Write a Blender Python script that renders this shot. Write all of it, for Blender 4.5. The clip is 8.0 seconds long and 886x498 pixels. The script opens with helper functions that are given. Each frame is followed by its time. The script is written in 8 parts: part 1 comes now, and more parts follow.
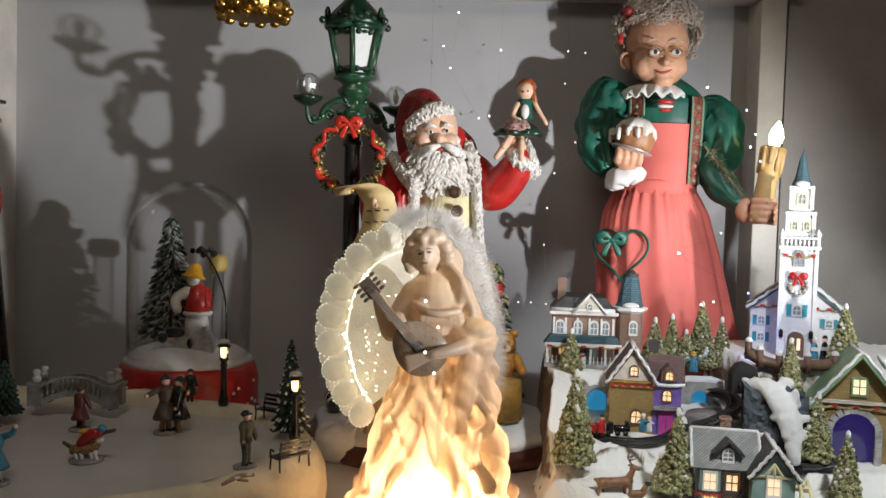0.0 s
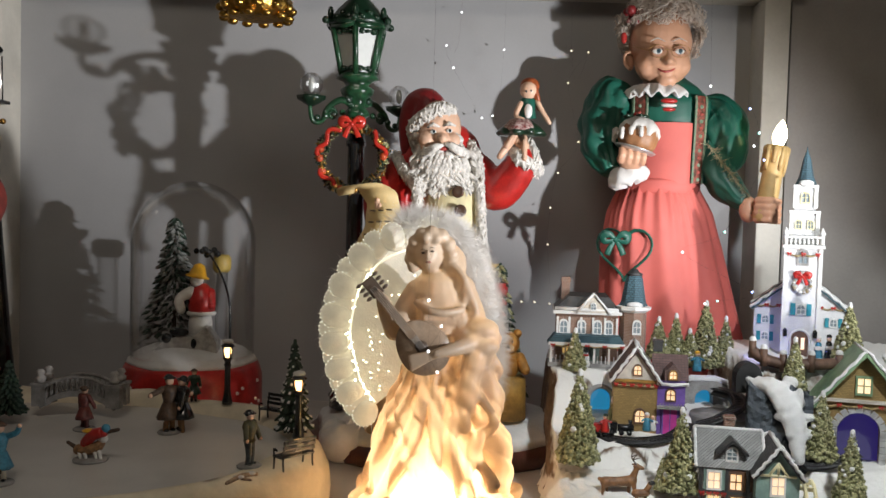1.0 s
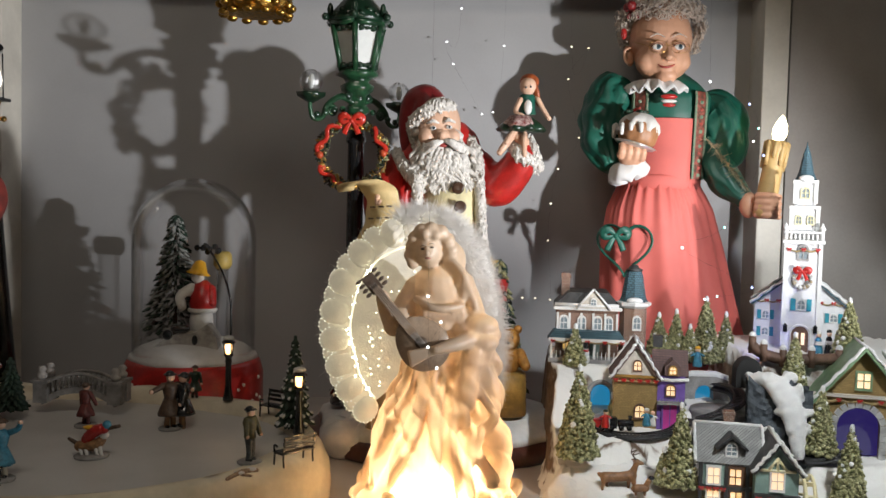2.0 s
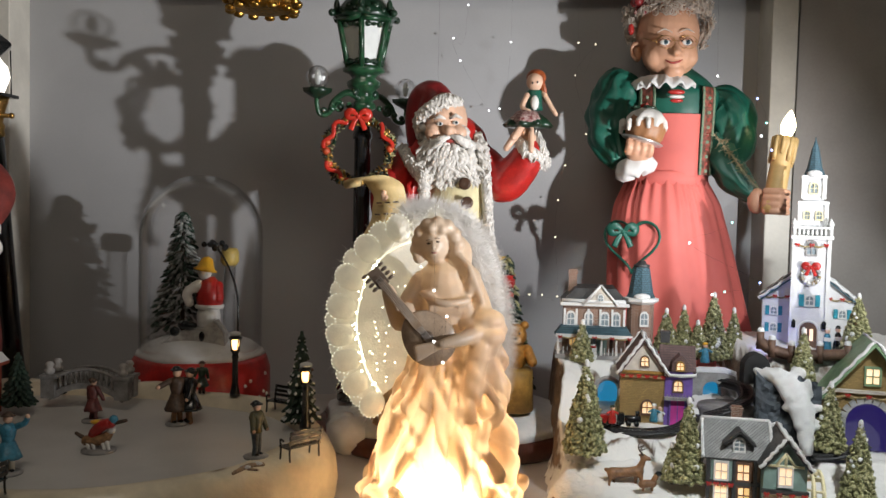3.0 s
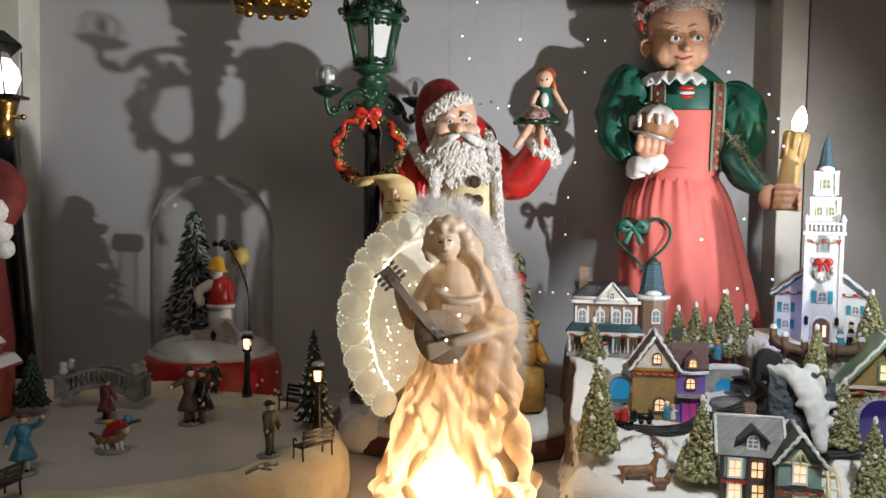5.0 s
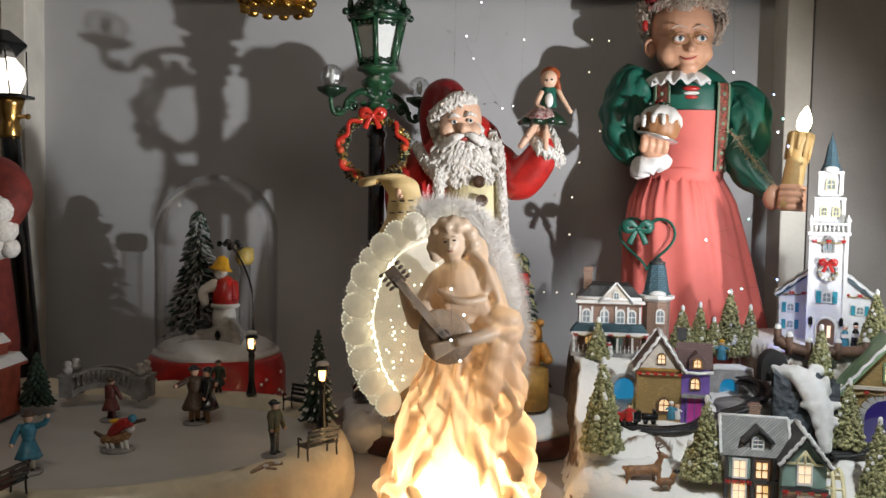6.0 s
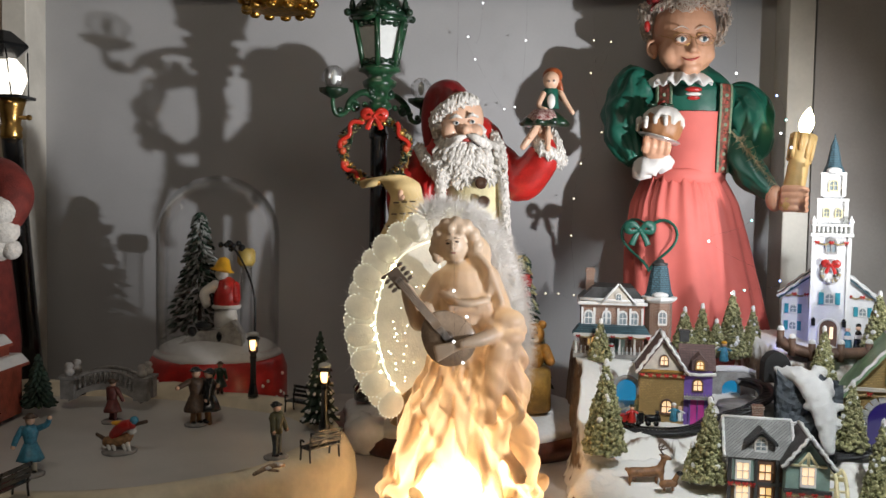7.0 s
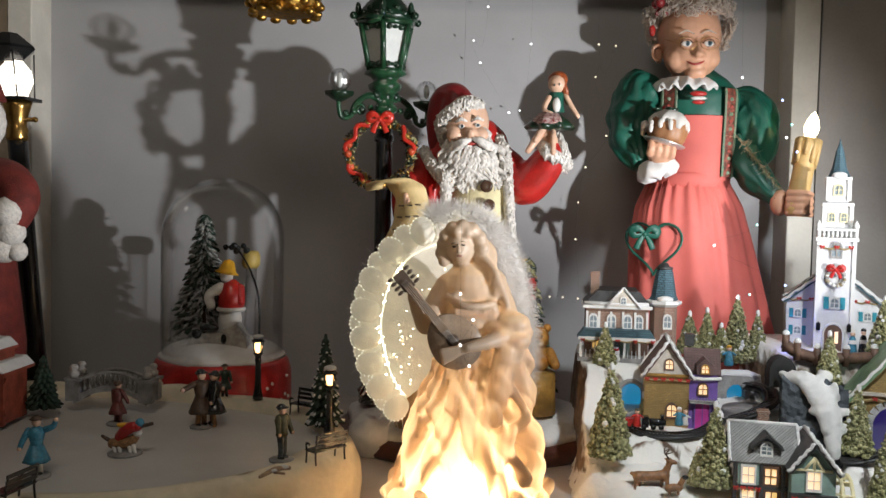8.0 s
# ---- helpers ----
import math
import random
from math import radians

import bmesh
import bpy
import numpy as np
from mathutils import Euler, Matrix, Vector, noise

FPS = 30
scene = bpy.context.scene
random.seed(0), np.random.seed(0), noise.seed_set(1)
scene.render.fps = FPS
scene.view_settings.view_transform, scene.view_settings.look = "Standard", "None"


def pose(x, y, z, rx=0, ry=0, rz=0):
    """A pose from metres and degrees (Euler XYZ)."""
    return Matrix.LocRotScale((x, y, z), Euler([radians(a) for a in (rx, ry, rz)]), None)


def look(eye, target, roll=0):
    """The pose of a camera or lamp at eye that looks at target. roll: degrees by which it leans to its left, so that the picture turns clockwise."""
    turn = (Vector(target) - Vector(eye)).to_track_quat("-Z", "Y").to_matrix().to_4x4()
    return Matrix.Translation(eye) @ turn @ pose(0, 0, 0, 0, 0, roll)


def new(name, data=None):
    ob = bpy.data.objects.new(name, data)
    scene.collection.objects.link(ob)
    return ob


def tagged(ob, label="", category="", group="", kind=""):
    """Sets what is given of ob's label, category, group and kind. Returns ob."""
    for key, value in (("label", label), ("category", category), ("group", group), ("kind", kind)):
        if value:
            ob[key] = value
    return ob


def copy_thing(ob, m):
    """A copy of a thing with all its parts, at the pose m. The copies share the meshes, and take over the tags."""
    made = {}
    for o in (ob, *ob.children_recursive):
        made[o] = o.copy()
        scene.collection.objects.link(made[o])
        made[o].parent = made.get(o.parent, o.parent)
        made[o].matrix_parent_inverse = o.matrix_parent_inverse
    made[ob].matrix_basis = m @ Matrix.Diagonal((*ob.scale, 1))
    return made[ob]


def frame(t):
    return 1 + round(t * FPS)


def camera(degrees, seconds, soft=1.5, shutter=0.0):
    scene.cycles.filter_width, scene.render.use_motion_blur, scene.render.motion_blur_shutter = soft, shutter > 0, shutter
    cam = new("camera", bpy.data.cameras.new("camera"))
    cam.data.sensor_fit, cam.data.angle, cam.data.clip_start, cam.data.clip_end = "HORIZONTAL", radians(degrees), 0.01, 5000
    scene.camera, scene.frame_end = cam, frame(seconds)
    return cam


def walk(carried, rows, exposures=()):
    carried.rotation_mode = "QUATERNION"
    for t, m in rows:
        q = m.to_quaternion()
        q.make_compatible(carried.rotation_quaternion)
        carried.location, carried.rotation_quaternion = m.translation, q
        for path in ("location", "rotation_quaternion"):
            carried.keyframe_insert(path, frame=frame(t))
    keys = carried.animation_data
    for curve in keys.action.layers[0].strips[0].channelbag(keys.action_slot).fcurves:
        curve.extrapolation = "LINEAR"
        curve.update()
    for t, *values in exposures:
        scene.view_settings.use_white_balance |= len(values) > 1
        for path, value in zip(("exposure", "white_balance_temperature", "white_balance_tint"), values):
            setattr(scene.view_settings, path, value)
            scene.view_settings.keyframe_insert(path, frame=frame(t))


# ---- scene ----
cam = camera(53.0, 8.0)
PATH = [
    (0, (0.039, -0.031, 0.367), (0.0083, 1.9665, 0.2717), 1.68),
    (0.5, (0.036, -0.031, 0.367), (0.0043, 1.9664, 0.2707), 1.67),
    (1, (0.04, -0.031, 0.365), (0.0003, 1.9664, 0.2716), 1.57),
    (1.5, (0.042, -0.033, 0.367), (0.0024, 1.964, 0.2656), 1.47),
    (3, (0.046, -0.031, 0.358), (-0.0176, 1.9655, 0.2573), 1.35),
    (3.5, (0.044, -0.031, 0.36), (-0.0236, 1.9653, 0.2593), 1.35),
    (4, (0.042, -0.031, 0.36), (-0.0296, 1.9651, 0.2572), 1.24),
    (4.5, (0.042, -0.03, 0.359), (-0.0346, 1.9657, 0.2531), 1.04),
    (6, (0.039, -0.031, 0.359), (-0.0475, 1.9643, 0.252), 1.03),
    (6.5, (0.037, -0.03, 0.358), (-0.0506, 1.9654, 0.254), 1.03),
    (7, (0.036, -0.029, 0.36), (-0.0505, 1.9663, 0.254), 1.03),
    (7.5, (0.035, -0.029, 0.36), (-0.0556, 1.9663, 0.257), 1.03),
    (8, (0.03, -0.03, 0.36), (-0.0587, 1.9656, 0.261), 1.23),
]
walk(cam, [(t, look(eye, target, roll)) for t, eye, target, roll in PATH], exposures=[(0.0, 0.0), (8.0, 0.0)])

# ---- light ----
world = bpy.data.worlds.new("night")
scene.world = world
world.use_nodes = True
world.node_tree.nodes["Background"].inputs[0].default_value = (0.55, 0.6, 0.7, 1)
world.node_tree.nodes["Background"].inputs[1].default_value = 0.02


def lamp(name, kind, at, power, colour, size=0.01, target=None, spot=None, blend=0.4, flat=1.0):
    d = bpy.data.lights.new(name, kind)
    d.energy, d.color = power, colour
    if kind == "AREA":
        d.size = size
    else:
        d.shadow_soft_size = size
    if spot:
        d.spot_size, d.spot_blend = radians(spot), blend
    o = new(name, d)
    o.matrix_world = (look(at, target) if target else Matrix.Translation(at)) @ Matrix.Diagonal((1, flat, 1, 1))
    return o


KEY = (0.940, 0.485, 0.224)
lamp("window_spotlight", "SPOT", KEY, 90.0, (0.98, 0.98, 1.0), 0.014, (-0.86, 1.60, 0.72), 104, 1.0, 0.33)
# unseen fill lamp, added overhead to brighten the village alone
lamp("village_spotlight", "SPOT", (0.52, 0.30, 0.95), 44.0, (0.92, 0.97, 1.0), 0.03, (0.52, 1.20, 0.10), 42)
lamp("church_light", "POINT", (0.462, 1.215, 0.190), 0.05, (0.15, 0.2, 1.0), 0.004)
lamp("statue_bulb", "POINT", (0.020, 0.955, 0.022), 2.5, (1.0, 0.84, 0.61), 0.012)
# unseen area lamp, added as soft ambient fill for the whole display
lamp("shop_ceiling_light", "AREA", (-0.15, 0.2, 1.35), 5.2, (1.0, 0.89, 0.75), 0.5, (0.0, 1.3, 0.2))


# ---- materials ----
def mat(name, colour, rough=0.6, metal=0.0, vary=0.15, scale=60.0, bump=0.1, fine=400.0, tint=None, emit=None, power=0.0, trans=0.0, coat=0.0, through_light=0.0, through_tint=None):
    """A painted or natural surface: colour varied at two scales, with fine relief."""
    m = bpy.data.materials.new(name)
    m.use_nodes = True
    nt = m.node_tree
    n, ln = nt.nodes, nt.links
    b = n["Principled BSDF"]
    tc = n.new("ShaderNodeTexCoord")
    big, small = n.new("ShaderNodeTexNoise"), n.new("ShaderNodeTexNoise")
    big.inputs["Scale"].default_value, small.inputs["Scale"].default_value = scale, fine
    big.inputs["Detail"].default_value = 4
    for q in (big, small):
        ln.new(tc.outputs["Object"], q.inputs["Vector"])
    mix = n.new("ShaderNodeMix")
    mix.data_type = "RGBA"
    lo = [c * (1 - vary) for c in colour]
    hi = tint or [min(1, c * (1 + vary)) for c in colour]
    mix.inputs[6].default_value, mix.inputs[7].default_value = (*lo, 1), (*hi, 1)
    ramp = n.new("ShaderNodeMapRange")
    ramp.inputs[1].default_value, ramp.inputs[2].default_value = 0.35, 0.65
    ln.new(big.outputs["Fac"], ramp.inputs[0])
    ln.new(ramp.outputs[0], mix.inputs[0])
    spot = n.new("ShaderNodeMix")
    spot.data_type, spot.blend_type = "RGBA", "MULTIPLY"
    spot.inputs[0].default_value = min(1, vary * 1.2)
    ln.new(mix.outputs[2], spot.inputs[6])
    ln.new(small.outputs["Fac"], spot.inputs[7])
    ln.new(spot.outputs[2], b.inputs["Base Color"])
    b.inputs["Roughness"].default_value, b.inputs["Metallic"].default_value = rough, metal
    b.inputs["Coat Weight"].default_value = coat
    if bump:
        bp = n.new("ShaderNodeBump")
        bp.inputs["Strength"].default_value, bp.inputs["Distance"].default_value = bump, 0.002
        ln.new(small.outputs["Fac"], bp.inputs["Height"])
        ln.new(bp.outputs[0], b.inputs["Normal"])
    if emit:
        b.inputs["Emission Color"].default_value, b.inputs["Emission Strength"].default_value = (*emit, 1), power
    b.inputs["Transmission Weight"].default_value = trans
    if through_light:
        tl, ms = n.new("ShaderNodeBsdfTranslucent"), n.new("ShaderNodeMixShader")
        if through_tint:
            tl.inputs["Color"].default_value = (*through_tint, 1)
        else:
            ln.new(spot.outputs[2], tl.inputs["Color"])
        ms.inputs[0].default_value = through_light
        ln.new(b.outputs[0], ms.inputs[1])
        ln.new(tl.outputs[0], ms.inputs[2])
        ln.new(ms.outputs[0], n["Material Output"].inputs[0])
    return m


def glow(name, colour, power, base=0.8):
    m = bpy.data.materials.new(name)
    m.use_nodes = True
    b = m.node_tree.nodes["Principled BSDF"]
    b.inputs["Base Color"].default_value = (base, base, base, 1)
    b.inputs["Emission Color"].default_value, b.inputs["Emission Strength"].default_value = (*colour, 1), power
    return m


def glass(name, rough=0.0, ior=1.15, colour=(1, 1, 1)):
    m = bpy.data.materials.new(name)
    m.use_nodes = True
    nt = m.node_tree
    g, tr, mx = nt.nodes.new("ShaderNodeBsdfGlossy"), nt.nodes.new("ShaderNodeBsdfTransparent"), nt.nodes.new("ShaderNodeMixShader")
    g.inputs["Roughness"].default_value = 0.04 + rough
    lw, fr = nt.nodes.new("ShaderNodeLayerWeight"), nt.nodes.new("ShaderNodeMath")
    lw.inputs["Blend"].default_value = 0.5
    fr.operation = "POWER"
    fr.inputs[1].default_value = ior
    nt.links.new(lw.outputs["Facing"], fr.inputs[0])
    tr.inputs["Color"].default_value = (*colour, 1)
    nt.links.new(fr.outputs[0], mx.inputs[0])
    nt.links.new(tr.outputs[0], mx.inputs[1])
    nt.links.new(g.outputs[0], mx.inputs[2])
    nt.links.new(mx.outputs[0], nt.nodes["Material Output"].inputs[0])
    return m


def slope_mat(name, top, side, lo, hi):
    """Snow that lies on the flatter parts of a rock."""
    m = mat(name, side, 0.85, vary=0.35, scale=40, bump=0.8, fine=120)
    nt = m.node_tree
    b = nt.nodes["Principled BSDF"]
    old = b.inputs["Base Color"].links[0].from_socket
    geo, sep = nt.nodes.new("ShaderNodeNewGeometry"), nt.nodes.new("ShaderNodeSeparateXYZ")
    nz, add = nt.nodes.new("ShaderNodeTexNoise"), nt.nodes.new("ShaderNodeMath")
    tc = nt.nodes.new("ShaderNodeTexCoord")
    nt.links.new(tc.outputs["Object"], nz.inputs["Vector"])
    nz.inputs["Scale"].default_value, nz.inputs["Detail"].default_value = 45, 5
    nt.links.new(geo.outputs["Normal"], sep.inputs[0])
    add.operation = "MULTIPLY_ADD"
    add.inputs[1].default_value, = (0.5,)
    nt.links.new(nz.outputs["Fac"], add.inputs[0])
    nt.links.new(sep.outputs["Z"], add.inputs[2])
    rg = nt.nodes.new("ShaderNodeMapRange")
    rg.inputs[1].default_value, rg.inputs[2].default_value = lo + 0.25, hi + 0.25
    nt.links.new(add.outputs[0], rg.inputs[0])
    mx = nt.nodes.new("ShaderNodeMix")
    mx.data_type = "RGBA"
    mx.inputs[7].default_value = (*top, 1)
    nt.links.new(rg.outputs[0], mx.inputs[0])
    nt.links.new(old, mx.inputs[6])
    nt.links.new(mx.outputs[2], b.inputs["Base Color"])
    return m


def grid_mat(name, colour, joint, w, h, rough=0.8, bump=0.5):
    """Small brickwork or shingles too fine to stand alone."""
    m = mat(name, colour, rough, vary=0.25, scale=50, bump=0)
    nt = m.node_tree
    b = nt.nodes["Principled BSDF"]
    old = b.inputs["Base Color"].links[0].from_socket
    tc, mp, br = nt.nodes.new("ShaderNodeTexCoord"), nt.nodes.new("ShaderNodeVectorMath"), nt.nodes.new("ShaderNodeTexBrick")
    sp, cb, ad = nt.nodes.new("ShaderNodeSeparateXYZ"), nt.nodes.new("ShaderNodeCombineXYZ"), nt.nodes.new("ShaderNodeMath")
    ad.operation = "ADD"
    nt.links.new(tc.outputs["Object"], sp.inputs[0])
    nt.links.new(sp.outputs["X"], ad.inputs[0])
    nt.links.new(sp.outputs["Y"], ad.inputs[1])
    nt.links.new(ad.outputs[0], cb.inputs[0])
    nt.links.new(sp.outputs["Z"], cb.inputs[1])
    mp.operation = "SCALE"
    mp.inputs["Scale"].default_value = 1.0
    nt.links.new(cb.outputs[0], mp.inputs[0])
    nt.links.new(mp.outputs[0], br.inputs["Vector"])
    br.inputs["Scale"].default_value = 1.0
    br.inputs["Brick Width"].default_value, br.inputs["Row Height"].default_value = w, h
    br.inputs["Mortar Size"].default_value = h * 0.12
    br.inputs["Color2"].default_value = (*[c * 0.7 for c in colour], 1)
    br.inputs["Mortar"].default_value = (*joint, 1)
    nt.links.new(old, br.inputs["Color1"])
    nt.links.new(br.outputs["Color"], b.inputs["Base Color"])
    bp = nt.nodes.new("ShaderNodeBump")
    bp.invert = True
    bp.inputs["Strength"].default_value, bp.inputs["Distance"].default_value = bump, 0.001
    nt.links.new(br.outputs["Fac"], bp.inputs["Height"])
    nt.links.new(bp.outputs[0], b.inputs["Normal"])
    return m


M_WALL = mat("grey_board", (0.395, 0.395, 0.40), 0.55, vary=0.06, scale=5, bump=0.05, fine=250)
M_SIDE = mat("side_board", (0.36, 0.335, 0.31), 0.5, vary=0.12, scale=6, bump=0.05, fine=200)
M_FRAME = mat("cream_frame_paint", (0.62, 0.59, 0.52), 0.5, vary=0.10, scale=14, bump=0.12, fine=160)
M_RAWWOOD = mat("pale_plank", (0.66, 0.55, 0.42), 0.6, vary=0.15, scale=18, bump=0.15, fine=120)
# black that stands for the shade inside openings, put on solid panels
M_HOLLOWSHADE = mat("hollow_shade", (0.02, 0.02, 0.02), 0.9)
M_TABLE = mat("table_cloth", (0.50, 0.46, 0.43), 0.8, vary=0.08, scale=12, bump=0.2, fine=900)
M_ROOM = mat("room_paint", (0.25, 0.24, 0.23), 0.8, vary=0.1, scale=3)
M_SNOW = mat("snow_paint", (0.71, 0.71, 0.70), 0.75, vary=0.05, scale=80, bump=0.7, fine=900)
M_CREAM = mat("cream_snow", (0.74, 0.66, 0.50), 0.4, vary=0.12, scale=25, bump=0.25, fine=150, coat=0.2)
M_ICE = mat("grey_ice", (0.56, 0.55, 0.53), 0.35, vary=0.08, scale=9, bump=0.03, fine=300)
M_BLACK = mat("black_enamel", (0.012, 0.013, 0.014), 0.25, vary=0.3, bump=0.05, coat=0.5)
M_GREENMETAL = mat("green_enamel", (0.018, 0.075, 0.032), 0.3, vary=0.5, scale=90, bump=0.2, coat=0.4)
M_GREENDARK = mat("dark_green_enamel", (0.010, 0.035, 0.018), 0.3, vary=0.4, coat=0.4)
M_LAMPGLASS = mat("frosted_pane", (0.75, 0.77, 0.74), 0.4, vary=0.05, through_light=0.4)
M_CRYSTAL = glass("clear_crystal", 0.05, 1.6, (0.92, 0.92, 0.92))
M_DOMEGLASS = glass("dome_glass", 0.02, 2.8)
M_RED = mat("red_paint", (0.48, 0.022, 0.018), 0.35, vary=0.22, scale=50, bump=0.08, coat=0.35)
M_REDDARK = mat("crimson_paint", (0.24, 0.018, 0.02), 0.4, vary=0.25, scale=40, coat=0.3)
M_WHITE = mat("white_paint", (0.70, 0.68, 0.64), 0.45, vary=0.08, scale=90, bump=0.2)
M_BEARD = mat("white_beard", (0.70, 0.67, 0.62), 0.5, vary=0.22, scale=160, bump=0.5, fine=260)
M_SKIN = mat("painted_skin", (0.72, 0.46, 0.32), 0.4, vary=0.10, scale=30, bump=0.03, coat=0.15)
M_DOLLSKIN = mat("vinyl_skin", (0.62, 0.34, 0.215), 0.42, vary=0.08, scale=20, bump=0.03)
M_LIP = mat("lip_paint", (0.42, 0.06, 0.05), 0.4)
M_EYE = mat("eye_paint", (0.03, 0.05, 0.06), 0.15)
M_EYEWHITE = mat("eye_white", (0.75, 0.75, 0.73), 0.2, vary=0.02)
M_VEST = mat("cream_vest", (0.72, 0.64, 0.38), 0.5, vary=0.1, scale=60, bump=0.2)
M_BUTTON = mat("brown_button", (0.07, 0.035, 0.02), 0.3)
M_GOLD = mat("gold_paint", (0.75, 0.45, 0.12), 0.3, metal=0.85, vary=0.25, scale=60, bump=0.15)
M_BRASS = mat("brass", (0.55, 0.33, 0.10), 0.28, metal=1.0, vary=0.2, scale=50, bump=0.1)
M_PARCH = mat("parchment_paint", (0.74, 0.56, 0.27), 0.5, vary=0.12, scale=35, bump=0.08)
M_INK = mat("brown_ink", (0.08, 0.05, 0.03), 0.6)
M_CORAL = mat("coral_cloth", (0.66, 0.145, 0.12), 0.65, vary=0.07, scale=20, bump=0.12, fine=1500)
M_GREENCLOTH = mat("green_satin", (0.012, 0.11, 0.075), 0.42, vary=0.18, scale=25, bump=0.1, fine=1200)
M_LACE = mat("white_cotton", (0.70, 0.69, 0.67), 0.75, vary=0.06, scale=50, bump=0.3)
M_HAIR = mat("white_curls", (0.88, 0.80, 0.72), 0.6, vary=0.08, scale=120, bump=0.2, fine=300, through_light=0.5)
M_RIBBON = mat("folk_ribbon", (0.16, 0.085, 0.045), 0.6, vary=0.5, scale=160, bump=0.2, tint=(0.42, 0.10, 0.07))
M_RIBBONEDGE = mat("ribbon_edge", (0.55, 0.52, 0.38), 0.6, vary=0.4, scale=300, tint=(0.10, 0.28, 0.16))
M_CAKE = mat("cake_brown", (0.36, 0.17, 0.075), 0.5, vary=0.15, scale=60, bump=0.15)
M_CANDLE = mat("wax_yellow", (0.70, 0.48, 0.20), 0.4, vary=0.12, scale=30, bump=0.1, through_light=0.25)
M_PORCELAIN = mat("bisque_resin", (0.60, 0.47, 0.35), 0.42, vary=0.08, scale=20, bump=0.06, fine=200, through_light=0.24, through_tint=(0.95, 0.78, 0.55))
M_LUTE = mat("pearl_brown", (0.36, 0.26, 0.18), 0.35, vary=0.3, scale=40, bump=0.1)
M_WING = mat("white_fan_cloth", (0.82, 0.79, 0.72), 0.6, vary=0.06, scale=60, bump=0.3, emit=(1.0, 0.94, 0.72), power=0.20, through_light=0.40)
M_FUR = mat("white_down", (0.85, 0.83, 0.80), 0.8, vary=0.04, bump=0.0, through_light=0.35)
M_FIBRE = glow("fibre_tip", (1.0, 0.93, 0.62), 9)
M_WOODBASE = mat("mahogany_base", (0.10, 0.032, 0.02), 0.35, vary=0.3, scale=30, coat=0.4)
M_ROCK = slope_mat("snowy_rock", (0.72, 0.71, 0.68), (0.20, 0.13, 0.085), 0.16, 0.34)
M_FIR = mat("dark_fir", (0.020, 0.045, 0.028), 0.7, vary=0.4, scale=120, bump=0.4)
M_GLITTERFIR = mat("glitter_fir", (0.22, 0.23, 0.08), 0.45, vary=0.4, scale=220, bump=0.8, fine=700, tint=(0.60, 0.58, 0.30))
M_BARK = mat("bark", (0.06, 0.035, 0.02), 0.8)
M_FLAME = glow("flame_bulb", (1.0, 0.78, 0.42), 14)
M_LANTERNGLOW = glow("lantern_glow", (1.0, 0.55, 0.20), 5)
M_CRYSTALGLOW = glow("crystal_glow", (1.0, 0.90, 0.76), 2.2)
M_WINLIT = glow("lit_window", (1.0, 0.55, 0.10), 0.75)
M_YELLOW = mat("yellow_paint", (0.80, 0.42, 0.03), 0.4)
M_GREYSTONE = mat("grey_stone_paint", (0.30, 0.29, 0.28), 0.7, vary=0.25, scale=60, bump=0.4)


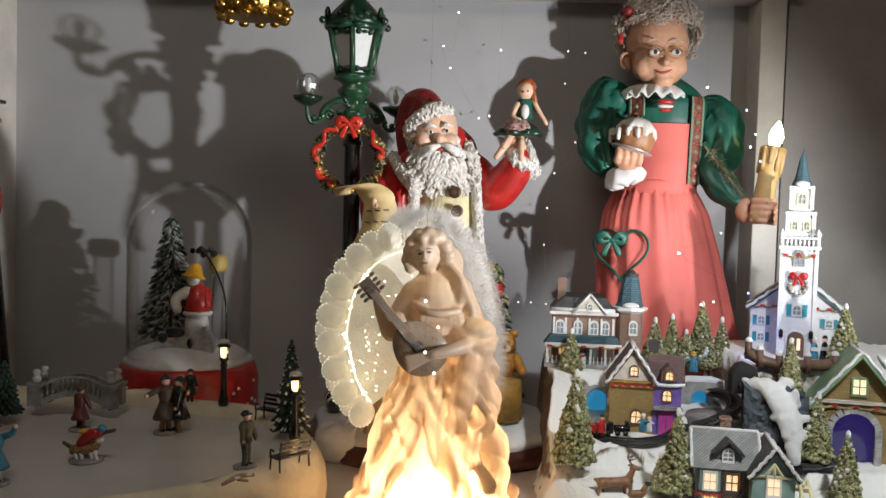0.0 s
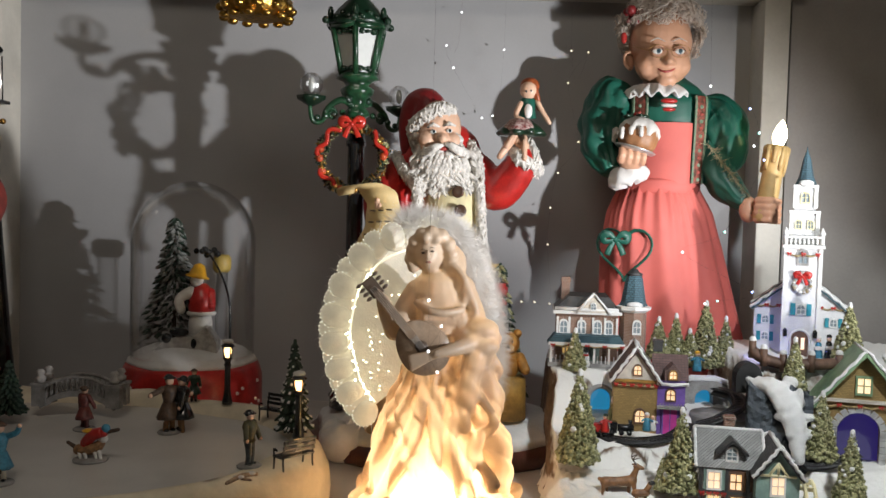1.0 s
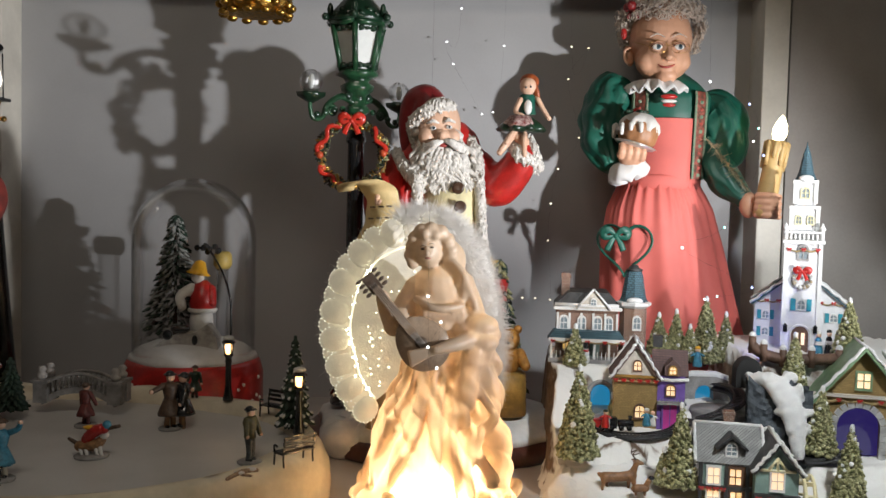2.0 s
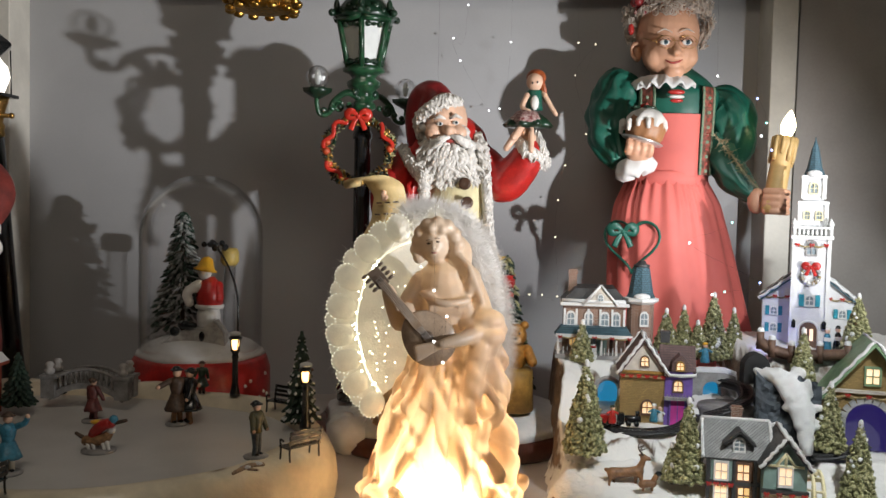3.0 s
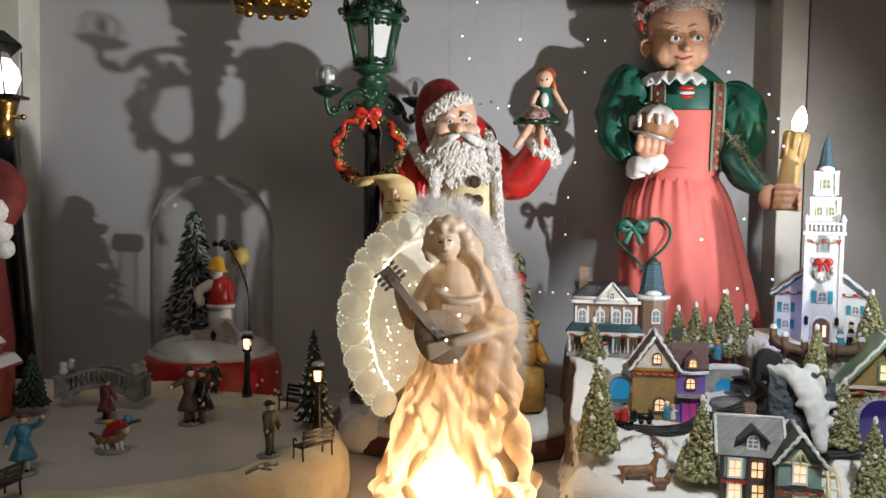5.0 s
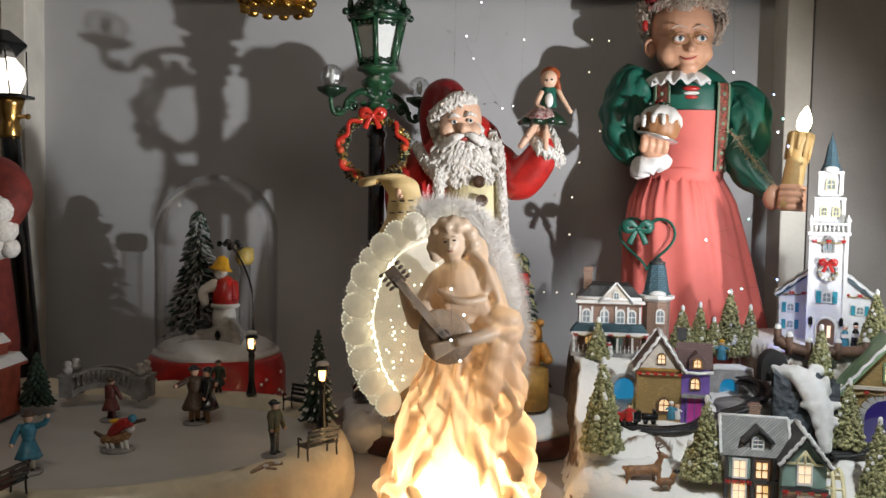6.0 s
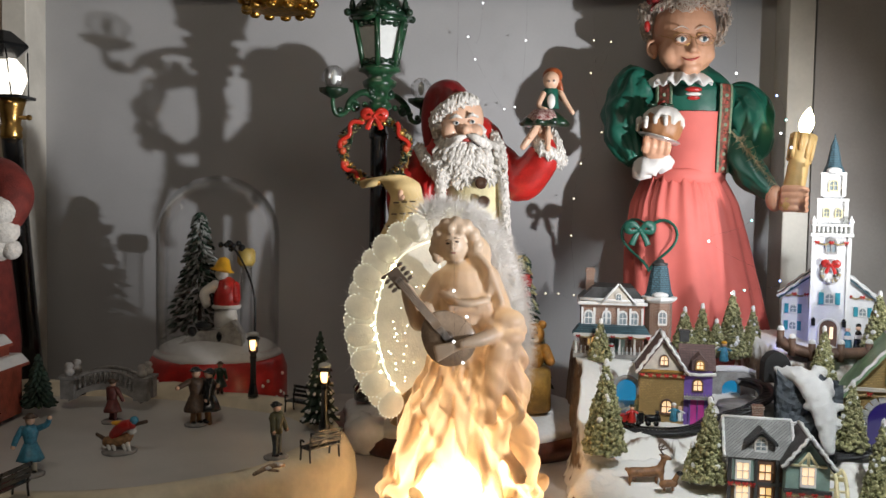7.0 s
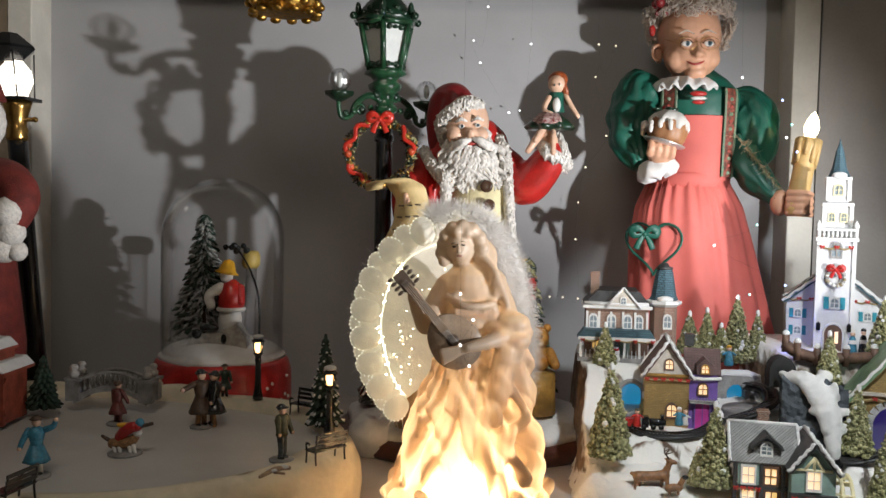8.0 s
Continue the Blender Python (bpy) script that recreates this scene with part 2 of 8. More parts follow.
# ---- mesh tools ----
class Form:
    """Gathers the faces of one mesh, each with its material."""

    def __init__(self):
        self.v, self.f, self.m, self.s, self.mats = [], [], [], [], []

    def slot(self, material):
        if material not in self.mats:
            self.mats.append(material)
        return self.mats.index(material)

    def add(self, verts, faces, material, smooth=True, turn=None):
        k, i = len(self.v), self.slot(material)
        self.v += [tuple(turn @ Vector(p)) if turn else tuple(p) for p in verts]
        self.f += [tuple(k + q for q in f) for f in faces]
        self.m += [i] * len(faces)
        self.s += [smooth] * len(faces)
        return self

    def box(self, c, size, material, turn=None):
        x, y, z = (s / 2 for s in size)
        vs = [(a * x, b * y, d * z) for a in (-1, 1) for b in (-1, 1) for d in (-1, 1)]
        t = Matrix.Translation(c) @ (turn or Matrix())
        return self.add(vs, [(0, 1, 3, 2), (4, 6, 7, 5), (0, 4, 5, 1), (2, 3, 7, 6), (0, 2, 6, 4), (1, 5, 7, 3)], material, False, t)

    def lathe(self, c, profile, material, seg=24, fn=None, turn=None, smooth=True, squash=1.0):
        vs, fs = [], []
        n = len(profile)
        for r, z in profile:
            for i in range(seg):
                a = 2 * math.pi * i / seg
                k = r * (fn(a, z) if fn else 1)
                vs.append((k * math.cos(a), k * math.sin(a) * squash, z))
        for j in range(n - 1):
            for i in range(seg):
                p, q = j * seg + i, j * seg + (i + 1) % seg
                fs.append((p, q, q + seg, p + seg))
        fs += [tuple(range(seg))[::-1], tuple(range((n - 1) * seg, n * seg))]
        return self.add(vs, fs, material, smooth, Matrix.Translation(c) @ (turn or Matrix()))

    def tube(self, pts, radii, material, seg=10, flat=1.0, caps=True):
        pts = [Vector(p) for p in pts]
        if not isinstance(radii, (list, tuple)):
            radii = [radii] * len(pts)
        vs, fs = [], []
        side = None
        for j, p in enumerate(pts):
            d = (pts[min(j + 1, len(pts) - 1)] - pts[max(j - 1, 0)]).normalized()
            if side is None:
                side = d.cross(Vector((0, 1, 0)) if abs(d.y) < 0.9 else Vector((1, 0, 0))).normalized()
            side = (side - d * side.dot(d)).normalized()
            up = d.cross(side)
            for i in range(seg):
                a = 2 * math.pi * i / seg
                vs.append(p + radii[j] * (math.cos(a) * side + flat * math.sin(a) * up))
        for j in range(len(pts) - 1):
            for i in range(seg):
                p, q = j * seg + i, j * seg + (i + 1) % seg
                fs.append((p, q, q + seg, p + seg))
        if caps:
            fs += [tuple(range(seg))[::-1], tuple(range(len(vs) - seg, len(vs)))]
        return self.add(vs, fs, material)

    def ball(self, c, r, material, seg=14, rings=9, turn=None, fn=None):
        if not isinstance(r, (list, tuple)):
            r = (r, r, r)
        vs, fs = [(0, 0, -r[2])], []
        for j in range(1, rings):
            b = -math.pi / 2 + math.pi * j / rings
            for i in range(seg):
                a = 2 * math.pi * i / seg
                d = Vector((math.cos(b) * math.cos(a), math.cos(b) * math.sin(a), math.sin(b)))
                k = fn(d) if fn else 1
                vs.append((d.x * r[0] * k, d.y * r[1] * k, d.z * r[2] * k))
        vs.append((0, 0, r[2]))
        for i in range(seg):
            fs.append((0, 1 + (i + 1) % seg, 1 + i))
            fs.append((len(vs) - 1, len(vs) - 1 - seg + i, len(vs) - 1 - seg + (i + 1) % seg))
        for j in range(rings - 2):
            for i in range(seg):
                p, q = 1 + j * seg + i, 1 + j * seg + (i + 1) % seg
                fs.append((p, q, q + seg, p + seg))
        return self.add(vs, fs, material, True, Matrix.Translation(c) @ (turn or Matrix()))

    def prism(self, poly, y0, y1, material, turn=None, smooth=False):
        """A polygon in x and z, thick from y0 to y1."""
        n = len(poly)
        vs = [(x, y0, z) for x, z in poly] + [(x, y1, z) for x, z in poly]
        fs = [tuple(range(n)), tuple(range(2 * n - 1, n - 1, -1))] + [(i, i + n, (i + 1) % n + n, (i + 1) % n) for i in range(n)]
        return self.add(vs, fs, material, smooth, turn)

    def curls(self, points, r, material, seg=6, rings=4):
        for p in points:
            k = r * random.uniform(0.7, 1.25)
            self.ball(p, (k, k, k), material, seg, rings)
        return self

    def join(self, other, turn=None):
        k = len(self.v)
        self.v += [tuple(turn @ Vector(p)) if turn else p for p in other.v]
        self.f += [tuple(k + q for q in f) for f in other.f]
        self.m += [self.slot(other.mats[i]) for i in other.m]
        self.s += other.s
        return self

    def mesh(self, name):
        me = bpy.data.meshes.new(name)
        me.from_pydata(self.v, [], self.f)
        for q in self.mats:
            me.materials.append(q)
        me.polygons.foreach_set("material_index", self.m)
        me.polygons.foreach_set("use_smooth", self.s)
        bm = bmesh.new()
        bm.from_mesh(me)
        bmesh.ops.recalc_face_normals(bm, faces=bm.faces)
        bm.to_mesh(me)
        bm.free()
        me.update()
        return me


def fused(form, material, voxel, smooth=6):
    """The forms melted into one sculpted skin."""
    me = form.mesh("clay")
    ob = new("clay", me)
    r = ob.modifiers.new("melt", "REMESH")
    r.mode, r.voxel_size = "VOXEL", voxel
    s = ob.modifiers.new("soften", "SMOOTH")
    s.iterations, s.factor = smooth, 0.5
    ev = ob.evaluated_get(bpy.context.evaluated_depsgraph_get())
    got = ev.to_mesh()
    out = Form()
    out.add([v.co.copy() for v in got.vertices], [tuple(p.vertices) for p in got.polygons], material)
    ev.to_mesh_clear()
    bpy.data.objects.remove(ob)
    bpy.data.meshes.remove(me)
    return out


def part(name, form, parent=None, label="", bevel=0.0, at=None):
    ob = new(name, form.mesh(name))
    if parent:
        ob.parent = parent
    if at is not None:
        ob.matrix_basis = at if isinstance(at, Matrix) else Matrix.Translation(at)
    if label:
        tagged(ob, label)
    if bevel:
        m = ob.modifiers.new("worn_edge", "BEVEL")
        m.width, m.segments, m.limit_method = bevel, 2, "ANGLE"
    return ob


def thing(name, at, label, category, group="", turn=0.0):
    ob = new(name)
    ob.matrix_basis = Matrix.Translation(at) @ Matrix.Rotation(radians(turn), 4, "Z")
    ob.empty_display_size = 0.01
    return tagged(ob, label, category, group)


def bend(pts, n=6):
    """A smooth line through the points."""
    p = [Vector(q) for q in pts]
    out = []
    for i in range(len(p) - 1):
        a, b, c, d = p[max(i - 1, 0)], p[i], p[i + 1], p[min(i + 2, len(p) - 1)]
        for k in range(n):
            t = k / n
            out.append(0.5 * ((2 * b) + (c - a) * t + (2 * a - 5 * b + 4 * c - d) * t * t + (3 * b - a - 3 * c + d) * t ** 3))
    return out + [p[-1]]


def ramp(values, n):
    return [float(v) for v in np.interp(np.linspace(0, 1, n), np.linspace(0, 1, len(values)), values)]


def limb(form, pts, radii, material, seg=12, n=5):
    q = bend(pts, n)
    form.tube(q, ramp(radii, len(q)), material, seg)
    form.ball(q[0], radii[0], material, seg, 6)
    form.ball(q[-1], radii[-1], material, seg, 6)
    return form


# ---- the display recess ----
XL, XR, YB, ZT = -0.778, 0.553, 1.600, 0.742


def structure(name, form, label, category, bevel=0.0):
    return tagged(part(name, form, bevel=bevel), label, category, kind="structure")


structure("floor", Form().box((-0.1, 1.36, -0.4), (3.2, 1.64, 0.8), M_TABLE), "pale grey-brown cloth-covered display floor", "floor")
structure("floor_front", Form().box((-0.1, -0.24, -0.82), (3.2, 1.56, 0.04), M_ROOM), "plain dark floor before the display", "floor")
structure("wall_north", Form().box(((XL + XR) / 2, YB + 0.02, 0.50), (XR - XL + 0.02, 0.04, 1.0), M_WALL), "smooth grey board at the back of the recess", "wall")
structure("trim_right", Form().box((XR + 0.022, YB - 0.031, 0.37), (0.044, 0.082, 0.742), M_FRAME), "cream painted timber post beside the board", "trim", 0.002)
structure("trim_left", Form().box((XL - 0.022, YB - 0.031, 0.5), (0.044, 0.082, 1.0), M_FRAME), "cream painted timber post with worn edges", "trim", 0.002)
structure("trim_head", Form().box(((XL + XR) / 2 + 0.022, YB - 0.031, ZT + 0.03), (XR - XL + 0.088, 0.082, 0.058), M_FRAME), "cream painted timber head rail", "trim", 0.002)
structure("wall_east_panel", Form().box((0.60 + 0.45, YB + 0.0, 0.65), (0.886, 0.10, 1.3), M_SIDE), "brown-grey board beside the post", "wall")
structure("wall_west_panel", Form().box((-0.834 - 0.45, YB + 0.0, 0.65), (0.90, 0.10, 1.3), M_RAWWOOD), "pale bare wood planks beside the post", "wall")
structure("wall_upper", Form().box(((XL + XR) / 2 + 0.02, YB + 0.0, 1.06), (XR - XL + 0.08, 0.10, 0.50), M_ROOM), "plain wall above the recess", "wall")
structure("wall_west", Form().box((-1.72, 0.6, 0.28), (0.04, 3.2, 2.2), M_ROOM), "plain side wall of the display", "wall")
structure("wall_east", Form().box((1.52, 0.6, 0.28), (0.04, 3.2, 2.2), M_ROOM), "plain side wall of the display", "wall")
structure("wall_south", Form().box((-0.1, -1.02, 0.28), (3.2, 0.04, 2.2), M_ROOM), "plain dark wall that closes the room", "wall")
structure("ceiling", Form().box((-0.1, 0.6, 1.42), (3.4, 3.2, 0.04), M_ROOM), "plain dark ceiling over the display", "ceiling")


# ---- the standing figurine and the lamp post on its base ----
def display_base():
    b = thing("display_base", (0.02, 1.335, 0), "dark wooden oval base with moulded snow on it", "base")
    prof = [(0.205, 0.0), (0.212, 0.006), (0.210, 0.020), (0.200, 0.028), (0.0, 0.028)]
    part("plinth", Form().lathe((0, 0, 0), prof, M_WOODBASE, 56, squash=0.84), b, "polished dark wood plinth")
    snow = Form()
    snow.lathe((0, 0, 0.028), [(0.196, 0.0), (0.190, 0.012), (0.16, 0.022), (0.10, 0.028), (0.0, 0.03)], M_SNOW, 56,
               lambda a, z: 1 + 0.03 * math.sin(5 * a) + 0.02 * math.sin(11 * a + 1), squash=0.82)
    part("snow", snow, b, "glittering white moulded snow")
    mound = Form()
    mound.ball((0, 0, 0), (0.036, 0.030, 0.028), M_SNOW, 20, 12, fn=lambda d: 1 + 0.14 * noise.noise(d * 2.3))
    mound.ball((-0.016, 0.02, 0.002), (0.024, 0.024, 0.028), M_SNOW, 16, 10, fn=lambda d: 1 + 0.14 * noise.noise(d * 2.9))
    part("snow_mound", mound, b, at=Vector((-0.119, 1.222, 0.024)) - Vector((0.02, 1.335, 0)))


display_base()


def lamp_post():
    x, y = -0.131, 1.385
    t = thing("lamp_post", (x, y, 0.055), "green and black metal model street lamp with crystal globes", "lamp post")
    z0 = -0.055
    base = Form().lathe((0, 0, 0), [(0.034, -0.014), (0.034, 0), (0.036, 0.006), (0.030, 0.012), (0.026, 0.03), (0.022, 0.06), (0.018, 0.085), (0.023, 0.09), (0.023, 0.098), (0.016, 0.104), (0.016, 0.118), (0.02, 0.122), (0.013, 0.13)], M_BLACK, 20)
    part("foot", base, t, "black enamelled fluted foot")
    pole = Form().lathe((0, 0, 0.13), [(0.0125, 0), (0.0125, 0.272), (0.015, 0.274), (0.015, 0.281), (0.012, 0.286), (0.012, 0.302), (0.017, 0.308), (0.014, 0.317)], M_BLACK, 24, lambda a, z: 1 + 0.05 * math.cos(10 * a))
    part("pole", pole, t, "glossy black fluted pole")
    for s in (-1, 1):
        arm = Form()
        za = 0.462
        pts = bend([(0, 0, za), (s * 0.03, 0, za + 0.012), (s * 0.058, 0, za - 0.004), (s * 0.068, 0, za - 0.024), (s * 0.085, 0, za - 0.026), (s * 0.091, 0, za - 0.008), (s * 0.089, 0, za + 0.002)], 5)
        arm.tube(pts, ramp([0.0065, 0.005, 0.004, 0.0035, 0.0035], len(pts)), M_GREENMETAL, 8)
        cur = [(s * (0.050 + 0.011 * math.cos(q) * (1 - q / 12)), -0.001, za - 0.012 + 0.010 * math.sin(q) * (1 - q / 12)) for q in np.linspace(0, 8.5, 26)]
        arm.tube(cur, ramp([0.0035, 0.0018], 26), M_GREENMETAL, 6)
        arm.ball((s * 0.02, -0.004, za + 0.014), (0.008, 0.005, 0.007), M_GREENDARK, 8, 6)
        for q in range(5):
            arm.ball((s * (0.015 + 0.016 * q), -0.003, za - 0.004 - 0.004 * q), (0.006, 0.004, 0.005), M_GREENMETAL if q % 2 else M_GREENDARK, 8, 5)
        arm.lathe((s * 0.089, 0, za + 0.0), [(0.003, -0.004), (0.010, 0.0), (0.019, 0.006), (0.020, 0.012), (0.014, 0.013)], M_GREENDARK, 14, lambda a, z: 1 + 0.14 * math.cos(7 * a))
        ob = part("arm", arm, t, "scrolled green bracket arm", at=Matrix.Rotation(radians(46), 4, "Z"))
        g = Form().ball((s * 0.089, 0, za + 0.029), 0.018, M_CRYSTAL, 12, 8)
        g.ball((s * 0.089, 0, za + 0.029), (0.005, 0.005, 0.012), M_LAMPGLASS, 8, 6)
        gl = part("globe", g, ob, "clear faceted crystal globe")
        for p in gl.data.polygons:
            p.use_smooth = False
    neck = Form().lathe((0, 0, 0.447), [(0.012, 0), (0.020, 0.005), (0.018, 0.012), (0.012, 0.018), (0.014, 0.030), (0.024, 0.038), (0.026, 0.046), (0.017, 0.052), (0.022, 0.058), (0.032, 0.062), (0.031, 0.069), (0.0, 0.070)], M_GREENMETAL, 18, lambda a, z: 1 + 0.05 * math.cos(6 * a))
    part("neck", neck, t, "green cast collar under the lantern")
    lan = Form()
    zb, zt, rb, rt = 0.514, 0.588, 0.027, 0.0435
    for i in range(6):
        a, b = math.pi / 6 + i * math.pi / 3, math.pi / 6 + (i + 1) * math.pi / 3
        c = lambda q, r, z: Vector((r * math.cos(q), r * math.sin(q), z))
        lan.tube([c(a, rb, zb), c(a, rt, zt)], 0.0046, M_GREENMETAL, 6)
        lan.tube([c(a, rb, zb), c(b, rb, zb)], 0.0042, M_GREENMETAL, 6)
        lan.tube([c(a, rt, zt), c(b, rt, zt)], 0.0055, M_GREENMETAL, 6)
        lan.tube([c(a, rt + 0.005, zt + 0.006), c(b, rt + 0.005, zt + 0.006)], 0.004, M_GREENDARK, 6)
        lan.ball(c(a, rt + 0.012, zt + 0.008), 0.006, M_GREENDARK, 8, 6)
        lan.ball(c(a, rt + 0.004, zt + 0.018), (0.005, 0.005, 0.012), M_GREENDARK, 8, 6)
        for k in range(1, 4):
            lan.ball(c(a, rt + 0.004, zt).lerp(c(b, rt + 0.004, zt), k / 4) + Vector((0, 0, 0.012 + 0.006 * (k == 2))), (0.006, 0.004, 0.005), M_GREENDARK, 8, 5)
            for zz, r1 in ((zt - 0.009, rt - 0.003), (zb + 0.009, rb + 0.003)):
                lan.ball(c(a, r1, zz).lerp(c(b, r1, zz), k / 4), (0.006, 0.003, 0.005 - 0.002 * (k == 2)), M_GREENDARK, 6, 5)
    part("lantern_frame", lan, t, "six-sided green lantern cage with leaf cresting")
    for i in range(6):
        a, b = math.pi / 6 + i * math.pi / 3, math.pi / 6 + (i + 1) * math.pi / 3
        c = lambda q, r, z: Vector((r * math.cos(q), r * math.sin(q), z))
        p = [c(a, rb - 0.002, zb), c(b, rb - 0.002, zb), c(b, rt - 0.002, zt), c(a, rt - 0.002, zt)]
        inn = [q * 0.97 + Vector((0, 0, q.z * 0.03)) for q in p]
        part("pane", Form().add(p + inn, [(0, 1, 2, 3), (7, 6, 5, 4), (0, 4, 5, 1), (1, 5, 6, 2), (2, 6, 7, 3), (3, 7, 4, 0)], M_LAMPGLASS, False), t, "frosted white lantern pane")
    roof = Form().lathe((0, 0, zt + 0.004), [(0.049, 0), (0.044, 0.010), (0.033, 0.024), (0.022, 0.036), (0.014, 0.044), (0.016, 0.05), (0.006, 0.062), (0.0, 0.075)], M_GREENDARK, 24, lambda a, z: 1 + 0.05 * math.cos(12 * a))
    part("roof", roof, t, "dark green ribbed lantern roof")


lamp_post()


def bow(form, c, s, material, tails=True):
    c = Vector(c)
    for k in (-1, 1):
        pts = bend([c, c + Vector((k * 0.5 * s, -0.1 * s, 0.45 * s)), c + Vector((k * 1.0 * s, 0, 0.30 * s)), c + Vector((k * 0.8 * s, 0, -0.15 * s)), c], 5)
        form.tube(pts, ramp([0.12 * s, 0.34 * s, 0.30 * s, 0.12 * s], len(pts)), material, 8, 0.35)
        if tails:
            pts = bend([c, c + Vector((k * 0.4 * s, -0.05 * s, -0.6 * s)), c + Vector((k * 0.65 * s, 0, -1.2 * s))], 4)
            form.tube(pts, ramp([0.1 * s, 0.24 * s, 0.26 * s], len(pts)), material, 6, 0.25)
    form.ball(c, (0.22 * s, 0.2 * s, 0.22 * s), material, 8, 6)
    return form


def wreath():
    c = Vector((-0.133, 1.355, 0.438))
    R = 0.0495
    t = thing("wreath", c, "small mixed green wreath with red ribbon hung on the pole", "wreath")
    ring, berries = Form(), Form()
    for i in range(620):
        a, q = random.uniform(0, 6.283), random.uniform(0, 6.283)
        r = R + 0.0062 * math.cos(q) * (1 + 0.4 * math.sin(5 * a))
        p = Vector((r * math.cos(a), 0.007 * math.sin(q), r * math.sin(a)))
        d = Vector((random.gauss(0, 1), random.gauss(0, 1), random.gauss(0, 1))).normalized() * 0.006
        ring.tube([p - d, p, p + d], [0.0005, 0.0024, 0.0003], random.choice((M_GREENDARK, M_GLITTERFIR, M_GOLD, M_BARK)), 4, 0.5)
    for i in range(16):
        a = random.uniform(0, 6.283)
        berries.ball((R * math.cos(a), -0.009, R * math.sin(a)), random.uniform(0.004, 0.0065), random.choice((M_REDBERRY, M_REDBERRY, M_GOLD)), 8, 6)
    part("foliage", ring, t, "dense dark green and gold sprigs")
    tagged(part("berry_cluster", berries, t, "orange-red berries"), kind="stuff")
    for a0, a1 in ((1.9, 3.1), (3.5, 4.2), (0.1, 0.9)):
        pts = [(R * math.cos(a) * (1 + 0.1 * math.sin(9 * a)), -0.0135, R * math.sin(a) * (1 + 0.1 * math.sin(9 * a))) for a in np.linspace(a0, a1, 14)]
        part("ribbon", Form().tube(pts, 0.0036, M_REDRIBBON, 6, 0.3), t, "wound red ribbon")
    part("bow", bow(Form(), (0, -0.016, R + 0.002), 0.017, M_REDRIBBON), t, "shiny red bow")


M_REDBERRY = mat("orange_red_berry", (0.60, 0.09, 0.03), 0.35, vary=0.3)
M_REDRIBBON = mat("red_ribbon", (0.58, 0.035, 0.02), 0.3, vary=0.2, scale=60, coat=0.3)
wreath()


def santa():
    """The bearded man in a red coat: one painted resin mesh."""
    Y = 1.320
    f = Form()
    clay = Form()
    # coat body
    clay.lathe((0.009, Y, 0.055), [(0.086, 0), (0.082, 0.10), (0.072, 0.2), (0.060, 0.26), (0.060, 0.33), (0.066, 0.375), (0.052, 0.415), (0.03, 0.435)], M_RED, 32, lambda a, z: 1 + 0.05 * math.sin(7 * a) * max(0, 1 - z * 4), squash=0.72)
    limb(clay, [(0.064, 1.320, 0.422), (0.090, 1.300, 0.390), (0.114, 1.290, 0.413), (0.127, 1.280, 0.435)], [0.026, 0.030, 0.028, 0.024], M_RED)
    limb(clay, [(-0.058, 1.320, 0.416), (-0.077, 1.290, 0.372), (-0.070, 1.270, 0.326), (-0.075, 1.235, 0.343)], [0.030, 0.031, 0.027, 0.020], M_RED)
    f.join(fused(clay, M_RED, 0.0045, 5))
    # trousers and belt
    f.ball((0.031, 1.300, 0.264), (0.052, 0.05, 0.045), M_RED, 18, 10)
    for i in (-1, 1):
        f.lathe((0.045 + i * 0.03, Y - 0.02, 0.055), [(0.034, 0), (0.036, 0.02), (0.032, 0.06), (0.036, 0.10), (0.038, 0.2)], M_RED, 16)
        f.lathe((0.045 + i * 0.034, Y - 0.03, 0.055), [(0.030, 0), (0.036, 0.01), (0.030, 0.03), (0.026, 0.07), (0.030, 0.085), (0.0, 0.085)], M_BLACK, 16)
        f.lathe((0.045 + i * 0.034, Y - 0.03, 0.132), [(0.028, 0), (0.037, 0.006), (0.036, 0.018), (0.028, 0.024)], M_BEARD, 18, lambda a, z: 1 + 0.06 * math.sin(9 * a))
    # ribbed waistcoat
    f.lathe((0.025, Y - 0.016, 0.272), [(0.042, 0), (0.046, 0.03), (0.049, 0.07), (0.046, 0.115), (0.03, 0.14)], M_VEST, 96, lambda a, z: 1 + 0.022 * math.cos(48 * a), squash=1.08)
    f.lathe((0.025, Y - 0.016, 0.267), [(0.044, -0.008), (0.045, 0.009)], M_BLACK, 32, squash=1.08)
    f.box((0.048, Y - 0.063, 0.267), (0.024, 0.006, 0.019), M_GOLD)
    f.box((0.048, Y - 0.066, 0.267), (0.014, 0.004, 0.011), M_BLACK)
    for q in ((0.034, 1.250, 0.388), (0.038, 1.244, 0.361), (0.038, 1.240, 0.328), (0.037, 1.245, 0.301)):
        f.lathe(q, [(0.0, -0.001), (0.0085, 0), (0.009, 0.003), (0.006, 0.004), (0.0, 0.003)], M_BUTTON, 14, turn=Matrix.Rotation(radians(90), 4, "X"))
    # fur edges of the coat
    def fur(pts, r, n):
        q = bend(pts, n)
        f.tube(q, r, M_BEARD, 10)
        for p in q:
            for k in range(7):
                d = Vector((random.gauss(0, 1), random.gauss(0, 1) - 0.6, random.gauss(0, 1))).normalized()
                e = d.orthogonal().normalized() * r * random.uniform(-0.5, 0.5) + Vector((0, 0, -0.45 * r))
                f.tube([p + d * r * 0.75 - e, p + d * r * 1.06, p + d * r * 0.92 + e], [r * 0.06, r * 0.22, r * 0.05], M_BEARD, 5)
    fur([(0.063, 1.270, 0.414), (0.067, 1.265, 0.366), (0.072, 1.260, 0.309), (0.083, 1.262, 0.261)], 0.008, 12)
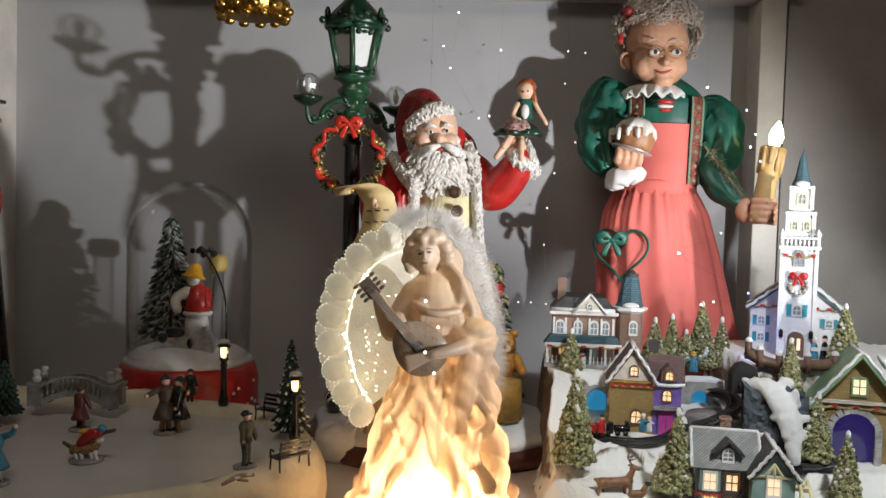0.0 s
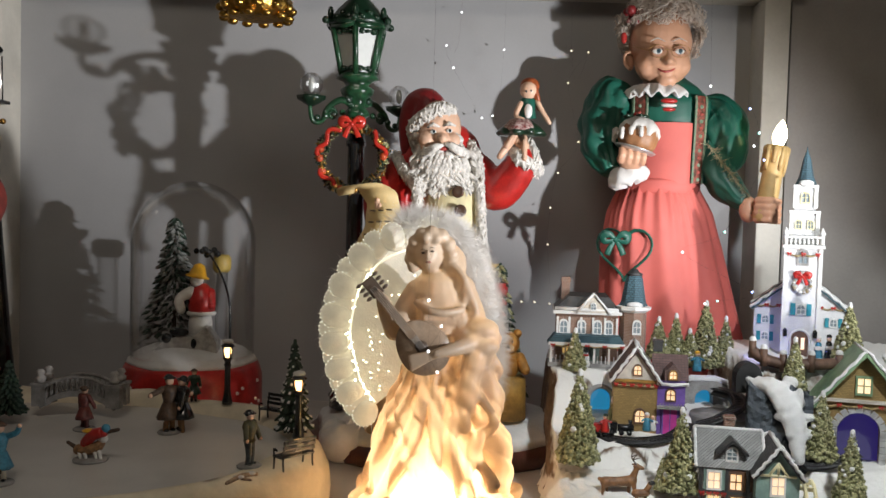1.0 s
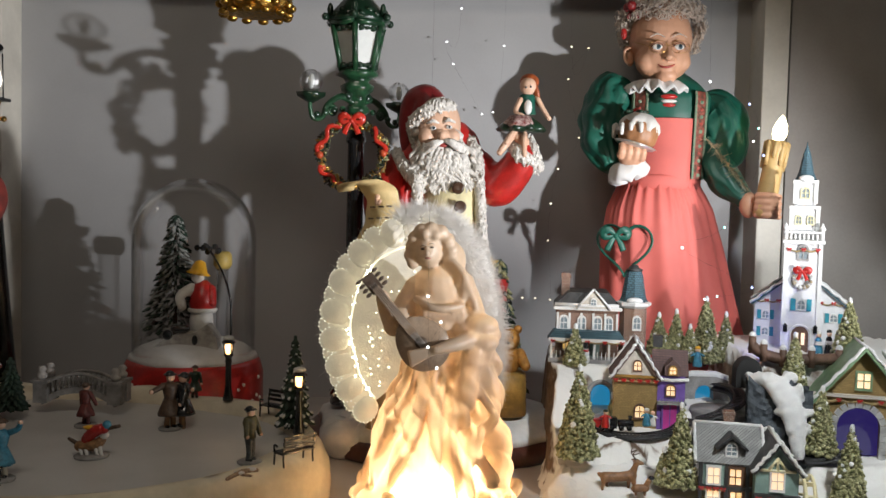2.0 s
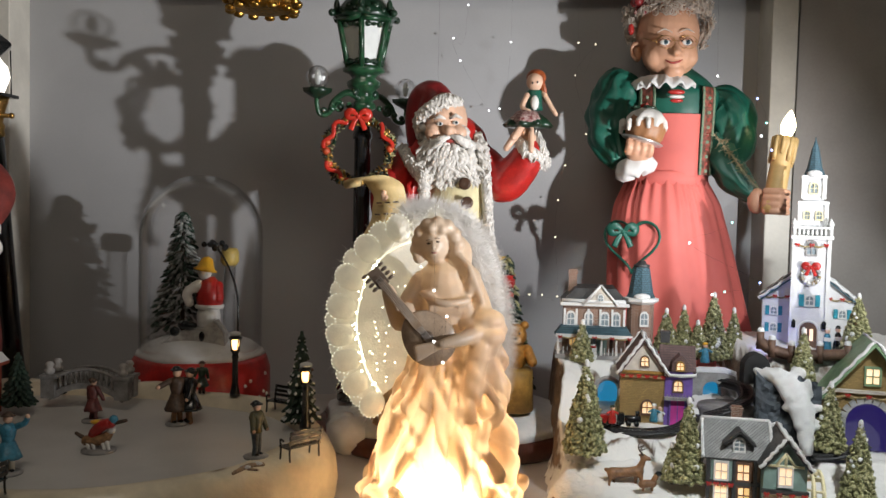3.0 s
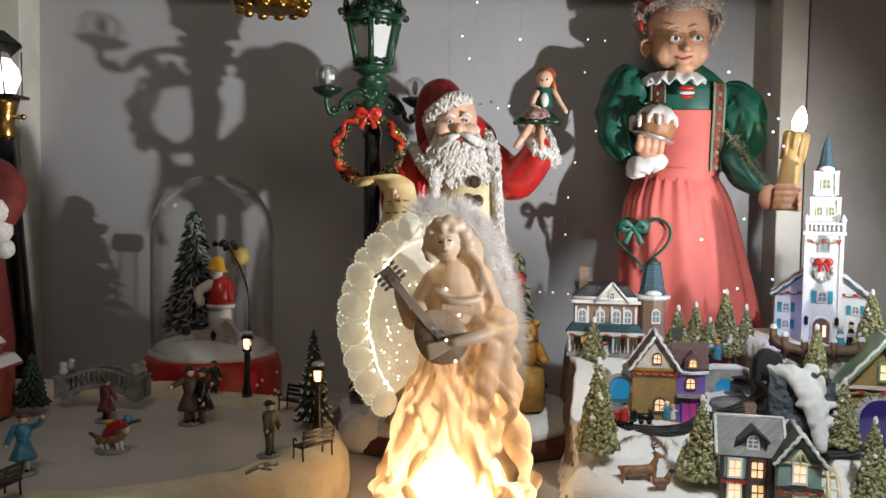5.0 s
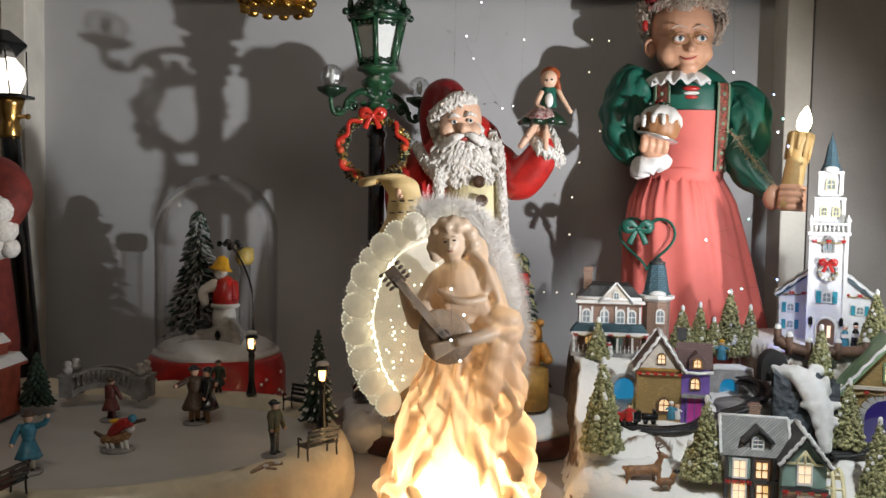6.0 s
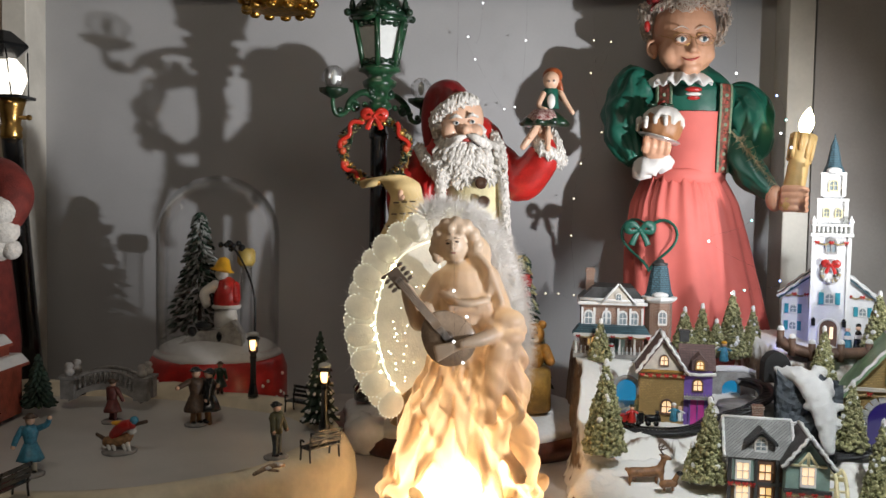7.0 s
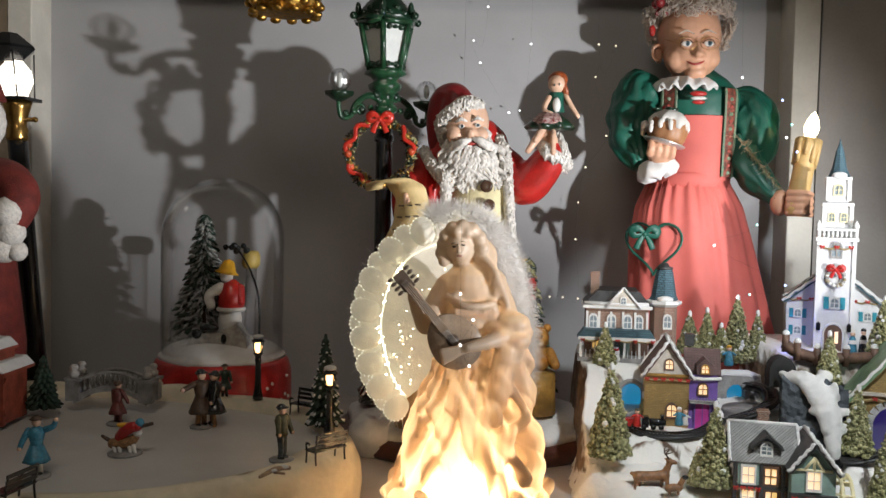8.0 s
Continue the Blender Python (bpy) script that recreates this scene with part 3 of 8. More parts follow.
    fur([(-0.026, 1.250, 0.405), (-0.024, 1.245, 0.372), (-0.027, 1.245, 0.324), (-0.032, 1.250, 0.258), (-0.039, 1.250, 0.192)], 0.008, 12)
    fur([(-0.061, 1.310, 0.439), (-0.046, 1.275, 0.418), (-0.023, 1.250, 0.393)], 0.009, 10)
    fur([(0.049, 1.300, 0.460), (0.059, 1.280, 0.439), (0.064, 1.265, 0.407)], 0.009, 8)
    fur([(0.113, 1.290, 0.458), (0.121, 1.262, 0.439), (0.138, 1.270, 0.431), (0.151, 1.290, 0.422)], 0.010, 9)
    fur([(0.137, 1.285, 0.462), (0.145, 1.270, 0.439), (0.151, 1.290, 0.422)], 0.008, 7)
    fur([(-0.108, 1.260, 0.202), (-0.113, 1.250, 0.157), (-0.090, 1.240, 0.149), (-0.066, 1.240, 0.155)], 0.012, 8)
    # raised hand
    limb(f, [(0.123, 1.275, 0.439), (0.126, 1.275, 0.456), (0.120, 1.270, 0.464)], [0.011, 0.011, 0.008], M_SKIN, 10)
    limb(f, [(0.093, 1.262, 0.441), (0.106, 1.265, 0.460), (0.114, 1.270, 0.472)], [0.0045, 0.006, 0.006], M_SKIN, 8)
    # hand on the scroll
    for k in range(4):
        limb(f, [(-0.077, 1.225, 0.346), (-0.078 + 0.004 * k, 1.214, 0.372 - 0.006 * k)], [0.006, 0.0045], M_SKIN, 8, 3)
    # head
    head = Form()
    head.ball((0.002, 1.285, 0.480), (0.034, 0.036, 0.042), M_SKIN, 20, 14)
    head.ball((-0.013, 1.258, 0.461), 0.013, M_SKIN, 12, 8)
    head.ball((0.024, 1.258, 0.461), 0.012, M_SKIN, 12, 8)
    head.ball((0.010, 1.247, 0.463), (0.0085, 0.010, 0.008), M_SKIN, 12, 8)
    head.ball((-0.002, 1.256, 0.483), (0.016, 0.008, 0.007), M_SKIN, 12, 8)
    f.join(fused(head, M_SKIN, 0.002, 4))
    for q in ((-0.004, 1.250, 0.473), (0.019, 1.250, 0.475)):
        f.ball(q, (0.0048, 0.003, 0.0032), M_EYEWHITE, 10, 6)
        f.ball(Vector(q) + Vector((0.001, -0.0022, 0)), (0.0022, 0.0014, 0.0024), M_EYE, 8, 6)
        f.tube([Vector(q) + Vector((-0.009, 0.001, 0.006)), Vector(q) + Vector((0, -0.004, 0.0105)), Vector(q) + Vector((0.009, 0.001, 0.007))], [0.0015, 0.003, 0.0015], M_BEARD, 6)
    f.ball((0.011, 1.248, 0.449), (0.0075, 0.004, 0.0032), M_LIP, 10, 6)
    # beard and whiskers: many curled locks
    bc = Vector((0.013, 1.280, 0.419))
    f.ball(bc, (0.043, 0.030, 0.040), M_BEARD, 20, 12)
    for i in range(190):
        u, w = random.uniform(-1, 1), random.uniform(-1, 1)
        if u * u + w * w > 1.0:
            continue
        p = bc + Vector((0.045 * u, -0.030 * math.sqrt(max(0.02, 1 - 0.8 * (u * u + w * w))), 0.043 * w + 0.004))
        s = random.choice((-1, 1))
        w = random.uniform(-0.3, 0.3)
        lock = [p + Vector((0.0056 * s * math.sin(k * 0.95) + 0.0035 * (k - 3) * (u + w), -0.0015 * math.cos(k), 0.012 - 0.0042 * k)) for k in range(7)]
        f.tube(lock, [0.0014, 0.0034, 0.0044, 0.0044, 0.0038, 0.0026, 0.0006], M_BEARD, 7)
    for s, q in ((-1, (-0.001, 1.246, 0.451)), (1, (0.024, 1.246, 0.453))):
        for k in range(4):
            c = Vector(q)
            f.tube(bend([c + Vector((-s * 0.012, -0.003, 0.003)), c + Vector((0, -0.005, 0.001 - 0.0015 * k)), c + Vector((s * 0.012, 0, -0.003 - 0.003 * k)), c + Vector((s * 0.017, 0.002, 0.001 - 0.003 * k))], 4), ramp([0.002, 0.0042, 0.003, 0.001], 13), M_BEARD, 6)
    for i in range(40):
        a = random.uniform(-0.6, 1)
        f.ball(Vector((-0.025, 1.283, 0.468)) + Vector((random.gauss(0, 0.005), random.gauss(0, 0.006), -0.03 * a)), 0.006, M_BEARD, 6, 5)
    # hat with a fur band
    hat = Form()
    limb(hat, [(-0.009, 1.300, 0.499), (-0.018, 1.305, 0.518), (-0.035, 1.310, 0.515), (-0.044, 1.310, 0.483), (-0.044, 1.310, 0.447)], [0.030, 0.026, 0.019, 0.015, 0.010], M_REDDARK, 14)
    f.join(fused(hat, M_REDDARK, 0.003, 4))
    fur([(-0.030, 1.288, 0.456), (-0.034, 1.272, 0.481), (-0.015, 1.250, 0.497), (0.005, 1.252, 0.506), (0.021, 1.275, 0.504)], 0.0095, 9)
    ob = part("figurine", f)
    return tagged(ob, "painted resin figurine of a white-bearded man in a red coat", "figurine")


santa()


def scroll():
    t = thing("scroll", (-0.083, 1.217, 0.379), "unrolled yellowed parchment list with curled top", "scroll")
    o = Vector((-0.083, 1.217, 0.379))
    line = bend([(-0.125, 1.232, 0.379), (-0.123, 1.222, 0.388), (-0.105, 1.212, 0.394), (-0.083, 1.212, 0.388), (-0.070, 1.209, 0.367), (-0.073, 1.209, 0.336), (-0.086, 1.211, 0.300), (-0.079, 1.207, 0.275), (-0.063, 1.202, 0.257)], 6)
    f = Form()
    w = 0.031
    vs, fs = [], []
    for i, p in enumerate(line):
        k = i / (len(line) - 1)
        a = Vector((math.cos(0.5), -math.sin(0.5), 0.15 * (1 - k)))
        half = w * (0.45 + 0.55 * min(1, k * 2.6))
        for e in (-1, 1):
            for th in (0, 1):
                vs.append(p - o + a * half * e * (0.9 + 0.04 * math.sin(i)) + Vector((0, 0.0022 * th, 0)))
    for i in range(len(line) - 1):
        q = 4 * i
        fs += [(q, q + 2, q + 6, q + 4), (q + 1, q + 5, q + 7, q + 3), (q, q + 4, q + 5, q + 1), (q + 2, q + 3, q + 7, q + 6)]
    f.add(vs, fs, M_PARCH)
    part("sheet", f, t)
    ink = Form()
    for r, k in enumerate((26, 29, 32, 35, 38, 41)):
        if k < len(line):
            c = line[k] - o
            for j in range(3):
                ink.box(c + Vector((-0.015 + 0.012 * j, -0.0025 - 0.0055 * (j - 1), 0.001 * j)), (0.009, 0.0008, 0.0022), M_INK, Matrix.Rotation(0.5 * -1, 4, "Z"))
    part("writing", ink, t, "lines of brown handwriting")


scroll()


def fairy_doll():
    f = Form()
    c = Vector((0.130, 1.275, 0.511))
    f.ball((0.132, 1.270, 0.538), (0.0125, 0.012, 0.0135), M_SKIN, 14, 10)
    f.ball((0.134, 1.276, 0.545), (0.0145, 0.013, 0.0125), M_AUBURN, 14, 10)
    for i in range(9):
        k = Vector((0.0012 * (i % 3), 0.002 * (i // 3), -0.0008 * i))
        f.tube(bend([Vector((0.138, 1.268, 0.545)) + k, Vector((0.143, 1.268, 0.530)) + k, Vector((0.147, 1.272, 0.515)) + k], 4), ramp([0.0035, 0.0036, 0.001], 9), M_AUBURN, 6)
    f.lathe((0.132, 1.275, 0.498), [(0.013, 0), (0.011, 0.012), (0.0125, 0.026), (0.005, 0.032)], M_GREENCLOTH, 14)
    f.lathe((0.124, 1.272, 0.472), [(0.031, 0), (0.034, 0.004), (0.027, 0.012), (0.014, 0.022)], M_GREENDARK, 36, lambda a, z: 1 + 0.12 * math.sin(9 * a))
    f.lathe((0.121, 1.262, 0.478), [(0.022, 0), (0.023, 0.005), (0.013, 0.017)], M_TARTAN, 24, lambda a, z: 1 + 0.1 * math.sin(6 * a + 1))
    f.ball((0.132, 1.262, 0.507), (0.006, 0.003, 0.011), M_WHITE, 8, 6)
    for s, q in ((0, ((0.145, 1.270, 0.522), (0.155, 1.266, 0.504), (0.163, 1.262, 0.491))), (1, ((0.121, 1.266, 0.518), (0.114, 1.258, 0.500), (0.124, 1.252, 0.494)))):
        limb(f, q, [0.004, 0.0036, 0.003], M_SKIN, 8, 4)
    limb(f, [(0.111, 1.262, 0.471), (0.102, 1.250, 0.455)], [0.0045, 0.0038], M_SKIN, 8, 4)
    limb(f, [(0.128, 1.262, 0.468), (0.128, 1.252, 0.438)], [0.0045, 0.0038], M_SKIN, 8, 4)
    for q in ((0.128, 1.258, 0.535), (0.135, 1.258, 0.536)):
        f.ball(q, (0.0013, 0.001, 0.0018), M_EYE, 6, 5)
    return tagged(part("doll", f), "small red-haired doll in a green dress sitting on a hand", "doll")


M_AUBURN = mat("auburn_paint", (0.36, 0.085, 0.025), 0.4, vary=0.3, scale=200, bump=0.3)
M_TARTAN = mat("tartan_paint", (0.40, 0.03, 0.03), 0.5, vary=0.5, scale=250, tint=(0.7, 0.55, 0.5))
fairy_doll()


def mrs():
    """The tall grey-haired doll in a coral apron: one mesh."""
    Y = 1.385
    f = Form()
    # gathered skirt, a little fuller on one side
    levels = [(0.0, 0.392, 0.118), (0.14, 0.381, 0.112), (0.235, 0.369, 0.102), (0.315, 0.358, 0.092), (0.365, 0.354, 0.081), (0.392, 0.352, 0.068), (0.404, 0.351, 0.060)]
    zs, cxs, rs = zip(*levels)
    rows, seg = 44, 168
    vs, fs = [], []
    top = zs[-1]
    for i in range(rows + 1):
        z = top * (i / rows) ** 0.8
        c, r = float(np.interp(z, zs, cxs)), float(np.interp(z, zs, rs))
        k = 1 - z / top
        for j in range(seg):
            a = 2 * math.pi * j / seg
            broad = math.sin(11 * a + 1.5 * math.sin(3 * a + 1) + 0.5 * k)
            fine_fold = math.sin(31 * a + 2 * math.sin(5 * a))
            w = 1 + (0.012 + 0.048 * min(1, k * 1.5)) * broad + 0.030 * fine_fold * max(0, 1 - 5 * k) + 0.012 * fine_fold * max(0, 1 - 1.6 * k) + 0.018 * noise.noise(Vector((math.cos(a) * 3, math.sin(a) * 3, z * 9)))
            vs.append((c + r * w * math.cos(a), Y + 0.80 * r * w * math.sin(a), z + (0.004 * fine_fold if i == rows else 0)))
    for i in range(rows):
        for j in range(seg):
            p, q = i * seg + j, i * seg + (j + 1) % seg
            fs.append((p, q, q + seg, p + seg))
    f.add(vs, fs, M_CORAL)
    zw = 0.400
    cx, tx = 0.352, 0.363
    f.lathe((cx, Y, zw - 0.006), [(0.0585, 0.0), (0.0625, 0.003), (0.0625, 0.020), (0.060, 0.024)], M_CORAL, 48, lambda a, z: 1 + 0.008 * math.sin(9 * a + z * 200), squash=0.84)
    torso = Form()
    torso.lathe((tx - 0.004, Y, zw + 0.01), [(0.059, 0), (0.062, 0.05), (0.068, 0.10), (0.068, 0.130), (0.048, 0.152), (0.02, 0.172)], M_GREENCLOTH, 32, squash=0.78)
    f.join(fused(torso, M_GREENCLOTH, 0.004, 4))

    def sleeve(pts, radii, gathers, depth):
        """A gathered tube of cloth with creases along it."""
        q = bend(pts, 8)
        rr = ramp(radii, len(q))
        vs, fs, n = [], [], 56
        side = Vector((1, 0, 0))
        for j, p in enumerate(q):
            d = (q[min(j + 1, len(q) - 1)] - q[max(j - 1, 0)]).normalized()
            side = (side - d * side.dot(d)).normalized()
            w = d.cross(side)
            u = j / (len(q) - 1)
            for i in range(n):
                a = 2 * math.pi * i / n
                o = math.cos(a) * side + math.sin(a) * w
                crease = 1 - abs(math.sin(gathers * a * 0.5 + 3.2 * noise.noise(Vector((math.cos(a) * 1.4, math.sin(a) * 1.4, u * 4)))))
                rise = noise.noise(Vector((p.x * 30 + o.x * 1.6, p.y * 30 + o.y * 1.6, p.z * 30 + o.z * 1.6)))
                vs.append(p + o * rr[j] * (1 - depth * crease ** 2 * (0.5 + noise.noise(Vector((u * 5, a, 2))) + 0.4 * abs(2 * u - 1)) + 0.24 * rise))
        for j in range(len(q) - 1):
            for i in range(n):
                a, b = j * n + i, j * n + (i + 1) % n
                fs.append((a, b, b + n, a + n))
        fs += [tuple(range(n))[::-1], tuple(range(len(vs) - n, len(vs)))]
        f.add(vs, fs, M_GREENCLOTH)

    sleeve([(0.3016, 1.3850, 0.5457), (0.2723, 1.3780, 0.5426), (0.2572, 1.3650, 0.5102), (0.2546, 1.3500, 0.4655), (0.2663, 1.3300, 0.4259)], [0.012, 0.036, 0.037, 0.034, 0.016], 12, 0.22)
    sleeve([(0.4091, 1.3850, 0.5352), (0.4350, 1.3820, 0.5231), (0.4465, 1.3760, 0.4946), (0.4451, 1.3720, 0.4558), (0.4348, 1.3700, 0.4380)], [0.012, 0.034, 0.038, 0.034, 0.020], 12, 0.22)
    sleeve([(0.4271, 1.3720, 0.4712), (0.4314, 1.3580, 0.4374), (0.4456, 1.3380, 0.4059), (0.4674, 1.3180, 0.3821)], [0.026, 0.0275, 0.0225, 0.014], 7, 0.14)

    # bib and straps, laid over the chest
    def strip(xs, zs, material, off, n=14):
        vs, fs = [], []
        for i in range(n + 1):
            z = zs[0] + (zs[1] - zs[0]) * i / n
            k = (z - zw - 0.01) / 0.16
            r = float(np.interp(k, [0, 0.3, 0.6, 0.81, 0.97, 1.1], [0.060, 0.063, 0.069, 0.070, 0.050, 0.025])) + off
            for x in xs:
                dx = x - tx + 0.004
                vs.append((x, Y - 0.79 * math.sqrt(max(0.0004, r * r - dx * dx)), z))
                vs.append((x, Y - 0.79 * math.sqrt(max(0.0004, r * r - dx * dx)) + 0.004, z))
        w = len(xs) * 2
        for i in range(n):
            for j in range(len(xs) - 1):
                q = i * w + 2 * j
                fs += [(q, q + 2, q + w + 2, q + w), (q + 1, q + w + 1, q + w + 3, q + 3)]
            q = i * w
            fs += [(q, q + w, q + w + 1, q + 1), (q + w - 2, q + w - 1, q + 2 * w - 1, q + 2 * w - 2)]
        f.add(vs, fs, material)
    xa, xb = 0.317, 0.387
    strip(list(np.linspace(xa, xb, 12)), (zw + 0.010, 0.503), M_CORAL, 0.0045)
    for x0, x1 in ((0.297, 0.319), (0.389, 0.411)):
        w = x1 - x0
        strip(list(np.linspace(x0, x1, 6)), (zw + 0.012, 0.545), M_RIBBON, 0.0060)
        strip(list(np.linspace(x0, x0 + w * 0.17, 3)), (zw + 0.012, 0.545), M_RIBBONEDGE, 0.0072)
        strip(list(np.linspace(x1 - w * 0.17, x1, 3)), (zw + 0.012, 0.545), M_RIBBONEDGE, 0.0072)
        # woven rosettes along the ribbon
        for k in range(11):
            z = zw + 0.018 + 0.011 * k
            r = float(np.interp((z - zw - 0.01) / 0.16, [0, 0.3, 0.6, 0.81, 0.97], [0.060, 0.063, 0.069, 0.070, 0.050])) + 0.0065
            x = (x0 + x1) / 2
            y = Y - 0.79 * math.sqrt(max(0.0004, r * r - (x - tx + 0.004) ** 2))
            f.ball((x, y, z), (0.0034, 0.0010, 0.0030), M_RIBBONRED if k % 2 else M_RIBBONEDGE, 8, 5)
    # lace collar and brooch
    collar, n = [], 110
    cc = Vector((0.3369, 1.3620, 0.5503))
    for ring, (r, dz) in enumerate(((0.030, 0.012), (0.036, 0.009), (0.046, 0.0), (0.052, -0.006), (0.050, -0.0075), (0.034, 0.0))):
        for i in range(n):
            a = 2 * math.pi * i / n
            wv = math.sin(14 * a + 0.6 * math.sin(3 * a)) * min(1, ring / 2)
            collar.append(cc + Vector((r * (1 + 0.05 * wv) * math.cos(a), 0.92 * r * (1 + 0.05 * wv) * math.sin(a), dz + 0.0042 * wv)))
    f.add(collar, [(j * n + i, j * n + (i + 1) % n, (j + 1) * n + (i + 1) % n, (j + 1) * n + i) for j in range(5) for i in range(n)], M_LACE)
    f.ball((0.3450, 1.3120, 0.5329), (0.013, 0.004, 0.0042), M_RED, 12, 8)
    f.ball((0.3446, 1.3090, 0.5259), (0.012, 0.004, 0.0030), M_WHITE, 12, 8)
    f.ball((0.3448, 1.3090, 0.5201), (0.010, 0.004, 0.0032), M_RED, 12, 8)
    # head, turned slightly
    head = Form()
    head.ball((0.3429, 1.3780, 0.6292), (0.048, 0.052, 0.056), M_DOLLSKIN, 28, 18)
    head.ball((0.3431, 1.3580, 0.5946), (0.042, 0.040, 0.034), M_DOLLSKIN, 24, 14)
    head.ball((0.3177, 1.3420, 0.5881), (0.017, 0.016, 0.016), M_DOLLSKIN)
    head.ball((0.3680, 1.3430, 0.5891), (0.015, 0.015, 0.015), M_DOLLSKIN)
    head.ball((0.3455, 1.3340, 0.5670), (0.016, 0.014, 0.011), M_DOLLSKIN)
    head.ball((0.3424, 1.3260, 0.5792), (0.014, 0.008, 0.008), M_DOLLSKIN)
    head.tube(bend([(0.3440, 1.3270, 0.6113), (0.3445, 1.3200, 0.6000), (0.3434, 1.3140, 0.5923)], 4), ramp([0.004, 0.0055, 0.0062], 9), M_DOLLSKIN, 10)
    head.ball((0.3432, 1.3130, 0.5913), (0.0070, 0.0070, 0.0058), M_DOLLSKIN)
    for q in ((0.3379, 1.3190, 0.5906), (0.3513, 1.3190, 0.5908)):
        head.ball(q, (0.0042, 0.005, 0.0036), M_DOLLSKIN)
    head.lathe((0.3414, 1.3750, 0.5521), [(0.024, -0.01), (0.024, 0.03)], M_DOLLSKIN, 16)
    f.join(fused(head, M_DOLLSKIN, 0.0019, 3))
    # ear with its rim
    f.ball((0.2938, 1.3720, 0.6013), (0.008, 0.007, 0.016), M_DOLLSKIN, 12, 9, turn=Matrix.Rotation(radians(-12), 4, "Y"))
    f.tube(bend([(0.2960, 1.3620, 0.6118), (0.2869, 1.3640, 0.6085), (0.2874, 1.3640, 0.5947), (0.2942, 1.3620, 0.5876)], 4), 0.0030, M_DOLLSKIN, 8)
    for q in ((0.3274, 1.3235, 0.6079), (0.3603, 1.3245, 0.6086)):
        q = Vector(q)
        f.ball(q, (0.0078, 0.0046, 0.0048), M_EYEWHITE, 14, 9)
        f.ball(q + Vector((0.0010, -0.0034, 0)), (0.0036, 0.0018, 0.0038), M_EYEBLUE, 12, 8)
        f.ball(q + Vector((0.0010, -0.0046, 0)), (0.0021, 0.0012, 0.0022), M_EYE, 8, 6)
        lid = bend([q + Vector((-0.0095, 0.0005, 0.0008)), q + Vector((-0.004, -0.0040, 0.0056)), q + Vector((0.004, -0.0040, 0.0056)), q + Vector((0.0095, 0.0010, 0.0012))], 4)
        f.tube(lid, ramp([0.0008, 0.0020, 0.0020, 0.0008], len(lid)), M_DOLLSKIN, 6)
        f.tube([p + Vector((0, -0.0016, -0.0008)) for p in lid], 0.0006, M_BUTTON, 5)
        low = bend([q + Vector((-0.008, 0, -0.003)), q + Vector((0, -0.0030, -0.0062)), q + Vector((0.008, 0, -0.003))], 4)
        f.tube(low, 0.0012, M_DOLLSKIN, 6)
        ring = [q + Vector((0.0138 * math.cos(a), -0.0075, 0.0098 * math.sin(a) - 0.0008)) for a in np.linspace(0, 6.2832, 29)]
        f.tube(ring, 0.00038, M_BRASS, 6)
        f.tube(bend([q + Vector((-0.012, -0.001, 0.0140)), q + Vector((-0.001, -0.003, 0.0190)), q + Vector((0.011, -0.001, 0.0145))], 4), ramp([0.0005, 0.0013, 0.0005], 9), M_HAIR, 6)
    f.tube(bend([(0.3341, 1.3120, 0.6067), (0.3400, 1.3090, 0.6088), (0.3476, 1.3130, 0.6071)], 3), 0.0004, M_BRASS, 6)
    f.tube([(0.3135, 1.3130, 0.6066), (0.2984, 1.3350, 0.6154), (0.2927, 1.3650, 0.6226)], 0.0004, M_BRASS, 6)
    f.tube([(0.3694, 1.3140, 0.6076), (0.3837, 1.3450, 0.6151)], 0.0004, M_BRASS, 6)
    smile = bend([(0.3290, 1.3225, 0.5818), (0.3350, 1.3190, 0.5780), (0.3407, 1.3180, 0.5771), (0.3483, 1.3190, 0.5790), (0.3550, 1.3230, 0.5831)], 4)
    f.tube(smile, ramp([0.0006, 0.0016, 0.0020, 0.0016, 0.0006], len(smile)), M_LIP, 6)
    # wispy white curls
    hc = Vector((0.3443, 1.3880, 0.6504))
    f.ball(hc + Vector((0, 0.012, 0.006)), (0.050, 0.046, 0.044), M_HAIR, 20, 12)
    for i in range(3000):
        d = Vector((random.gauss(0, 1), random.gauss(0, 1), random.gauss(0, 1))).normalized()
        if d.z < -0.62 or (d.y < -0.30 and d.z < 0.02 + 0.10 * abs(d.x)):
            continue
        q = random.uniform(0.88, 1.12)
        lump = 1 + 0.12 * noise.noise(d * 3.1)
        p = hc + Vector((d.x * 0.058 * q * lump, d.y * 0.060 * q * lump - 0.001, d.z * 0.052 * q * lump))
        r, u = random.uniform(0.0025, 0.0062), random.uniform(0, 6.28)
        a1 = d.orthogonal().normalized()
        b1 = d.cross(a1)
        f.tube([p + r * (math.cos(u + k) * a1 + math.sin(u + k) * b1) + d * 0.0013 * k for k in range(6)], [0.0003, 0.0007, 0.0009, 0.0009, 0.0007, 0.0003], M_HAIR, 4)
    bow(f, (0.2947, 1.3520, 0.6697), 0.012, M_REDDARK)
    f.ball((0.2899, 1.3450, 0.6731), 0.008, M_REDDARK, 10, 7)
    f.ball((0.2837, 1.3650, 0.6345), (0.005, 0.005, 0.009), M_RED, 8, 6)
    # heart pocket with a bow
    hq = [(16 * math.sin(a) ** 3 / 16, (13 * math.cos(a) - 5 * math.cos(2 * a) - 2 * math.cos(3 * a) - math.cos(4 * a)) / 16) for a in np.linspace(0, 6.2832, 41)]
    o = Vector((0.2900, 1.2900, 0.3064))
    heart = []
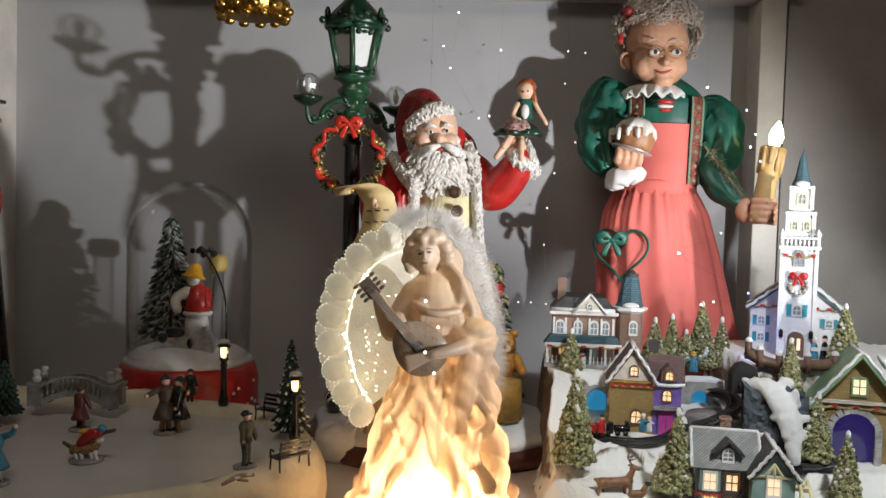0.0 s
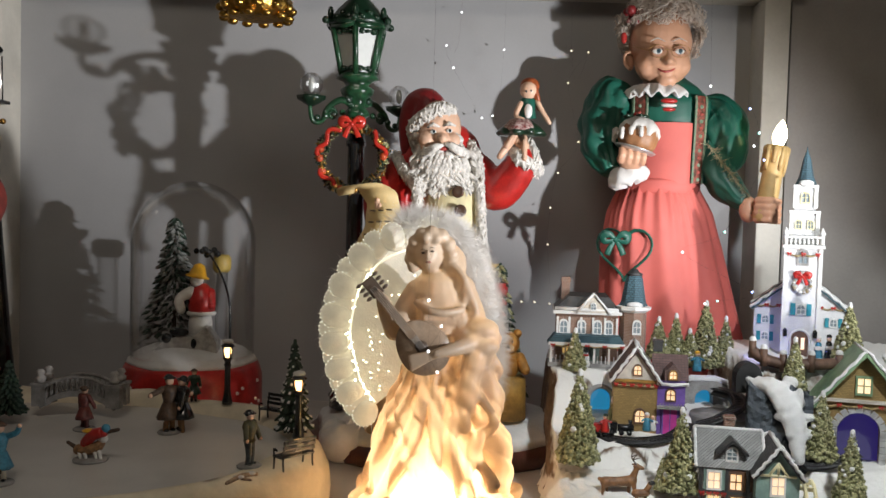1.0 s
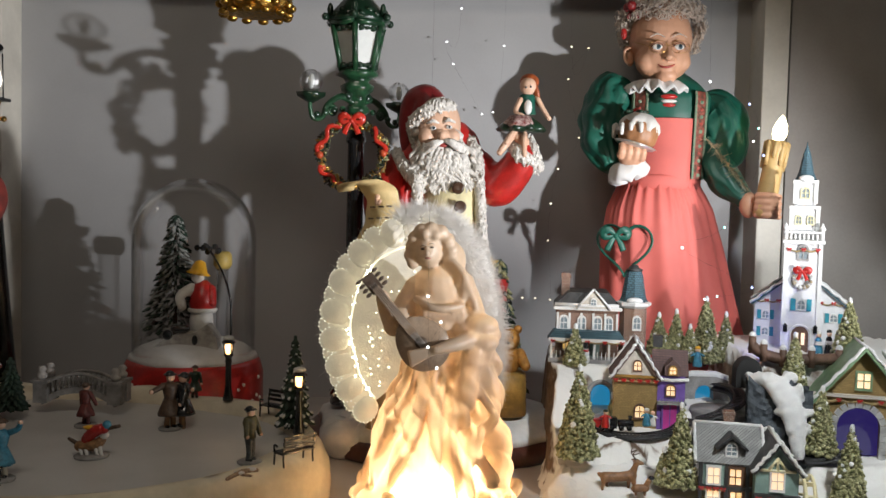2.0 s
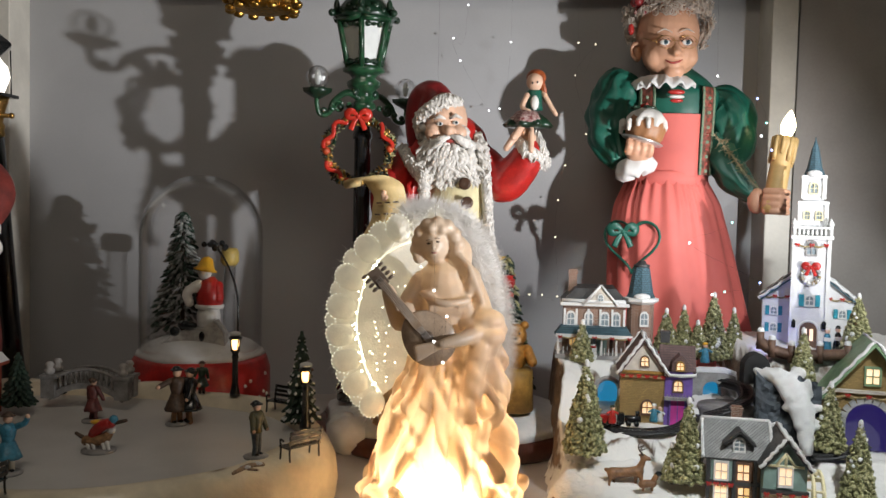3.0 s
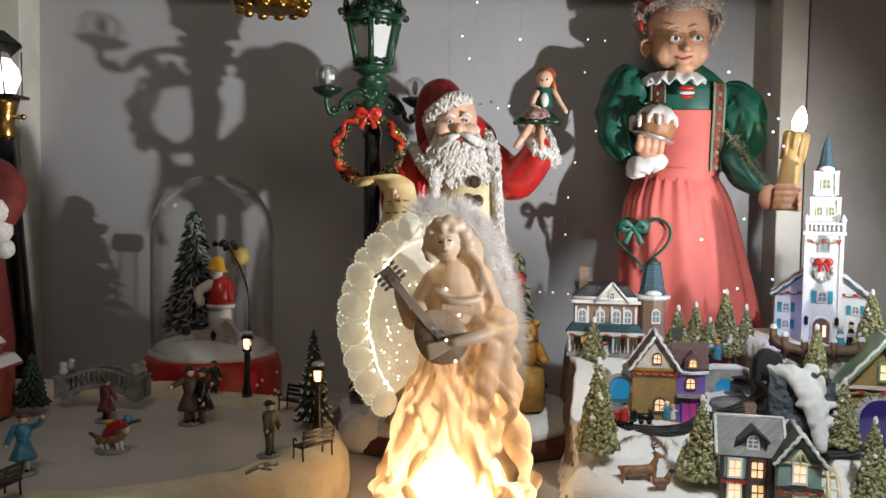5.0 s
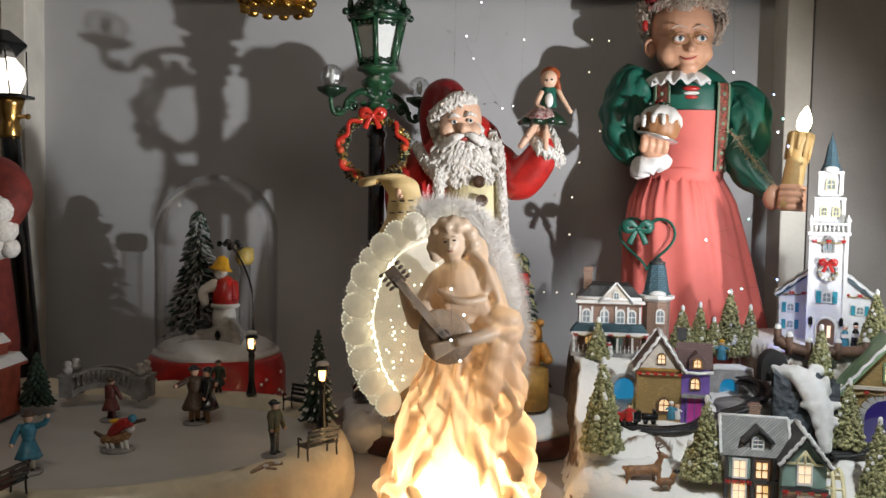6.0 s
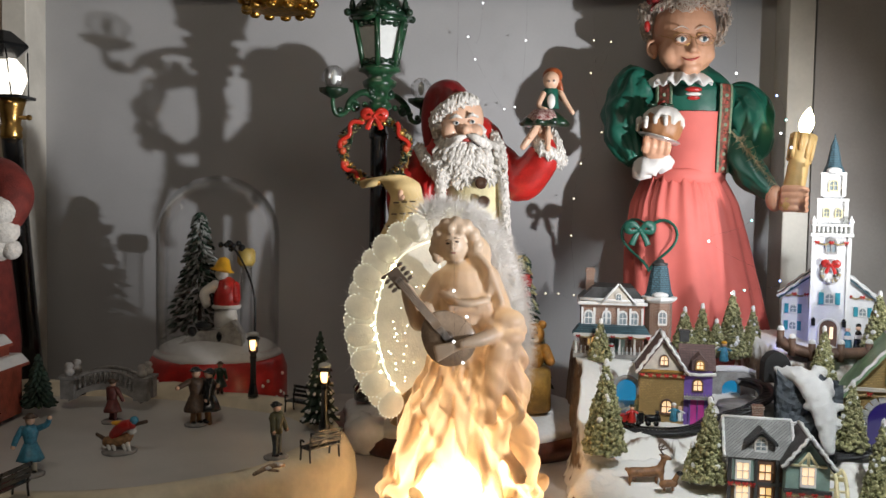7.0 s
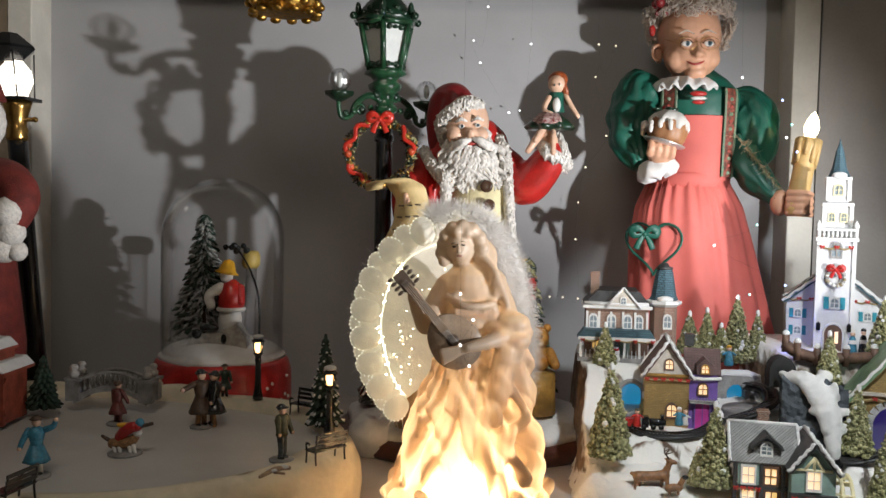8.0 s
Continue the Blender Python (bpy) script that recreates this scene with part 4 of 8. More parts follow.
    for a, b in hq:
        p = o + Vector((a * 0.0375, 0, b * 0.043))
        dx = p.x - float(np.interp(p.z, zs, cxs))
        heart.append(Vector((p.x, Y - 0.80 * math.sqrt(max(0.001, (float(np.interp(p.z, zs, rs)) * 1.05) ** 2 - dx * dx)) - 0.003, p.z)))
    f.tube(heart, 0.0028, M_GREENCLOTH, 8, 0.6)
    mid = sum(heart, Vector()) / len(heart)
    bow(f, mid + Vector((-0.016, -0.012, 0.016)), 0.019, M_GREENCLOTH)
    # hand under the plate, with its cotton cuff
    cuff, n = [], 60
    for ring, (r, dz) in enumerate(((0.016, 0.010), (0.024, 0.006), (0.030, -0.004), (0.033, -0.014), (0.026, -0.020), (0.010, -0.021))):
        for i in range(n):
            a = 2 * math.pi * i / n
            wv = math.sin(8 * a) * ring / 4
            cuff.append(Matrix.Rotation(radians(-22), 3, "Y") @ Vector((r * (1 + 0.06 * wv) * math.cos(a), 0.8 * r * (1 + 0.06 * wv) * math.sin(a), dz + 0.003 * wv)) + Vector((0.2862, 1.3180, 0.4274)))
    f.add(cuff, [(j * n + i, j * n + (i + 1) % n, (j + 1) * n + (i + 1) % n, (j + 1) * n + i) for j in range(5) for i in range(n)], M_LACE)
    palm = Form()
    palm.ball((0.2895, 1.3020, 0.4401), (0.019, 0.014, 0.013), M_DOLLSKIN, 14, 10)
    for k in range(4):
        b = Vector((0.2727, 1.2920, 0.4425)) + Vector((0.0105 * k, 0.0, -0.0012 * k))
        limb(palm, [b, b + Vector((0.001, -0.004, 0.008)), b + Vector((0.001, 0.000, 0.016))], [0.0062, 0.0056, 0.0048], M_DOLLSKIN, 9, 3)
    f.join(fused(palm, M_DOLLSKIN, 0.0016, 2))
    # hand round the candle
    hand = Vector((0.4851, 1.3000, 0.3740))
    grip = Form()
    grip.ball(hand + Vector((-0.016, 0.010, 0.0)), (0.014, 0.014, 0.020), M_DOLLSKIN, 14, 10)
    for k in range(4):
        limb(grip, [hand + Vector((-0.012, -0.018, 0.014 - 0.0095 * k)), hand + Vector((0.002, -0.030, 0.014 - 0.0095 * k)), hand + Vector((0.018, -0.022, 0.012 - 0.0095 * k))], [0.0058, 0.0055, 0.0048], M_DOLLSKIN, 9, 3)
    f.join(fused(grip, M_DOLLSKIN, 0.0018, 2))
    # thread fringe along the sleeve
    for i in range(190):
        k = random.random()
        p = Vector((0.4100, 1.3350, 0.4733)).lerp(Vector((0.4645, 1.3000, 0.3952)), k)
        d = Vector((random.gauss(0, 0.006), random.gauss(-0.004, 0.004), random.gauss(-0.002, 0.006)))
        f.tube([p, p + d * 0.6, p + d], [0.0005, 0.0003, 0.0001], M_STRAW, 3)
    return tagged(part("doll", f), "tall grey-haired doll in a coral apron and green dress", "doll")


M_RIBBONRED = mat("woven_red", (0.36, 0.06, 0.04), 0.6, vary=0.3, scale=200)
M_EYEBLUE = mat("eye_blue", (0.07, 0.12, 0.15), 0.15)
M_STRAW = mat("straw_thread", (0.55, 0.45, 0.28), 0.7)
mrs()


def cake():
    o = Vector((0.2936, 1.3000, 0.4567))
    t = thing("cake", o, "iced brown fluted cake on a silver plate", "cake")
    tilt = Matrix.Rotation(radians(16), 4, "Y") @ Matrix.Diagonal((0.80, 0.80, 1.05, 1))
    part("plate", Form().lathe((0, 0, 0), [(0.012, -0.002), (0.036, 0.0), (0.040, 0.003), (0.034, 0.004), (0.0, 0.003)], M_SILVER, 32, turn=tilt), t, "silver rimmed plate")
    part("sponge", Form().lathe((0, 0, 0), [(0.030, 0.004), (0.034, 0.010), (0.035, 0.024), (0.029, 0.038), (0.014, 0.044), (0.0, 0.045)], M_CAKE, 72, lambda a, z: 1 + 0.05 * abs(math.sin(5 * a)), turn=tilt), t, "golden brown fluted cake")
    part("icing", Form().lathe((0, 0, 0.001), [(0.037, 0.022), (0.038, 0.027), (0.034, 0.036), (0.018, 0.046), (0.0, 0.048)], M_WHITE, 72, lambda a, z: 1.0 if z > 0.03 else 0.90 + 0.12 * (math.sin(6.5 * a) + 0.4 * math.sin(14 * a + 1)), turn=tilt), t, "dripping white icing")
    for i in range(13):
        a = i * 0.483
        r = 0.0295
        p = Vector((r * math.cos(a), r * math.sin(a), 0.030))
        part("icing_drip", limb(Form(), [p, p + Vector((0.001 * math.cos(a), 0.001 * math.sin(a), -0.004 - 0.012 * random.random()))], [0.0040, 0.0032], M_WHITE, 8, 3), t)
    hol = Form()
    for k in range(5):
        hol.ball((0.012 * math.cos(k * 1.26), 0.009 * math.sin(k * 1.26), 0.051), (0.009, 0.004, 0.003), M_GREENDARK, 8, 5, turn=Matrix.Rotation(k * 1.26, 4, "Z"))
    hol.ball((0, 0, 0.053), 0.004, M_RED, 8, 6)
    part("holly_sprig", hol, t)


M_SILVER = mat("silver_rim", (0.75, 0.74, 0.72), 0.3, metal=0.7)
cake()


def candle():
    a, b = Vector((0.4825, 1.2850, 0.3558)), Vector((0.4999, 1.2850, 0.4678))
    t = thing("candle", a, "yellow electric wax candle with a lit flame bulb", "candle")
    d = (b - a)
    pts = [d * k for k in np.linspace(0, 1, 12)]
    f = Form().tube(pts, [0.0148, 0.0158, 0.0155, 0.0153, 0.015, 0.0148, 0.0146, 0.0144, 0.0142, 0.015, 0.0175, 0.016], M_CANDLE, 18)
    for i in range(9):
        q = i * 0.7
        s = d.orthogonal().normalized()
        p = Matrix.Rotation(q, 3, d.normalized()) @ s * 0.0155
        limb(f, [d * 0.96 + p, d * (0.9 - 0.3 * random.random()) + p], [0.004, 0.003], M_CANDLE, 8, 3)
    part("wax", f, t, "dripping yellow wax tube")
    up = d.normalized()
    fl = Form().lathe((0, 0, 0), [(0.006, 0.0), (0.0095, 0.008), (0.0105, 0.016), (0.008, 0.026), (0.0035, 0.035), (0.0, 0.039)], M_FLAME, 16, turn=Matrix.Translation(d) @ up.to_track_quat("Z", "Y").to_matrix().to_4x4())
    part("flame_bulb", fl, t, "glowing flame-shaped bulb")


candle()


def stand_off(names, k):
    """Moves whole things nearer or farther along their lines to the viewing point, growing with the distance."""
    o = Vector((0.042, -0.031, 0.36))
    m = Matrix.Translation(o) @ Matrix.Scale(k, 4) @ Matrix.Translation(-o)
    for n in names:
        bpy.data.objects[n].matrix_basis = m @ bpy.data.objects[n].matrix_basis


stand_off(("doll.001", "cake", "candle"), 1.06)
stand_off(("lamp_post", "wreath"), 0.96)
stand_off(("figurine", "doll", "scroll"), 1.03)


# ---- the statue with its fan ----
def statue():
    Y = 0.985
    c = Form()
    cx = 0.018
    z1 = 0.193
    # flared skirt
    prof = []
    for i in range(30):
        k = i / 29
        r = float(np.interp(k, [0, 0.12, 0.3, 0.5, 0.7, 0.85, 1.0], [0.083, 0.080, 0.074, 0.066, 0.055, 0.043, 0.036]))
        prof.append((r, z1 * k))
    def fold(a, z):
        k = 1 - z / z1
        tw = a + 1.6 * z / z1
        return 1 + (0.045 + 0.08 * k) * math.sin(9 * tw + 1.2 * math.sin(2 * tw)) + 0.04 * k * math.sin(4 * tw + 1) + 0.025 * math.sin(17 * tw + 9 * z / z1)
    c.lathe((cx, Y, 0.0), prof, M_PORCELAIN, 110, fold, squash=0.80)
    # torso and neck
    limb(c, [(0.028, 0.985, 0.185), (0.021, 0.980, 0.215), (0.021, 0.985, 0.247), (0.016, 0.985, 0.267)], [0.038, 0.029, 0.034, 0.031], M_PORCELAIN, 18)
    c.ball((0.007, 0.972, 0.252), 0.0145, M_PORCELAIN)
    c.ball((0.031, 0.972, 0.250), 0.0150, M_PORCELAIN)
    limb(c, [(0.016, 0.985, 0.273), (0.009, 0.980, 0.293), (0.004, 0.978, 0.306)], [0.018, 0.012, 0.012], M_PORCELAIN, 12)
    c.ball((0.004, 0.972, 0.314), (0.0165, 0.019, 0.0215), M_PORCELAIN, 16, 12, turn=Matrix.Rotation(radians(-14), 4, "Y"))
    c.ball((0.004, 0.958, 0.307), (0.0085, 0.007, 0.007), M_PORCELAIN)
    # right arm to the neck of the lute, left arm over its body
    limb(c, [(-0.007, 0.985, 0.266), (-0.021, 0.975, 0.245), (-0.029, 0.955, 0.227)], [0.017, 0.0145, 0.0125], M_PORCELAIN)
    limb(c, [(-0.031, 0.955, 0.227), (-0.038, 0.945, 0.244), (-0.044, 0.938, 0.262)], [0.0125, 0.010, 0.0075], M_PORCELAIN)
    limb(c, [(0.046, 0.985, 0.264), (0.057, 0.975, 0.243), (0.062, 0.955, 0.226)], [0.016, 0.0135, 0.012], M_PORCELAIN)
    limb(c, [(0.062, 0.955, 0.219), (0.040, 0.935, 0.212), (0.017, 0.922, 0.207)], [0.011, 0.0085, 0.0055], M_PORCELAIN)
    for k in range(4):
        limb(c, [(0.020, 0.925, 0.208), (-0.012 + 0.001 * k, 0.921, 0.203 - 0.0045 * k)], [0.004, 0.003], M_PORCELAIN, 8, 3)
    # gathered sleeve and the drape down the side
    for q, r in (((0.066, 0.960, 0.229), 0.017), ((0.073, 0.962, 0.219), 0.014), ((0.068, 0.955, 0.212), 0.016), ((0.051, 0.962, 0.224), 0.016)):
        c.ball(q, (r * 1.2, r, r * 0.8), M_PORCELAIN)
    limb(c, [(0.070, 0.965, 0.212), (0.067, 0.965, 0.180), (0.080, 0.965, 0.148), (0.072, 0.960, 0.117), (0.090, 0.955, 0.087), (0.084, 0.955, 0.054)], [0.014, 0.016, 0.014, 0.017, 0.016, 0.018], M_PORCELAIN, 12)
    limb(c, [(0.059, 0.950, 0.201), (0.052, 0.945, 0.158), (0.049, 0.938, 0.122)], [0.013, 0.012, 0.006], M_PORCELAIN, 12)
    for k in range(9):
        u = k / 8
        q = Vector((0.074, 0.962, 0.222)).lerp(Vector((0.050, 0.948, 0.215)), u)
        limb(c, [q + Vector((0, 0.004, 0.010)), q + Vector((0.003 * math.sin(k * 2), -0.008, 0)), q + Vector((0.002, 0.002, -0.011))], [0.003, 0.0042, 0.003], M_PORCELAIN, 8, 3)
    for k, (a0, b0) in enumerate((((0.074, 0.968, 0.205), (0.091, 0.955, 0.042)), ((0.067, 0.955, 0.207), (0.074, 0.930, 0.055)))):
        a0, b0 = Vector(a0), Vector(b0)
        wavy = [a0.lerp(b0, u) + Vector((0.010 * math.sin(13 * u + k * 1.5), -0.004 * math.cos(13 * u), 0)) for u in np.linspace(0, 1, 22)]
        c.tube(wavy, ramp([0.004, 0.0065, 0.005, 0.007, 0.006, 0.008], 22), M_PORCELAIN, 8)
    # swirling cloth folds that follow the skirt
    def on_skirt(a, k, off):
        z = z1 * k
        r = float(np.interp(k, [0, 0.12, 0.3, 0.5, 0.7, 0.85, 1.0], [0.083, 0.080, 0.074, 0.066, 0.055, 0.043, 0.036])) + off
        return (cx + r * math.cos(a), Y + 0.80 * r * math.sin(a), z)
    for a0, sw in ((-2.7, -0.5), (-2.45, -0.45), (-2.2, -0.7), (-1.95, -0.5), (-1.75, -0.75), (-1.5, -0.4), (-1.3, -0.55), (-1.1, -0.2), (-0.8, -0.25), (-0.5, 0.1)):
        pts = [on_skirt(a0 + sw * (1 - k) ** 1.3 + 0.10 * math.sin(7 * k + a0 * 5), k, 0.004) for k in np.linspace(0.97, 0.10, 16)]
        c.tube(pts, ramp([0.0025, 0.0045, 0.006, 0.005, 0.006], 16), M_PORCELAIN, 8)
    # ruffled foot
    foot = []
    for i in range(130):
        a = 2 * math.pi * i / 129
        r = 0.087 * (1 + 0.05 * math.sin(11 * a))
        foot.append((cx + r * math.cos(a), Y + 0.82 * r * math.sin(a), 0.030 + 0.010 * math.sin(14 * a) + 0.004 * math.sin(5 * a)))
    c.tube(foot, 0.0068, M_PORCELAIN, 8)
    c.lathe((cx, Y, 0.0), [(0.090, 0), (0.092, 0.012), (0.086, 0.02), (0.08, 0.022)], M_PORCELAIN, 60, lambda a, z: 1 + 0.03 * math.sin(16 * a), squash=0.85)
    # bodice frill
    for i in range(9):
        q = Vector((0.001, 0.957, 0.247)).lerp(Vector((0.043, 0.960, 0.243)), i / 8)
        limb(c, [q + Vector((0, 0, 0.012)), q + Vector((0.002, -0.004, -0.006))], [0.004, 0.005], M_PORCELAIN, 8, 3)
    c.tube(bend([(-0.009, 0.958, 0.259), (0.008, 0.945, 0.251), (0.026, 0.945, 0.249), (0.046, 0.958, 0.252)], 5), 0.0045, M_PORCELAIN, 8)
    # hair
    hc = Vector((0.005, 0.985, 0.320))
    c.ball(hc, (0.0245, 0.023, 0.021), M_PORCELAIN, 14, 10)
    for q, r in (((-0.012, 0.966, 0.326), 0.0075), ((-0.004, 0.962, 0.334), 0.0085), ((0.007, 0.962, 0.336), 0.009), ((0.018, 0.965, 0.333), 0.009), ((0.026, 0.968, 0.324), 0.009), ((0.030, 0.970, 0.313), 0.009), ((-0.015, 0.969, 0.316), 0.0075), ((-0.016, 0.972, 0.306), 0.008), ((-0.013, 0.973, 0.297), 0.0075), ((0.030, 0.972, 0.301), 0.009), ((0.035, 0.972, 0.292), 0.009), ((0.013, 0.957, 0.330), 0.006), ((0.001, 0.955, 0.331), 0.006)):
        c.ball(q, r, M_PORCELAIN, 10, 7)
    for i in range(26):
        u = i / 25
        p0 = Vector((-0.006, 0.965, 0.328)).lerp(Vector((0.019, 0.972, 0.329)), u)
        p1 = Vector((-0.015, 0.972, 0.306)).lerp(Vector((0.036, 0.985, 0.306)), u)
        c.tube(bend([p0, (p0 + p1) / 2 + Vector((0, -0.003, 0.008 * math.sin(3.1 * u))), p1], 4), ramp([0.003, 0.0042, 0.002], 9), M_PORCELAIN, 6)
    limb(c, [(0.023, 0.985, 0.319), (0.036, 0.985, 0.306), (0.038, 0.975, 0.287), (0.050, 0.968, 0.275), (0.046, 0.962, 0.263)], [0.010, 0.011, 0.010, 0.009, 0.006], M_PORCELAIN, 10)
    for k in range(7):
        limb(c, [(0.033 + 0.003 * k, 0.965, 0.300 - 0.004 * k), (0.046 + 0.002 * k, 0.96, 0.285 - 0.005 * k), (0.042 + 0.003 * k, 0.962, 0.270 - 0.004 * k)], [0.004, 0.0045, 0.003], M_PORCELAIN, 8, 3)
    f = fused(c, M_PORCELAIN, 0.0021, 2)
    # sharp sweeping creases pressed into the cloth
    def crease(x, y, z):
        k = 1 - z / z1
        if k <= 0.02:
            return (x, y, max(0.001, z))
        a = math.atan2((y - Y) / 0.8, x - cx)
        n0 = noise.noise(Vector((math.cos(a) * 1.7, math.sin(a) * 1.7, z * 16)))
        q = 6.5 * (a + 1.5 * max(0, z / z1) ** 1.3) + 1.5 * n0
        d = 0.0070 * min(1, 3.0 * k) * (abs(math.sin(q)) ** 0.6 - 0.62) + 0.0012 * math.sin(2.7 * q + 40 * z)
        frill = max(0, 1 - abs(z - 0.032) / 0.018)
        d += 0.006 * frill * math.sin(17 * a + 2 * math.sin(4 * a))
        return (x + d * math.cos(a), y + 0.8 * d * math.sin(a), max(0.001, z))
    f.v = [crease(*p) for p in f.v]
    # features
    for q in ((-0.001, 0.955, 0.314), (0.008, 0.955, 0.316)):
        f.ball(q, (0.003, 0.0015, 0.0013), M_EYESOFT, 8, 6)
        f.tube([Vector(q) + Vector((-0.0035, 0, 0.003)), Vector(q) + Vector((0, -0.001, 0.0045)), Vector(q) + Vector((0.0035, 0, 0.0035))], 0.0003, M_EYESOFT, 5)
    f.tube(bend([(0.003, 0.955, 0.317), (0.004, 0.951, 0.310), (0.004, 0.953, 0.308)], 3), ramp([0.0015, 0.0028, 0.002], 7), M_PORCELAIN, 8)
    f.ball((0.005, 0.950, 0.304), (0.0035, 0.002, 0.0013), M_LIPSOFT, 8, 6)
    # lute
    lb = Vector((0.004, 0.935, 0.209))
    ax = (Vector((-0.054, 0.930, 0.277)) - lb).normalized()
    fr = Vector((0, -1, 0))
    fr = (fr - ax * fr.dot(ax)).normalized()
    rt = ax.cross(fr)
    frame_m = Matrix((rt, ax, fr)).transposed().to_4x4()
    frame_m.translation = lb
    body = Form().lathe((0, 0, 0), [(0.0, -0.020), (0.016, -0.016), (0.026, -0.006), (0.0285, 0.003), (0.0275, 0.005), (0.0, 0.005)], M_LUTE, 36, lambda a, z: 1 + 0.30 * max(0, math.sin(a)) ** 3)
    f.join(body, frame_m)
    f.join(Form().lathe((0, 0.006, 0), [(0.0065, 0.005), (0.0068, 0.0062), (0.0, 0.0062)], M_EYESOFT, 20), frame_m)
    ln = (Vector((-0.054, 0.930, 0.277)) - lb).length
    f.join(Form().box((0, ln * 0.58, 0.006), (0.009, ln * 0.72, 0.005), M_LUTE).box((0, ln * 1.0, 0.004), (0.014, 0.022, 0.005), M_EYESOFT), frame_m)
    for k in range(4):
        f.join(Form().tube([(-0.003 + 0.002 * k, -0.012, 0.0075), (-0.003 + 0.002 * k, ln, 0.0095)], 0.0003, M_SILVER, 4), frame_m)
        for s in (-1, 1):
            f.join(Form().ball((s * 0.011, ln - 0.008 + 0.006 * k, 0.004), (0.004, 0.0022, 0.0022), M_EYESOFT, 8, 5), frame_m)
    return tagged(part("statue", f), "cream resin statue playing a lute, lit from inside its foot", "statue")


M_EYESOFT = mat("brown_detail", (0.10, 0.07, 0.05), 0.5)
M_LIPSOFT = mat("faded_lip", (0.45, 0.22, 0.16), 0.5)
statue()


def fan_wing():
    """A pair of spread wings: scalloped cloth on the one side, down on the other."""
    o = Vector((-0.012, 1.040, 0.192))
    t = thing("fan_wing", o, "white scalloped fibre-optic wing pair edged with down, spread behind a statue", "wing")
    s = 0.0007
    def rim(a):
        """Outer radius in x and z at angle a from the upright, towards the left."""
        return 165 * s, 238 * s
    # scalloped wing
    n, tip = 17, []
    for k in range(n):
        u = k / (n - 1)
        a = radians(-6 + 150 * u)
        L = float(np.interp(u, [0, 0.2, 0.45, 0.7, 0.86, 1.0], [232, 216, 180, 160, 162, 166])) * s
        w = (21.5 + 2.5 * math.sin(3 * u)) * s
        d = Vector((-math.sin(a), 0, math.cos(a)))
        e = Vector((math.cos(a), 0, math.sin(a)))
        y = 0.0030 * (k % 2) + 0.004 * math.sin(2 * u)
        # a cupped, round petal with a crimped lip
        vs, fs, cols, rings = [], [], 22, 5
        c = d * (L - w * 1.05)
        for ring in range(rings):
            g = ring / (rings - 1)
            for i in range(cols):
                q = 2 * math.pi * i / cols
                crimp = 1 + 0.045 * math.sin(11 * q) * g ** 3
                p = c + d * w * 1.12 * g * crimp * math.sin(q) + e * w * 0.98 * g * crimp * math.cos(q)
                vs.append(p + Vector((0, y - 0.0045 * (1 - g * g) + 0.0012 * g ** 3 * math.sin(11 * q), 0)))
        m = len(vs)
        vs += [p + Vector((0, 0.0012, 0)) for p in vs]
        for ring in range(rings - 1):
            for i in range(cols):
                p, q = ring * cols + i, ring * cols + (i + 1) % cols
                fs += [(p, q, q + cols, p + cols), (m + p, m + p + cols, m + q + cols, m + q)]
        fs += [((rings - 1) * cols + i, (rings - 1) * cols + (i + 1) % cols, m + (rings - 1) * cols + (i + 1) % cols, m + (rings - 1) * cols + i) for i in range(cols)]
        part("scallop", Form().add(vs, fs, M_WING), t)
        tip.append((d, e, L, w, y))
    rim_pts = [(d * (L - 1.1 * w)) for d, e, L, w, y in tip]
    poly = [(p.x, p.z) for p in rim_pts] + [(0.012, -0.02), (0.03, 0.10)]
    part("membrane", Form().prism(poly, 0.006, 0.0075, M_WING), t, "glowing white cloth membrane")
    # the light line inside the scallops
    line = bend([d * (L - 2.35 * w) + Vector((0, -0.003, 0)) for d, e, L, w, y in tip[1:]], 5)
    part("light_line", Form().tube(line, 0.0011, M_WINGLINE, 6, 0.6), t, "pale yellow line of light")
    fib = Form()
    for p in line:
        if random.random() < 0.55:
            fib.ball(p + Vector((random.gauss(0, 0.002), -0.003, random.gauss(0, 0.002))), random.uniform(0.0008, 0.0018), M_FIBRE, 6, 4)
    for d, e, L, w, y in tip:
        for q in np.linspace(0.1, math.pi - 0.1, 11):
            fib.ball(d * (L - w * 1.05 + w * 1.13 * math.sin(q)) + e * w * 0.98 * math.cos(q) + Vector((0, y - 0.001, 0)), 0.0006, M_FIBREDIM, 5, 4)
        for k in range(2):
            r = L * random.uniform(0.3, 0.6)
            fib.ball(d * r + e * w * random.uniform(-0.7, 0.7) + Vector((0, y - 0.004, 0)), 0.0008, M_FIBRE, 6, 4)
    tagged(part("fibre_fringe", fib, t, "tiny glowing fibre ends"), kind="stuff")
    # the downy wing: a soft core with thousands of strands
    rib = bend([(-0.02, 0.004, 0.150), (0.035, 0.004, 0.145), (0.066, 0.004, 0.105), (0.083, 0.004, 0.050), (0.088, 0.004, -0.010), (0.080, 0.004, -0.06)], 6)
    core = Form().tube(rib, ramp([0.008, 0.015, 0.019, 0.018, 0.014, 0.008], len(rib)), M_FUR, 12, 0.5)
    part("down_core", core, t, "thick white down roll")
    vs, fs = [], []
